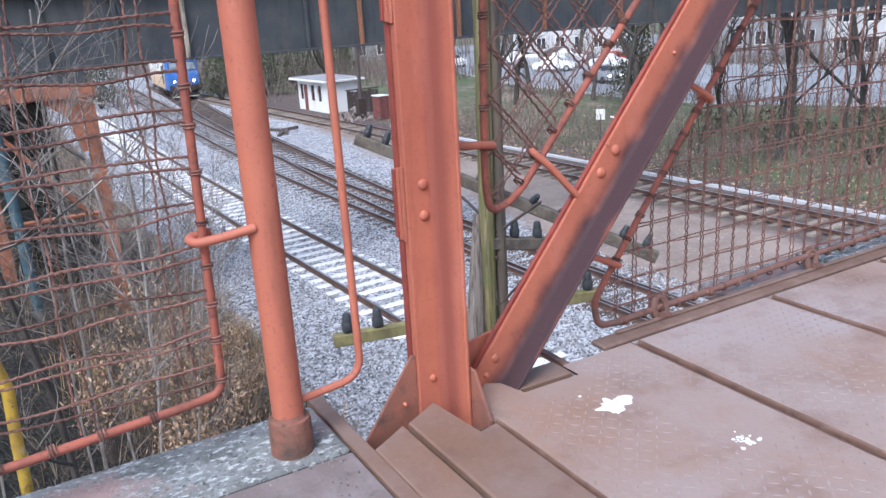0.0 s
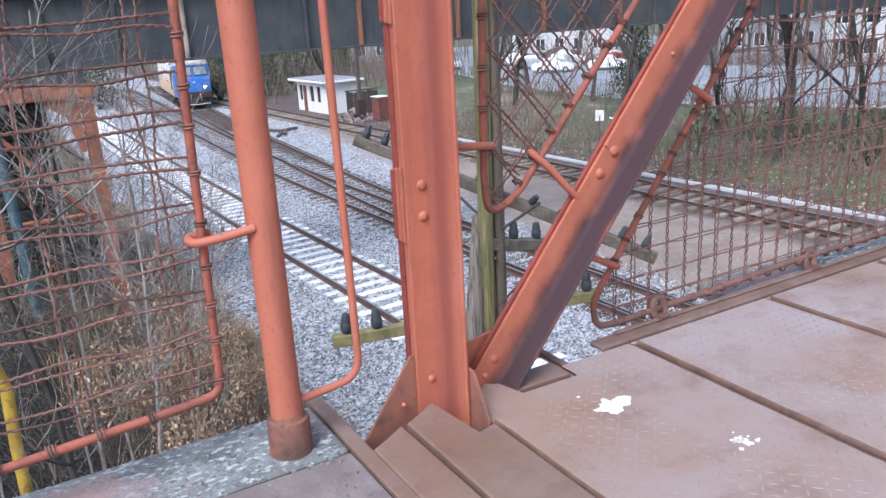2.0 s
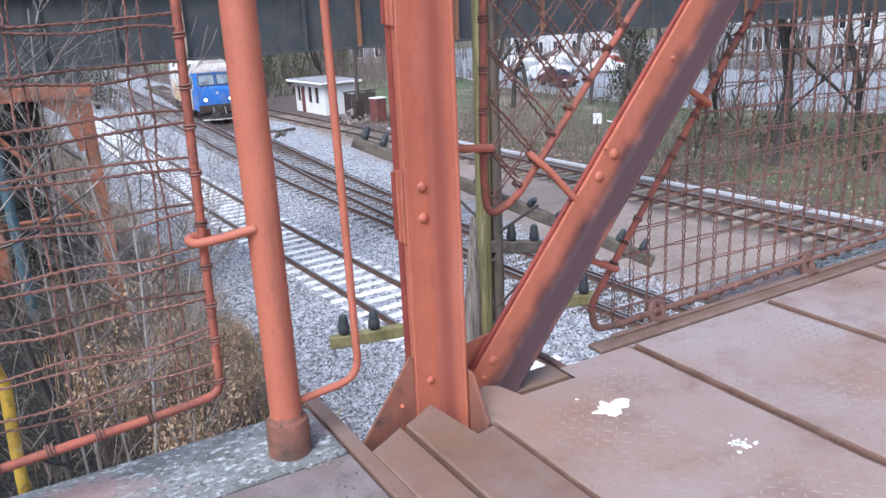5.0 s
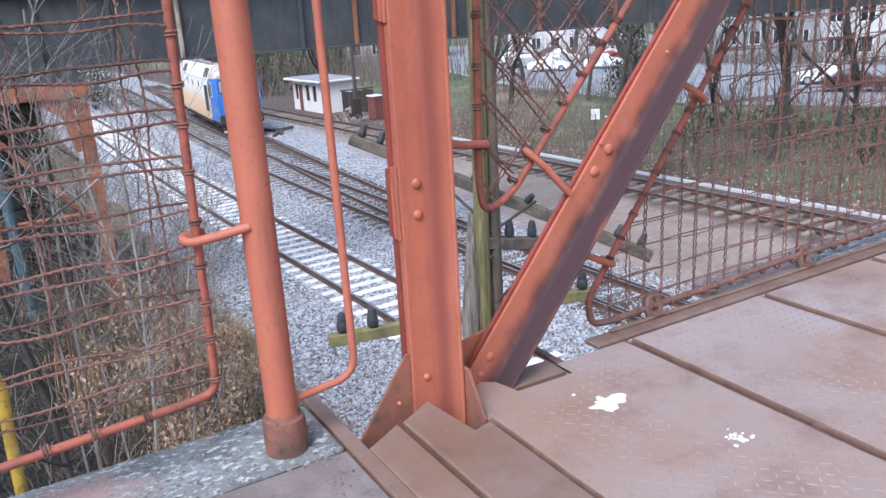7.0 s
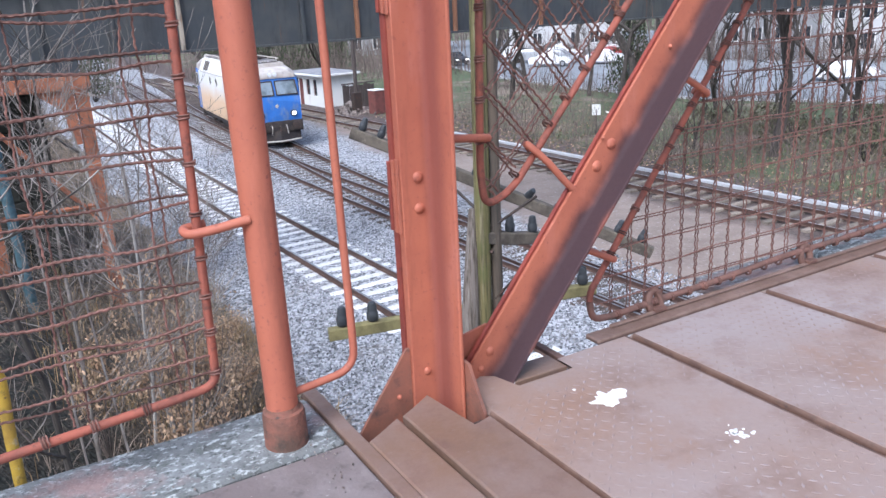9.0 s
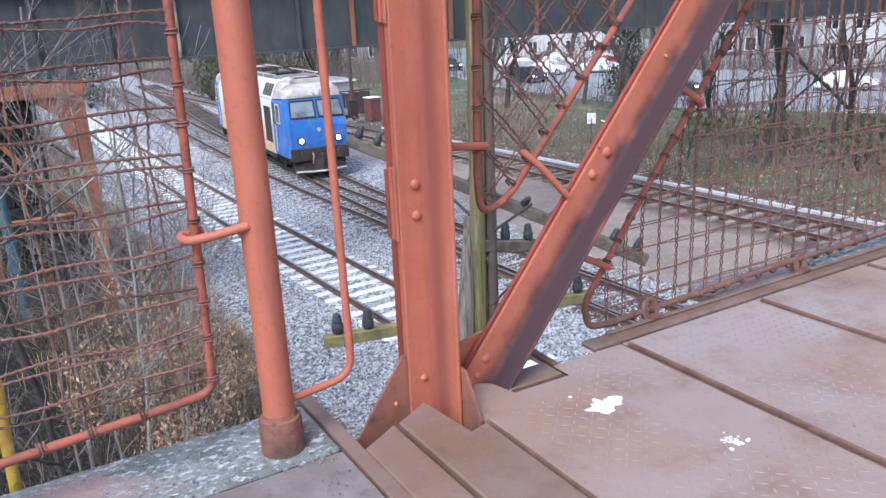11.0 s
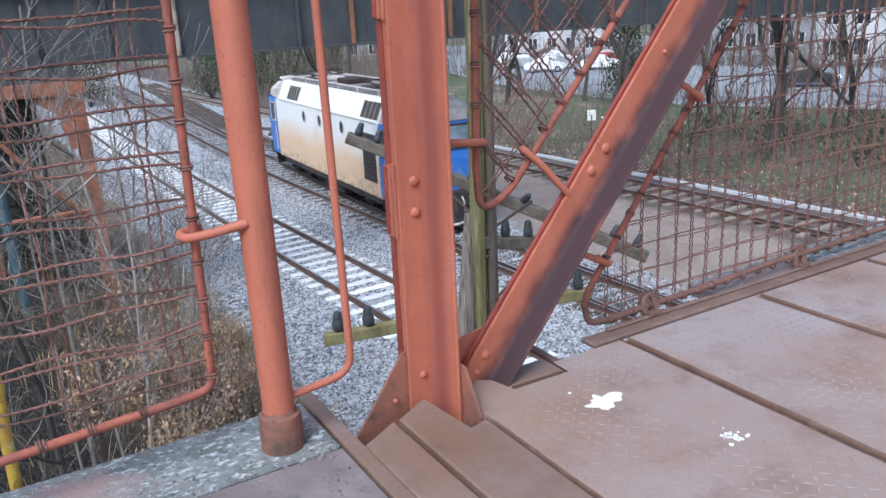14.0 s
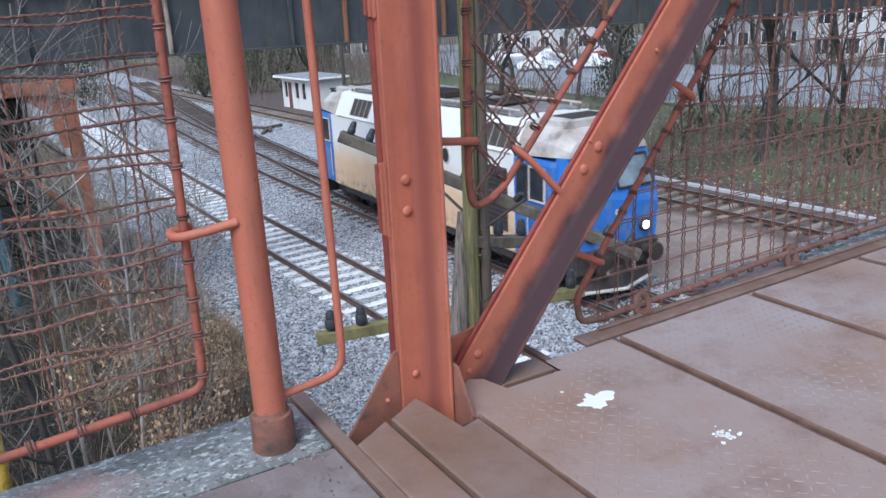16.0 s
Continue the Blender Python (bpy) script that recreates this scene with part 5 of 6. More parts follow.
M_TAIL = material("red_tail_lamp", (0.35, 0.02, 0.02), 0.3)
M_CARLIGHT = material("lit_car_headlamp", (1.0, 0.95, 0.85), 0.3, emit=3.0)


def build_car(colour, label, m, lit=False, group=""):
    car = thing("car", label, "car", m, group)
    paint = CAR_PAINT[colour]
    prof = [(-2.15, 0.45), (-2.2, 0.75), (-2.05, 0.92), (-1.5, 1.0), (-0.95, 1.38), (-0.3, 1.47), (0.35, 1.42), (0.95, 1.02), (1.75, 0.90), (2.1, 0.74), (2.17, 0.5), (2.1, 0.32), (-2.1, 0.32)]
    rings = []
    for w, q in ((-0.86, 0.94), (-0.80, 1.0), (0.80, 1.0), (0.86, 0.94)):
        rings.append([(x * (0.985 if abs(w) > 0.82 else 1), w * (1 - 0.2 * max(0, (z - 0.95) / 0.5)), 0.32 + (z - 0.32) * (q if z > 0.95 else 1)) for x, z in prof])
    part("body", Buf().loft(rings), paint, car, smooth=True)
    for sgn in (-1, 1):
        pane = [(-1.25, 1.06), (-0.82, 1.32), (-0.28, 1.38), (0.3, 1.34), (0.74, 1.05)]
        ring = lambda off: [(x, sgn * (0.815 - 0.172 * max(0, (z - 0.95) / 0.5) + off), z) for x, z in pane]
        part("side_window", Buf().loft([ring(0.0), ring(0.022)]), M_DARKGLASS, car)
    for x0, z0, x1, z1 in ((0.93, 1.05, 0.43, 1.40), (-1.44, 1.05, -0.98, 1.37)):
        dx = 0.02 if x0 > 0 else -0.02
        part("windscreen", Buf().loft([[(x0, -0.68, z0), (x0, 0.68, z0), (x1, 0.6, z1), (x1, -0.6, z1)], [(x0 + dx, -0.68, z0 + 0.02), (x0 + dx, 0.68, z0 + 0.02), (x1 + dx, 0.6, z1 + 0.02), (x1 + dx, -0.6, z1 + 0.02)]]), M_DARKGLASS, car)
    for x in (-1.32, 1.32):
        for y in (-0.78, 0.78):
            wh = part("wheel", Buf().lathe([(0.22, -0.1), (0.31, -0.09), (0.32, 0), (0.31, 0.09), (0.22, 0.1)], 18, pose(x, y, 0.32, 90)), M_TYRE, car, smooth=True)
            part("hubcap", Buf().lathe([(0.2, -0.105), (0.2, 0.105)], 12, pose(x, y, 0.32, 90)), M_IRON if colour != "white" else CAR_PAINT["silver"], wh)
    for y in (-0.62, 0.62):
        part("headlamp", Buf().box(2.06, y - 0.17, 0.62, 2.175, y + 0.17, 0.76, 0.02), M_CARLIGHT if lit else M_LENS, car)
        part("tail_lamp", Buf().box(-2.2, y - 0.17, 0.72, -2.12, y + 0.17, 0.86, 0.02), M_TAIL, car)
    return car


def build_house(x, y, a, w, d, h, mat, storeys, label):
    hs = thing("house", label, "house", pose(x, y, -5.8, 0, 0, a), "houses beyond the street")
    part("wall", Buf().box(-w / 2, -d / 2, 0, w / 2, d / 2, h), mat, hs)
    part("roof", Buf().loft([[(-w / 2 - 0.4, -d / 2 - 0.4, h), (w / 2 + 0.4, -d / 2 - 0.4, h), (w / 2 + 0.4, d / 2 + 0.4, h), (-w / 2 - 0.4, d / 2 + 0.4, h)], [(-w / 2 + 1.5, -0.2, h + 2.4), (w / 2 - 1.5, -0.2, h + 2.4), (w / 2 - 1.5, 0.2, h + 2.4), (-w / 2 + 1.5, 0.2, h + 2.4)]]), M_TILE_ROOF, hs)
    st = h / storeys
    for k in range(storeys):
        n = int(w / 2.4)
        for i in range(n):
            cx = -w / 2 + (i + 0.5) * w / n
            z = k * st + 0.9
            wd = part("window", Buf().box(cx - 0.55, -d / 2 - 0.03, z, cx + 0.55, -d / 2 - 0.005, z + 1.4), M_DARKGLASS, hs)
            part("window_frame", Buf().box(cx - 0.65, -d / 2 - 0.06, z - 0.1, cx - 0.55, -d / 2 - 0.004, z + 1.5).box(cx + 0.55, -d / 2 - 0.06, z - 0.1, cx + 0.65, -d / 2 - 0.004, z + 1.5).box(cx - 0.55, -d / 2 - 0.06, z - 0.1, cx + 0.55, -d / 2 - 0.004, z).box(cx - 0.04, -d / 2 - 0.06, z, cx + 0.04, -d / 2 - 0.004, z + 1.4), M_HUT, wd)
    return hs


def build_far_side():
    build_house(79, 44, 60 - 118, 16, 9, 8.5, M_FACADE, 3, "pale rendered house behind bare trees")
    build_house(84, 66, -52, 13, 9, 6.2, M_FACADE_2, 2, "grey rendered house behind bare trees")
    build_house(72, 88, -38, 15, 9, 6.0, M_FACADE, 2, "long pale low house behind bare trees")
    build_house(56, 108, -26, 14, 9, 6.4, M_FACADE_2, 2, "grey rendered house behind bare trees")
    build_house(92, 26, -72, 14, 9, 8.5, M_FACADE, 3, "pale rendered house behind bare trees")
    s = random.Random(17)
    spots = [(52, 66), (54.5, 68), (57, 71), (59.5, 73), (64, 80), (62, 76), (56, 78), (58.5, 81), (66, 70), (57, 63), (60.5, 66), (63, 68.5), (54, 72)]
    cols = ["white", "silver", "silver", "white", "dark", "silver", "white", "dark", "silver", "white", "red", "white", "silver"]
    names = {"white": "white parked car", "silver": "silver-grey parked car", "dark": "dark parked car", "red": "red parked car", "maroon": "maroon parked car"}
    for (x, y), c in zip(spots, cols):
        build_car(c, names[c] + " on the street", pose(x, y, -5.74, 0, 0, -42 + s.uniform(-6, 6)), group="parked cars")


# ---------------------------------------------------------------- plants
def grow(b, p, d, length, r, depth, s, spread, min_r, up=0.1, out=None):
    """A limb that forks; thin ones go into out."""
    n = 4 if depth > 1 else 3
    pts = [p]
    for k in range(n):
        d = (d + Vector((s.gauss(0, 0.09), s.gauss(0, 0.09), s.gauss(0, 0.06) + up * 0.3))).normalized()
        p = p + d * length / n
        pts.append(p)
    tgt = b if r > 0.03 or out is None else out
    tgt.tube(pts, r, 6 if r > 0.05 else (4 if r > 0.015 else 3), max(r * 0.62, min_r), cap=False)
    if depth <= 0:
        return
    kids = s.choice((2, 3, 3)) if depth > 1 else s.choice((2, 3))
    for k in range(kids):
        i = len(pts) - 1 if k == 0 else s.randrange(1, len(pts))
        nd = (d + Vector((s.gauss(0, spread), s.gauss(0, spread), s.gauss(0, spread * 0.6) + up))).normalized()
        grow(b, pts[i], nd, length * s.uniform(0.6, 0.85), max(r * s.uniform(0.45, 0.65), min_r), depth - 1, s, spread, min_r, up, out)


def tree_model(seed, height, r, depth, spread, label, category="tree", first=0.35, twig=M_TWIG_D):
    s = random.Random(seed)
    t = thing("bare_tree", label, category)
    trunk, twigs = Buf(), Buf()
    grow(trunk, Vector((0, 0, -0.3)), Vector((s.uniform(-0.05, 0.05), s.uniform(-0.05, 0.05), 1)), height * first, r, depth, s, spread, 0.0035 if height < 9 else 0.008, 0.12, twigs)
    part("trunk", trunk, M_BARK, t, smooth=True)
    part("crown", twigs, twig, t)
    return t


def build_trees():
    s = random.Random(9)
    models = [tree_model(30 + k, 11, 0.26 + 0.05 * k, 6, 0.55, "bare grey-brown winter tree") for k in range(3)]
    models.append(tree_model(55, 12, 0.24, 5, 0.6, "bare winter tree with a straight dark trunk", first=0.62))
    models.append(tree_model(58, 12, 0.17, 5, 0.6, "slender bare winter tree", first=0.55))
    spots = [(29.5, 21.9, 3, 1.0), (28.4, 25.4, 4, 0.35), (37.5, 23.2, 4, 1.0), (40.0, 21.5, 4, 1.0), (35.5, 30.0, 4, 0.8), (31.5, 33.5, 3, 0.7), (44.5, 23.0, 3, 0.8), (35.5, 36.5, 2, 0.9), (33, 21, 3, 0.45), (38, 19, 4, 0.95), (33.5, 47, 0, 0.8), (36.5, 26.5, 4, 0.75), (39, 38.5, 1, 0.6), (38.2, 44, 0, 0.65), (38, 51, 2, 0.7), (39.5, 58, 1, 0.8), (43.5, 25, 2, 0.8), (46, 19.5, 0, 0.8), (35.2, 19.8, 4, 0.36), (34.0, 27.2, 4, 0.4), (39.6, 29.6, 4, 0.45)]
    extra = [(69, 60, 3, 1.0), (70, 53, 4, 1.1), (72, 46, 3, 1.0), (68, 48, 4, 1.0), (71, 57, 4, 0.9), (66, 63, 3, 0.9), (66.5, 66, 2, 0.9), (73, 39, 0, 1.1), (62, 74, 1, 1.0), (74, 50, 1, 0.9), (64, 70, 0, 0.8), (75, 34, 2, 1.1), (58, 84, 0, 0.9), (52, 88, 1, 0.9)]
    for k in range(16):
        a = radians(s.uniform(-12, 40) + 30)
        d = s.uniform(62, 100)
        spots.append((d * math.sin(a), d * math.cos(a), s.randrange(5), s.uniform(0.75, 1.2)))
    for k in range(22):
        spots.append((s.uniform(-6, 48), s.uniform(66, 112), s.randrange(3), s.uniform(0.7, 1.2)))
    ok = []
    for x, y, k, q in spots:
        if 41 < x < 76 and y < 75 and x - y * 0.2 < 62:
            continue
        if any(abs(x - line_x(key, y)) < 3.2 for key in LINES) or (20 < x < 33 and 46 < y < 72):
            continue
        ok.append((x, y, k, q))
    ok += extra
    used = set()
    for x, y, k, q in ok:
        m = Matrix.Translation((x, y, ground_z(x, y))) @ Matrix.Rotation(s.uniform(0, 6.28), 4, "Z")
        if k in used:
            ob = copy_thing(models[k], m)
        else:
            ob = models[k]
            ob.matrix_basis = m
            used.add(k)
        ob.scale = (q, q, q)
    # the far edge of the woods
    b = Buf()
    for k in range(1700):
        a = radians(s.uniform(-35, 80))
        d = s.uniform(112, 165)
        x, y = d * math.sin(a), d * math.cos(a)
        h = s.uniform(4, 11)
        lean = Vector((s.gauss(0, 0.12), s.gauss(0, 0.12), 1)).normalized()
        z0 = s.uniform(0, 4) if s.random() < 0.6 else 0
        p = Vector((x, y, -6 + z0))
        b.tube([p, p + lean * h * 0.5, p + lean * h + Vector((s.gauss(0, 0.5), s.gauss(0, 0.5), 0))], s.uniform(0.05, 0.16), 3, 0.03, cap=False)
    tagged(part("far_woods", b, M_TWIG_D), "distant bare winter woods", "woods", kind="stuff")
    # thickets behind the hut and the yard
    b = Buf()
    for k in range(5200):
        x, y = s.uniform(-4, 46), s.uniform(67, 108)
        if any(abs(x - line_x(key, y)) < 2.6 for key in LINES) or (23 < x < 33 and y < 72):
            continue
        p = Vector((x, y, ground_z(x, y)))
        h = s.uniform(0.8, 3.0) if s.random() < 0.86 else s.uniform(3.0, 6.5)
        d = Vector((s.gauss(0, 0.2), s.gauss(0, 0.2), 1)).normalized()
        b.tube([p, p + d * h * 0.5, p + d * h + Vector((s.gauss(0, 0.3), s.gauss(0, 0.3), 0))], s.uniform(0.02, 0.05), 3, 0.01, cap=False)
    tagged(part("thicket", b, M_TWIG_D), "bare brown thicket behind the lineside hut", "thicket", kind="stuff")
    # brushwood beyond the far track
    b = Buf()
    for k in range(5200):
        y = s.uniform(8, 62)
        x = line_x("far", y) + 4.0 + abs(s.gauss(0, 4.5))
        if 20 < x < 31 and y > 46:
            continue
        p = Vector((x, y, ground_z(x, y)))
        h = s.uniform(0.3, 1.5) if s.random() < 0.85 else s.uniform(1.5, 3.2)
        d = Vector((s.gauss(0, 0.35), s.gauss(0, 0.35), 1)).normalized()
        b.tube([p, p + d * h * 0.5, p + d * h + Vector((s.gauss(0, 0.15), s.gauss(0, 0.15), 0))], s.uniform(0.006, 0.016), 3, 0.003, cap=False)
    tagged(part("brushwood", b, M_TWIG_D), "tangle of bare brown brushwood beyond the far track", "brushwood", kind="stuff")
    # fallen leaves and tufts on the grass strip
    lf, gr = Buf(), Buf()
    for k in range(9000):
        y = 9 + 40 * s.random() ** 1.2
        x = line_x("far", y) + 2.6 + abs(s.gauss(0, 6.5))
        if x > 40:
            continue
        p = Vector((x, y, ground_z(x, y) + 0.01))
        if k % 3:
            q = Euler((s.gauss(0, 0.4), s.gauss(0, 0.4), s.random() * 6)).to_matrix()
            L = s.uniform(0.04, 0.10)
            lf.add([p + Vector((0, 0, 0.02)) + q @ Vector(v) for v in ((-L, 0, 0), (0, -L * 0.5, 0.01), (L, 0, 0), (0, L * 0.5, 0.01))], [(0, 1, 2, 3)])
        else:
            for t in range(5):
                a = s.uniform(0, 6.28)
                o = Vector((math.cos(a), math.sin(a), 0)) * s.uniform(0.04, 0.14)
                w = Vector((-o.y, o.x, 0)).normalized() * 0.012
                gr.add([p - w, p + w, p + o + Vector((0, 0, s.uniform(0.08, 0.28)))], [(0, 1, 2)])
    tagged(part("fallen_leaves", lf, M_LEAF), "fallen tan leaves scattered over the grass strip", "leaves", kind="stuff")
    tagged(part("grass_tufts", gr, M_GRASS), "dull green winter grass tufts beyond the kerb", "grass", kind="stuff")
    # scrub along the street and thin young trees
    b = Buf()
    for k in range(3600):
        u = s.random()
        if s.random() < 0.72:
            x, y = 75 - 16 * u + s.gauss(0, 1.2), 26 + 54 * u + s.gauss(0, 1.2)
            h = s.uniform(0.8, 3.2)
        else:
            x, y = 46.0 - 7.5 * u + s.gauss(0, 1.0) - 1.5, 24 + 32 * u + s.gauss(0, 0.8)
            h = s.uniform(0.3, 1.6) if s.random() < 0.8 else s.uniform(2, 6)
        p = Vector((x, y, -5.8))
        d = Vector((s.gauss(0, 0.25), s.gauss(0, 0.25), 1)).normalized()
        b.tube([p, p + d * h * 0.5, p + d * h + Vector((s.gauss(0, 0.2), s.gauss(0, 0.2), 0))], s.uniform(0.012, 0.03), 3, 0.006, cap=False)
    tagged(part("street_scrub", b, M_TWIG_D), "bare brown scrub along the edges of the street", "scrub", kind="stuff")
    # evergreen bushes
    for x, y, r, h in ((37.4, 38.9, 1.8, 5.6), (30.5, 16.2, 1.3, 1.7), (33.5, 19.0, 1.4, 1.6), (31.6, 22.4, 2.4, 1.2), (31.0, 18.6, 2.0, 1.3), (34.4, 25.6, 2.6, 1.3), (32.6, 28.2, 2.0, 1.1), (36.5, 21.5, 2.6, 1.4), (9.5, 78, 2.6, 5.5), (27.5, 76, 2.4, 6.5), (24.0, 74, 1.6, 5.0), (35.5, 84, 2.6, 6), (19.5, 74, 2.0, 4.5)):
        bush = thing("evergreen_bush", "dark green evergreen bush with an uneven outline" if h > 2 else "low dull green and brown straggling shrub", "bush", pose(x, y, ground_z(x, y)))
        lf, st = Buf(), Buf()
        for k in range(14):
            d = Vector((s.gauss(0, 0.4), s.gauss(0, 0.4), 1)).normalized()
            st.tube([Vector((0, 0, -0.1)), d * h * 0.45, d * h * s.uniform(0.7, 0.95)], 0.04, 4, 0.01, cap=False)
        for k in range(int((900 if h > 2 else 260) * r)):
            u = s.random() ** 0.5
            a = s.uniform(0, 6.28)
            z = h * (0.12 + 0.88 * s.random())
            rr = r * u * (1.05 - 0.75 * (z / h) ** 2) * (1 + 0.5 * noise.noise(Vector((math.cos(a) * 2 + x, math.sin(a) * 2, z * 1.2))))
            p = Vector((rr * math.cos(a), rr * math.sin(a), z))
            q = Euler((s.random() * 6, s.random() * 6, s.random() * 6)).to_matrix()
            L = s.uniform(0.07, 0.17)
            lf.add([p + q @ Vector(v) for v in ((-L, 0, 0), (0, -L * 0.4, 0.01), (L, 0, 0), (0, L * 0.4, 0.01))], [(0, 1, 2, 3)])
        part("branching", st, M_BARK, bush)
        part("foliage", lf, M_GREEN if h > 2 else M_SCRUB, bush)


def build_sapling(x, y, h, r, lean, seed, twigs=9, bark=None):
    """A slender stem with forking side branches."""
    s = random.Random(seed)
    t = thing("sapling", "thin bare sapling with dark bark" if bark is M_BARK else "thin bare sapling with pale smooth bark" if bark else "thin pale bare sapling on the bank", "sapling", pose(x, y, ground_z(x, y)))
    stem, fine = Buf(), Buf()
    p, d, pts = Vector((0, 0, -0.15)), Vector((lean[0], lean[1], 1)).normalized(), []
    for k in range(9):
        pts.append(p)
        d = (d + Vector((s.gauss(0, 0.05), s.gauss(0, 0.05), 0.03))).normalized()
        p = p + d * h / 8
    stem.tube(pts, r, 8, r * 0.3)
    for k in range(twigs):
        i = s.uniform(2.2, 7.8)
        q = pts[int(i)].lerp(pts[int(i) + 1], i % 1)
        a = s.uniform(0, 6.28)
        nd = Vector((math.cos(a), math.sin(a), s.uniform(0.35, 1.2))).normalized()
        grow(fine, q, nd, h * s.uniform(0.10, 0.19), r * s.uniform(0.22, 0.4), 3, s, 0.42, 0.0026, 0.10, fine)
    part("stem", stem, bark or M_TWIG, t, smooth=True)
    tagged(part("twig_crown", fine, M_TWIG, t), kind="stuff")
    return t


def build_bank():
    """Saplings, shrubs, dead leaves and dry grass on the bank beside the tracks."""
    s = random.Random(14)
    for k, (x, y, h, r, lean, n) in enumerate((
            (1.75, 11.2, 5.6, 0.042, (-0.16, -0.02), 8), (2.0, 11.6, 5.2, 0.026, (-0.06, 0.0), 9), (0.15, 7.2, 5.4, 0.046, (-0.10, 0.0), 4),
            (0.75, 8.6, 5.2, 0.020, (0.05, 0.05), 8), (0.3, 8.2, 5.6, 0.018, (-0.05, 0.03), 7), (1.1, 9.8, 5.6, 0.028, (0.10, 0.0), 12),
            (-0.6, 8.8, 5.0, 0.018, (0.12, 0.0), 9), (1.6, 12.8, 6.2, 0.032, (0.04, 0.0), 12), (2.5, 13.5, 4.6, 0.022, (0.10, -0.03), 12),
            (0.55, 10.8, 6.4, 0.034, (-0.02, 0.0), 12), (2.2, 15.0, 5.6, 0.028, (0.06, 0.0), 12), (-1.1, 10.6, 5.6, 0.020, (0.06, 0.0), 8),
            (2.9, 15.6, 4.0, 0.020, (0.12, 0.0), 11), (1.35, 9.0, 4.0, 0.020, (0.16, 0.0), 10), (3.2, 18.2, 4.4, 0.024, (0.08, 0.0), 11))):
        build_sapling(x, y, h, r, lean, 70 + k, n, M_PALEBARK if k in (0, 1, 5, 8) else (M_BARK if k == 2 else None))
    b = Buf()

    def spray(x, y, h, n, rr, spread):
        """A handful of arching, forked twigs from one root."""
        g = Vector((x, y, ground_z(x, y) - 0.05))
        for q in range(n):
            d = Vector((s.gauss(0, spread), s.gauss(0, spread), 1)).normalized()
            L = h * s.uniform(0.55, 1.1)
            droop = Vector((d.x, d.y, 0)) * 0.35 * L - Vector((0, 0, 0.16 * L))
            p1 = g + d * L * 0.4 + Vector((s.gauss(0, 0.04), s.gauss(0, 0.04), 0))
            p2 = g + d * L * 0.75 + droop * 0.3 + Vector((s.gauss(0, 0.05), s.gauss(0, 0.05), 0))
            p3 = g + d * L + droop + Vector((s.gauss(0, 0.08), s.gauss(0, 0.08), 0))
            b.tube([g, p1, p2, p3], rr, 3, rr * 0.25, cap=False)
            for f in range(2):
                o = p1.lerp(p2, s.random())
                e = o + (d + Vector((s.gauss(0, 0.7), s.gauss(0, 0.7), s.gauss(0, 0.3)))).normalized() * L * s.uniform(0.2, 0.4)
                b.tube([o, o.lerp(e, 0.5) + Vector((0, 0, 0.03)), e], rr * 0.5, 3, rr * 0.2, cap=False)

    for k in range(1500):
        y = 6.3 + 15 * s.random() ** 1.1
        x = s.uniform(-5.0, 4.5)
        if (x > 4.0 and s.random() < 0.5) or (x < 0.6 and s.random() < 0.6):
            continue
        spray(x, y, s.uniform(0.4, 1.1) if s.random() < 0.85 else s.uniform(1.1, 2.0), s.choice((3, 4, 5)), s.uniform(0.005, 0.010), 0.5)
    for k in range(900):
        y = s.uniform(21, 75)
        x = s.uniform(-9, 4.6 if y > 30 else 4.0)
        spray(x, y, s.uniform(0.8, 2.6) * (0.45 if x > 2.6 and y < 32 else 1.0), 4, s.uniform(0.010, 0.018), 0.32)
    tagged(part("bank_brush", b, M_BRUSH), "dense bare brown undergrowth on the bank", "undergrowth", kind="stuff")
    b = Buf()
    for k in range(15000):
        y = 5 + 16 * s.random() ** 1.2
        x = s.uniform(-4.5, 4.6)
        clump = noise.noise(Vector((x * 0.8, y * 0.5, 3)))
        if clump < -0.05 + 0.25 * s.random() or (x < 0.8 and s.random() < 0.7):
            continue
        p = Vector((x, y, ground_z(x, y) - 0.03))
        h = s.uniform(0.3, 0.95) * (0.7 + clump)
        a = s.uniform(0, 6.28)
        o = Vector((math.cos(a), math.sin(a), 0))
        w = Vector((-o.y, o.x, 0)) * s.uniform(0.004, 0.009)
        lean = s.uniform(0.2, 0.8) * h
        q = p + Vector((0, 0, h * 0.65)) + o * lean * 0.4
        e = p + Vector((0, 0, h * 0.8)) + o * lean
        b.add([p - w, p + w, q + w, q - w, e], [(0, 1, 2, 3), (3, 2, 4)])
    tagged(part("dry_grass", b, M_STRAW), "tall dry straw-coloured grass on the bank", "grass", kind="stuff")
    # shrubs that still hold their dead leaves
    for x, y, h, r in ((1.75, 11.0, 3.4, 0.6), (2.35, 11.4, 3.0, 0.65), (2.6, 10.2, 1.5, 0.55), (1.3, 10.4, 3.3, 0.5), (2.9, 12.6, 1.8, 0.6), (2.2, 12.9, 2.6, 0.65), (2.0, 10.3, 2.0, 0.55), (1.5, 9.4, 2.0, 0.5), (2.6, 12.0, 2.1, 0.5), (3.2, 11.3, 0.8, 0.5), (3.5, 14.2, 0.9, 0.6), (0.7, 11.0, 2.0, 0.5), (3.0, 9.2, 0.8, 0.45), (2.7, 14.4, 1.4, 0.6), (3.8, 16.6, 0.8, 0.6)):
        sh = thing("leafy_shrub", "bank shrub holding dry tan leaves", "shrub", pose(x, y, ground_z(x, y)), "shrubs with dead leaves")
        st, lf = Buf(), Buf()
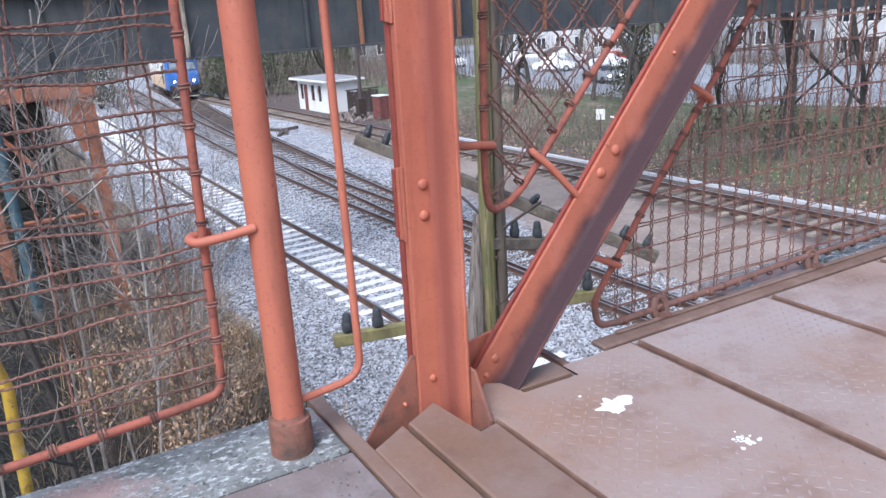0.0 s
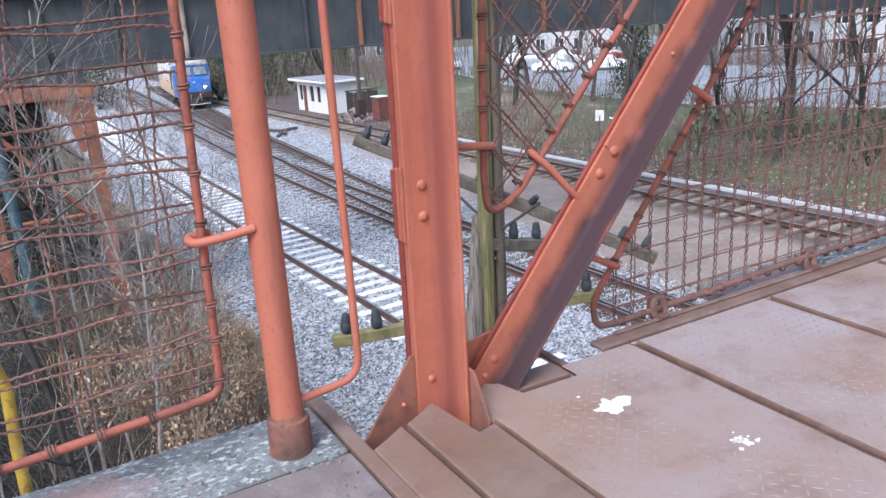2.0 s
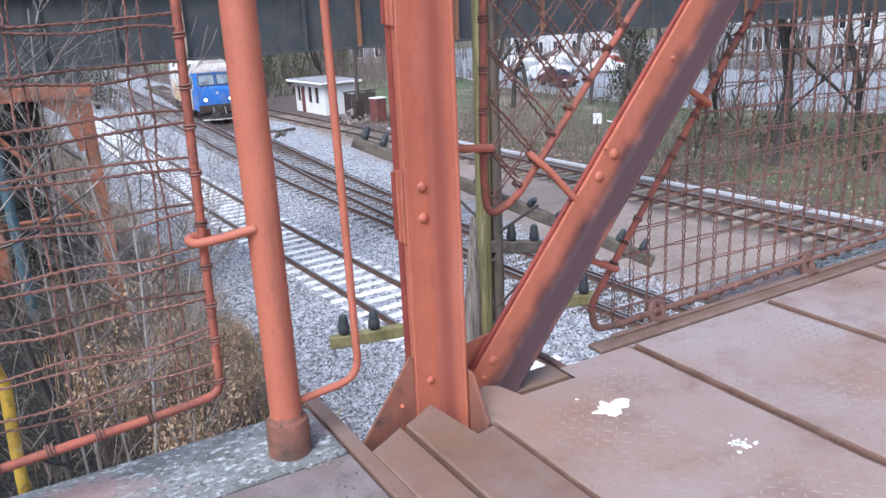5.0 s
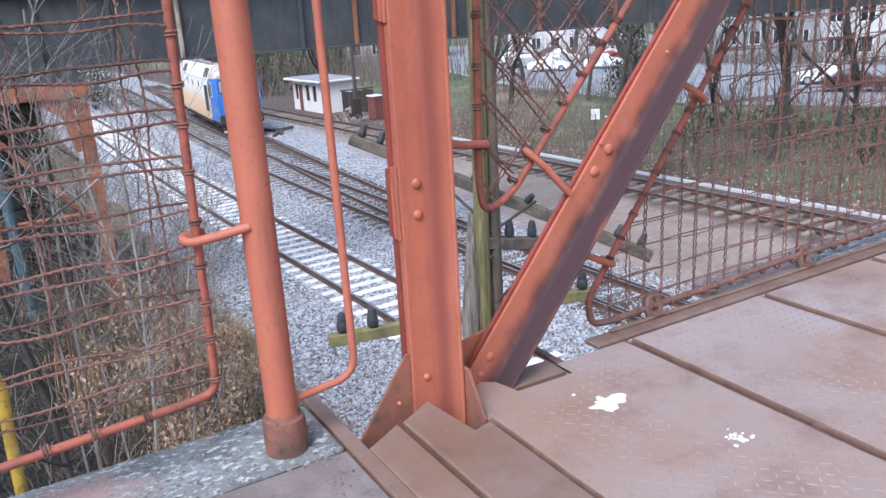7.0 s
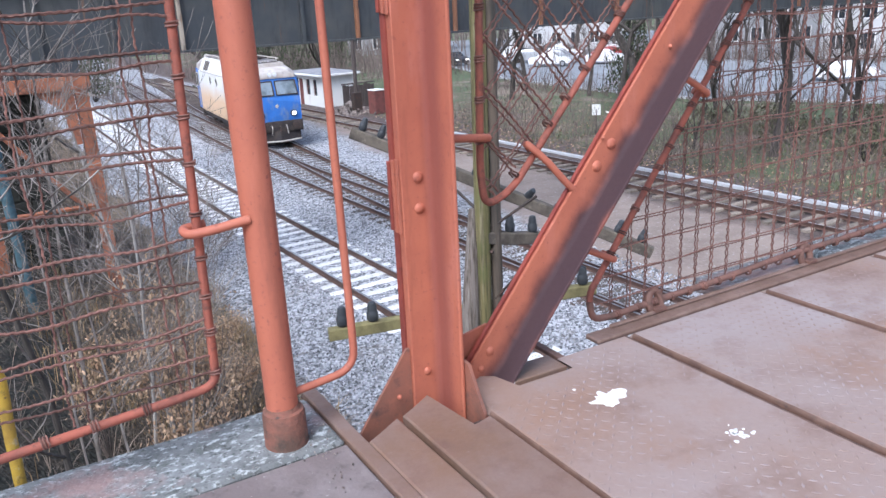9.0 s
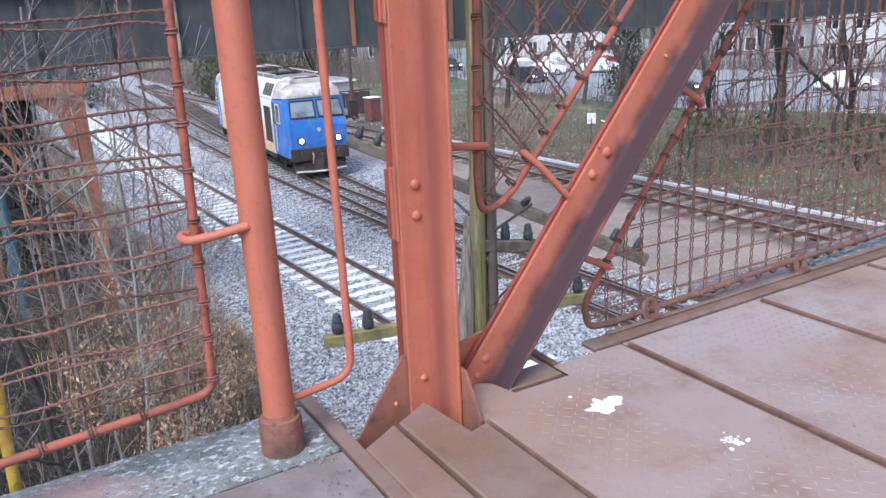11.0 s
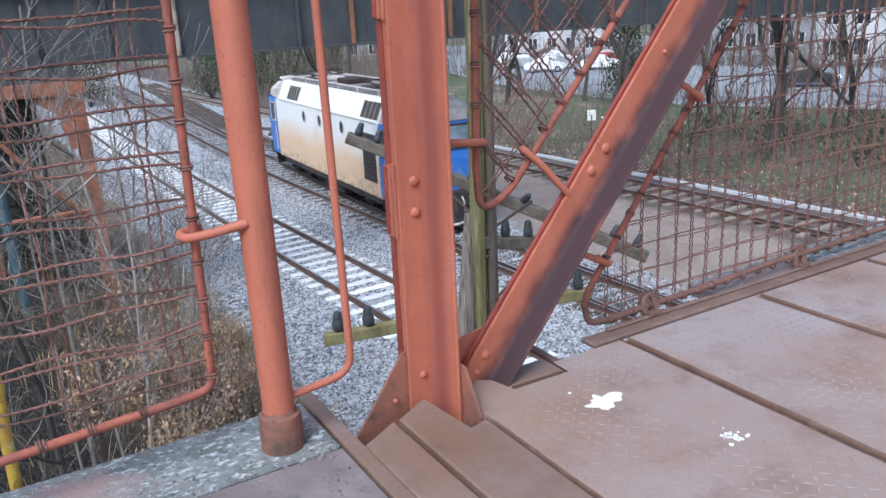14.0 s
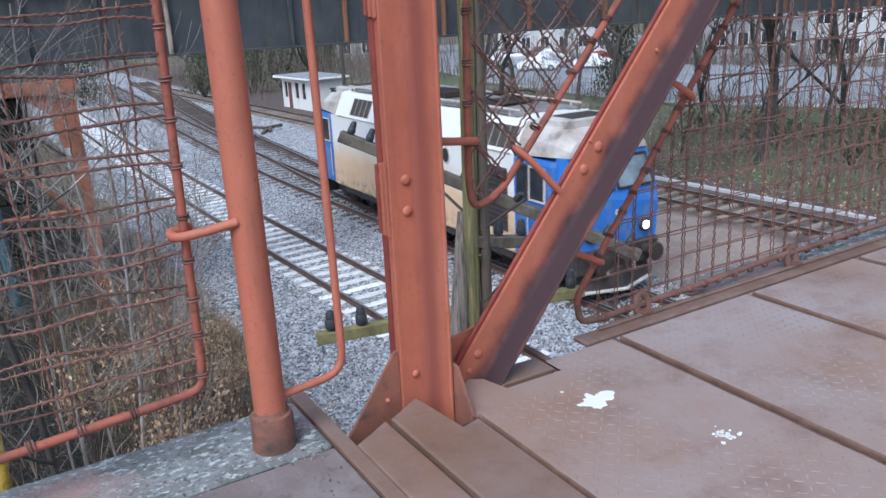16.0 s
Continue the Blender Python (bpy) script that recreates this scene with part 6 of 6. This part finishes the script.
        for k in range(11):
            a = s.uniform(0, 6.28)
            e = Vector((math.cos(a) * r * s.uniform(0.3, 1.1), math.sin(a) * r * s.uniform(0.3, 1.1), h * s.uniform(0.55, 1.05)))
            mid = e * 0.5 + Vector((s.gauss(0, 0.06), s.gauss(0, 0.06), 0.12 * h))
            st.tube([Vector((0, 0, -0.08)), mid, e], 0.010, 4, 0.003, cap=False)
            for q in range(s.randrange(34, 80)):
                u = s.uniform(0.45, 1.05)
                p = mid.lerp(e, (u - 0.5) * 2) if u > 0.5 else mid
                p = p + Vector((s.gauss(0, 0.09), s.gauss(0, 0.09), s.gauss(-0.02, 0.08)))
                rot = Euler((s.random() * 6, s.random() * 6, s.random() * 6)).to_matrix()
                L = s.uniform(0.022, 0.05)
                lf.add([p + rot @ Vector(v) for v in ((-L, 0, 0), (0, -L * 0.45, 0.008), (L, 0, 0.004), (0, L * 0.45, 0.008))], [(0, 1, 2, 3)])
        part("branching", st, M_TWIG_D, sh)
        part("leaves", lf, M_LEAF, sh)


# ---------------------------------------------------------------- locomotive
LOCO_L = 15.2


def build_loco():
    loco = thing("locomotive", "electric locomotive, blue cab ends and white sides grimed tan", "locomotive")
    c = 2.35
    hw = 1.49
    # middle body
    part("body", Buf().loft([[p for p in [(hw - 0.05, y, 0.82), (hw, y, 0.88), (hw, y, 3.42), (-hw, y, 3.42), (-hw, y, 0.88), (-hw + 0.05, y, 0.82)]] for y in (c - 0.15, 7.0, LOCO_L - 1.75)]), M_LOCO_SIDE, loco, "white side grimed to tan below")
    part("roof", Buf().loft([[(hw, y, 3.43), (1.16, y, 4.17), (1.09, y, 4.22), (0.5, y, 4.30), (-0.5, y, 4.30), (-1.09, y, 4.22), (-1.16, y, 4.17), (-hw, y, 3.43)] for y in (c - 0.2, 7.0, LOCO_L - c + 0.2)]), M_LOCO_SIDE, loco, "white sloping roof shoulder")
    part("roof_walkway", Buf().box(-1.0, c + 0.3, 4.26, 1.0, LOCO_L - c - 0.3, 4.345, 0.02), M_LOCO_TOP, loco, "sooty grey roof plates")

    def cab(tf, lit):
        openings = [(0.98, 1.52, 2.42, 3.2, M_DARKGLASS, "side_window"), (1.66, 2.02, 2.4, 3.2, M_DARKGLASS, "door_window")][:2 if lit else 1]
        cb = part("cab", Buf().loft([[tf @ Vector(p) for p in [(w - 0.04, y, 0.85), (w, y, 0.95), (w, y, 3.3), (w - 0.05, y - 0.0, 3.42), (-w + 0.05, y, 3.42), (-w, y, 3.3), (-w, y, 0.95), (-w + 0.04, y, 0.85)]] for y, w in ((0.55, 1.44), (0.9, hw - 0.02), (c - 0.152, hw - 0.012))]), M_LOCO_BLUE, loco, "dirty blue cab end", smooth=False)
        nose = [[(1.25, 0.10, 0.85), (1.30, 0.02, 1.0), (1.33, 0.0, 2.2), (1.33, 0.08, 2.62), (1.27, 0.42, 3.52), (-1.27, 0.42, 3.52), (-1.33, 0.08, 2.62), (-1.33, 0.0, 2.2), (-1.30, 0.02, 1.0), (-1.25, 0.10, 0.85)],
                [(1.44, 0.56, 0.85), (1.44, 0.56, 1.0), (1.44, 0.56, 2.2), (1.44, 0.56, 2.62), (1.43, 0.60, 3.52), (-1.43, 0.60, 3.52), (-1.44, 0.56, 2.62), (-1.44, 0.56, 2.2), (-1.44, 0.56, 1.0), (-1.44, 0.56, 0.85)]]
        part("nose", Buf().loft([[tf @ Vector(p) for p in r] for r in nose]), M_LOCO_BLUE, cb)
        part("cab_roof", Buf().loft([[tf @ Vector(p) for p in r] for r in [
            [(1.24, 0.36, 3.53), (1.2, 0.36, 3.66), (0.95, 0.42, 3.86), (-0.95, 0.42, 3.86), (-1.2, 0.36, 3.66), (-1.24, 0.36, 3.53)],
            [(1.40, 0.75, 3.525), (1.34, 0.75, 3.8), (0.98, 0.85, 4.10), (-0.98, 0.85, 4.10), (-1.34, 0.75, 3.8), (-1.40, 0.75, 3.525)],
            [(1.46, c - 0.22, 3.425), (1.30, c - 0.22, 3.85), (1.05, c - 0.22, 4.20), (-1.05, c - 0.22, 4.20), (-1.30, c - 0.22, 3.85), (-1.46, c - 0.22, 3.425)]]]), M_LOCO_ROOF, cb, "grimy pale cab roof")
        for sx in (-1, 1):
            ring = lambda off: [tf @ Vector(p) for p in [(sx * 0.10, 0.115 - off, 2.70), (sx * 1.20, 0.115 - off, 2.70), (sx * 1.15, 0.37 - off, 3.36), (sx * 0.10, 0.37 - off, 3.36)]]
            ws = part("windscreen", Buf().loft([ring(-0.05), ring(0.018)]), M_SCREEN, cb, "reflecting windscreen")
            fr = Buf()
            for a, b in (((0.08, 0.10, 2.67), (1.23, 0.10, 2.67)), ((1.23, 0.10, 2.67), (1.18, 0.37, 3.39)), ((1.18, 0.37, 3.39), (0.08, 0.37, 3.39)), ((0.08, 0.37, 3.39), (0.08, 0.10, 2.67))):
                fr.tube([tf @ Vector((sx * a[0], a[1] - 0.02, a[2])), tf @ Vector((sx * b[0], b[1] - 0.02, b[2]))], 0.035, 6)
            part("window_frame", fr, M_LOCO_DARK, ws)
            lm = tf @ Matrix.Translation((sx * 0.88, 0.0, 1.66)) @ pose(0, 0, 0, 90)
            hl = part("headlight", Buf().lathe([(0.17, -0.02), (0.17, 0.05), (0.14, 0.065)], 18, lm), M_LOCO_DARK, cb)
            part("lens", Buf().lathe([(0.112, 0.05), (0.10, 0.08), (0.05, 0.09)], 18, lm), M_LIGHT if lit else M_LENS, hl)
            tm = tf @ Matrix.Translation((sx * 0.14, 0.37, 3.72)) @ pose(0, 0, 0, 90)
            part("roof_lamp", Buf().lathe([(0.12, -0.06), (0.12, 0.04), (0.10, 0.06)], 14, tm), M_LENS, cb)
            # cab side window, door and handrails
            x = sx * (hw - 0.004)
            xo = sx * (hw + 0.018)
            for y0, y1, z0, z1, mt, nm in openings:
                w = part(nm, Buf().box(min(x, xo), y0, z0, max(x, xo), y1, z1, 0, tf), mt, cb)
                xf = sx * (hw + 0.03)
                b = Buf()
                for q in ((y0 - 0.05, z0 - 0.05, y1 + 0.05, z0), (y0 - 0.05, z1, y1 + 0.05, z1 + 0.05), (y0 - 0.05, z0, y0, z1), (y1, z0, y1 + 0.05, z1)):
                    b.box(min(x, xf), q[0], q[1], max(x, xf), q[2], q[3], 0, tf)
                part("window_frame", b, M_BUMPER if nm == "side_window" else M_LOCO_DARK, w)
            for y in ((1.58, 2.12) if lit else (1.62,)):
                part("handrail", Buf().tube([tf @ Vector((sx * (hw + 0.05), y, 1.1)), tf @ Vector((sx * (hw + 0.05), y, 2.3))], 0.018, 6), M_BUMPER, cb)
            bm_ = tf @ Matrix.Translation((sx * 0.87, 0.0, 1.05)) @ pose(0, 0, 0, 90)
            bf = part("buffer", Buf().lathe([(0.13, -0.1), (0.13, 0.22), (0.09, 0.23), (0.09, 0.42)], 14, bm_), M_LOCO_DARK, cb)
            part("buffer_head", Buf().lathe([(0.20, 0.42), (0.24, 0.44), (0.22, 0.47), (0.1, 0.48)], 16, bm_), M_IRON, bf)
            part("hose", Buf().tube([tf @ Vector((sx * 0.4, 0.0, 1.1)), tf @ Vector((sx * 0.4, -0.16, 0.95)), tf @ Vector((sx * 0.45, -0.14, 0.6))], 0.025, 6), M_BUMPER, cb)
        part("emblem", Buf().lathe([(0.1, -0.01), (0.1, 0.02)], 6, tf @ Matrix.Translation((0, 0.0, 2.1)) @ pose(0, 0, 0, 90)), M_BUMPER, cb, "small pale plate")
        part("buffer_beam", Buf().box(-1.35, 0.06, 0.72, 1.35, 0.5, 1.30, 0.03, tf @ Matrix.Translation((0, -0.10, 0))), M_LOCO_DARK, cb)
        pl = part("plough", Buf().loft([[tf @ Vector(p) for p in r] for r in [[(-1.25, 0.25, 0.75), (0, -0.12, 0.75), (1.25, 0.25, 0.75), (1.25, 0.4, 0.75), (-1.25, 0.4, 0.75)], [(-1.2, 0.1, 0.22), (0, -0.3, 0.22), (1.2, 0.1, 0.22), (1.2, 0.3, 0.22), (-1.2, 0.3, 0.22)]]]), M_LOCO_DARK, cb, "dark track plough")
        part("plough_edge", Buf().tube([tf @ Vector((-1.22, 0.06, 0.25)), tf @ Vector((0, -0.34, 0.25)), tf @ Vector((1.22, 0.06, 0.25))], 0.045, 6), M_BUMPER, pl, "pale lower edge")
        part("coupling", Buf().tube([tf @ Vector((0, 0.0, 1.02)), tf @ Vector((0, -0.32, 1.0)), tf @ Vector((0, -0.36, 0.7))], 0.05, 8), M_IRON, cb)
        part("roof_box", Buf().box(-0.85, 0.95, 4.08, 0.85, 2.0, 4.32, 0.04, tf), M_LOCO_ROOF, cb, "pale air unit on the cab roof")
        for k in range(6):
            part("vent_slat", Buf().box(-0.6, 1.0 + 0.13 * k, 4.325, 0.6, 1.07 + 0.13 * k, 4.345, 0, tf), M_GRILLE, cb)

    cab(Matrix.Identity(4), True)
    cab(Matrix.Translation((0, LOCO_L, 0)) @ Matrix.Rotation(math.pi, 4, "Z"), False)
    # side grilles, portholes, shoulder vents
    for sx in (-1, 1):
        x0, x1 = (hw + 0.002, hw + 0.02)
        b = Buf().box(x0 if sx > 0 else -x1, c + 0.12, 1.35, x1 if sx > 0 else -x0, c + 1.2, 3.02)
        gr = part("side_grille", b, M_GRILLE, loco, "dark brown louvred grille")
        for k in range(12):
            z = 1.42 + 0.132 * k
            part("slat", Buf().box(sx * (hw + 0.021) if sx > 0 else -(hw + 0.035), c + 0.16, z, (hw + 0.035) if sx > 0 else -(hw + 0.021), c + 1.16, z + 0.07), M_LOCO_DARK, gr)
        for y in (5.4, 7.75, 9.6):
            m = Matrix.Translation((sx * hw, y, 2.98)) @ pose(0, 0, 0, 0, 90 * sx, 0) @ Matrix.Diagonal((1.25, 1, 1, 1))
            pt = part("porthole", Buf().lathe([(0.21, 0.0), (0.21, 0.03), (0.17, 0.035)], 20, m), M_BUMPER, loco)
            part("glass", Buf().lathe([(0.165, 0.02), (0.165, 0.04)], 20, m), M_DARKGLASS, pt)
        for y0, y1 in ((2.25, 3.7), (10.45, 11.85)):
            # on the sloped shoulder
            sl = math.atan2(4.17 - 3.43, hw - 1.16)
            m = Matrix.Translation((sx * (hw + 1.16) / 2, 0, 3.80)) @ Matrix.Rotation(-sx * (math.pi / 2 - sl), 4, "Y")
            gv = part("shoulder_vent", Buf().box(-0.015, y0, -0.30, 0.022, y1, 0.30, 0, m), M_GRILLE, loco, "dark roof shoulder grille")
            n = 4
            for k in range(n + 1):
                yy = y0 + (y1 - y0) * k / n
                part("vent_bar", Buf().box(-0.02, yy - 0.014, -0.31, 0.030, yy + 0.014, 0.31, 0, m), M_LOCO_ROOF, gv)
        part("sole_bar", Buf().box(sx * 1.38 - 0.06, c, 0.62, sx * 1.38 + 0.06, LOCO_L - c, 0.86, 0.01), M_LOCO_DARK, loco)
        part("rain_strip", Buf().box(sx * hw - 0.02, c, 3.40, sx * hw + 0.02, LOCO_L - c, 3.44, 0.005), M_LOCO_ROOF, loco)
    # bogies
    for yc in (3.3, LOCO_L - 3.3):
        bg = part("bogie", Buf().box(-1.12, yc - 2.1, 0.55, 1.12, yc + 2.1, 0.78, 0.02), M_LOCO_DARK, loco)
        for sx in (-1, 1):
            part("side_frame", Buf().box(sx * 1.08 - 0.06, yc - 2.2, 0.42, sx * 1.08 + 0.06, yc + 2.2, 0.74, 0.03), M_LOCO_DARK, bg)
            for dy in (-1.6, 0, 1.6):
                part("wheel", Buf().lathe([(0.55, -0.07), (0.60, -0.05), (0.58, 0.06), (0.5, 0.07)], 24, pose(sx * 0.755, yc + dy, 0.58, 0, 90, 0)), M_IRON, bg, smooth=True)
                part("axle_box", Buf().box(sx * 1.16 - 0.05, yc + dy - 0.16, 0.42, sx * 1.16 + 0.05, yc + dy + 0.16, 0.74, 0.03), M_IRON, bg)
            for dy in (-0.8, 0.8):
                part("spring", Buf().lathe([(0.1, 0.4), (0.1, 0.82)], 10, pose(sx * 1.14, yc + dy, 0)), M_RAIL, bg)
    part("equipment_box", Buf().box(-1.25, 6.3, 0.25, 1.25, 8.6, 0.80, 0.04), M_LOCO_DARK, loco, "grey battery box under the frame")
    # roof gear
    for yc, dirn in ((4.6, 1), (LOCO_L - 4.6, -1)):
        pg = part("pantograph", Buf().box(-0.7, yc - 0.6, 4.40, 0.7, yc + 0.6, 4.44, 0.01), M_IRON, loco, "folded black pantograph")
        for sx in (-1, 1):
            part("arm", Buf().tube([(sx * 0.5, yc - 0.5 * dirn, 4.48), (sx * 0.35, yc + 1.1 * dirn, 4.58), (sx * 0.25, yc - 0.3 * dirn, 4.66)], 0.03, 6), M_IRON, pg)
            part("insulator", Buf().lathe([(0.07, 4.34), (0.05, 4.37), (0.07, 4.40)], 8, pose(sx * 0.55, yc, 0)), M_INSUL, pg)
        part("head", Buf().tube([(-0.85, yc - 0.3 * dirn, 4.60), (-0.6, yc - 0.3 * dirn, 4.69), (0.6, yc - 0.3 * dirn, 4.69), (0.85, yc - 0.3 * dirn, 4.60)], 0.03, 6), M_IRON, pg)
    for sx in (-1, 1):
        part("roof_rail", Buf().tube([(sx * 1.02, c + 0.2, 4.44), (sx * 1.02, LOCO_L - c - 0.2, 4.44)], 0.03, 6), M_BUMPER, loco, "pale roof rail")
        for q in range(6):
            yy = c + 0.6 + q * (LOCO_L - 2 * c - 1.2) / 5
            part("rail_post", Buf().box(sx * 1.02 - 0.02, yy - 0.02, 4.25, sx * 1.02 + 0.02, yy + 0.02, 4.44), M_BUMPER, loco)
    part("roof_hatch", Buf().box(-0.6, 9.2, 4.345, 0.6, 10.4, 4.50, 0.03), M_LOCO_ROOF, loco, "pale roof hatch")
    part("switch_gear", Buf().box(-0.5, 7.0, 4.35, 0.4, 8.1, 4.55, 0.03), M_IRON, loco, "dark roof switch gear")
    part("roof_line", Buf().tube([(0.3, c + 0.6, 4.5), (0.3, LOCO_L - c - 0.6, 4.5)], 0.02, 6), M_IRON, loco)
    return loco


# ---------------------------------------------------------------- assemble
build_ground()
build_girder()
build_post()
build_diagonal()
build_pipe()
build_fences()
build_deck()
build_yellow_pipe()
build_pole()
build_hut()
build_street()
build_far_side()
build_trees()
build_bank()
LOCO = build_loco()
CARS = [
    build_car("white", "white saloon car driving on the street", pose(40, 55, -5.74), group="passing cars"),
    build_car("maroon", "dark maroon car driving on the street", pose(40, 60, -5.74), group="passing cars"),
    build_car("dark", "dark car driving on the street", pose(40, 65, -5.74), True, group="passing cars"),
    build_car("dark", "dark car with lit headlamps on the street", pose(40, 70, -5.74), True, group="passing cars"),
    build_car("silver", "silver car with lit headlamps on the street", pose(40, 75, -5.74), True, group="passing cars"),
    build_car("dark", "dark car driving on the street", pose(40, 80, -5.74), True, group="passing cars"),
]
build_stones()
build_track("near", "railway track on pale concrete sleepers in grey ballast", M_SLEEP_C, -12, 92, 0.62, 0.25, 2.45, 0.15)
build_track("main", "rusty railway track on dark timber sleepers", M_SLEEP_W, -12, 100, 0.62, 0.24, 2.5, 0.15)
build_track("turnout", "curving turnout track on dark timber sleepers", M_SLEEP_W, 12, 100, 0.62, 0.24, 2.5, 0.155)
build_track("far", "rusty siding on bleached timber sleepers", M_SLEEP_T, -12, 92, 0.66, 0.24, 2.4, 0.13)


def motions():
    """The locomotive rolls along the turnout track; cars pass on the street."""
    front = [(0, 77.0), (1, 73.1), (2, 69.1), (3, 65.1), (4, 61.1), (5, 57.1), (6, 53.1), (6.5, 51.1), (7.5, 47.2), (8.5, 43.1), (9, 41.1), (9.5, 39.2), (10.5, 35.4), (11.5, 31.5), (12, 29.5), (12.5, 27.5), (13, 25.5), (13.5, 23.5), (14, 21.4), (14.5, 19.4), (15, 17.5), (15.5, 15.5), (16, 13.5)]
    rows = []
    for t, y in front:
        x0, x1 = line_x("turnout", y + 1.5), line_x("turnout", y + 13)
        a = -math.atan2(x1 - x0, 11.5)
        p = Vector((x0, y + 1.5)) - 1.5 * Vector((x1 - x0, 11.5)).normalized()
        rows.append((t, pose(p.x, p.y, RAIL_Z + 0.003, 0, 0, math.degrees(a))))
    walk(LOCO, rows)
    a, b = Vector((45.4, 47.2)), Vector((59.0, 28.5))
    d = (b - a).normalized()

    def drive(car, lane, marks):
        """Along the street, which bends north beyond the near corner."""
        rows = []
        for t, q in marks:
            if q >= 0:
                p, h, k = a + d * q, d, lane
            else:
                p, h, k = a - q * Vector((0.12, 0.993)), -Vector((0.12, 0.993)), lane * min(1.0, max(0.2, 1 + q / 15))
            p = p + Vector((-h.y, h.x)) * k
            rows.append((t, pose(p.x, p.y, -5.74, 0, 0, math.degrees(math.atan2(h.y, h.x)))))
        walk(car, rows)
    drive(CARS[0], 1.5, [(0, -36), (5, -14), (6, 4), (6.5, 11.2), (7, 14.2), (7.5, 15.2), (9.5, 15.4), (11.5, 16.2), (12, 17.4), (13, 24), (16, 60)])
    drive(CARS[1], -3.4, [(0, -44), (3, -30), (5, -9), (6.5, 9.5), (7, 15.8), (7.5, 22), (9, 40), (16, 100)])
    drive(CARS[2], -5.0, [(0, -52), (8, -40), (10, -14), (11.5, 9.6), (12, 15.6), (12.5, 21.6), (13, 28), (16, 66)])
    drive(CARS[3], 1.5, [(0, -60), (10, -46), (12, -16), (13, 0.5), (14, 13.2), (15, 26.5), (16, 40)])
    drive(CARS[5], -4.2, [(0, -68), (8, -58), (11, -14), (12, 1.5), (12.5, 9), (13, 16.5), (13.5, 24), (16, 62)])
    drive(CARS[4], 1.5, [(0, -6), (1, 9.5), (2, 24), (4, 55), (16, 120)])


motions()
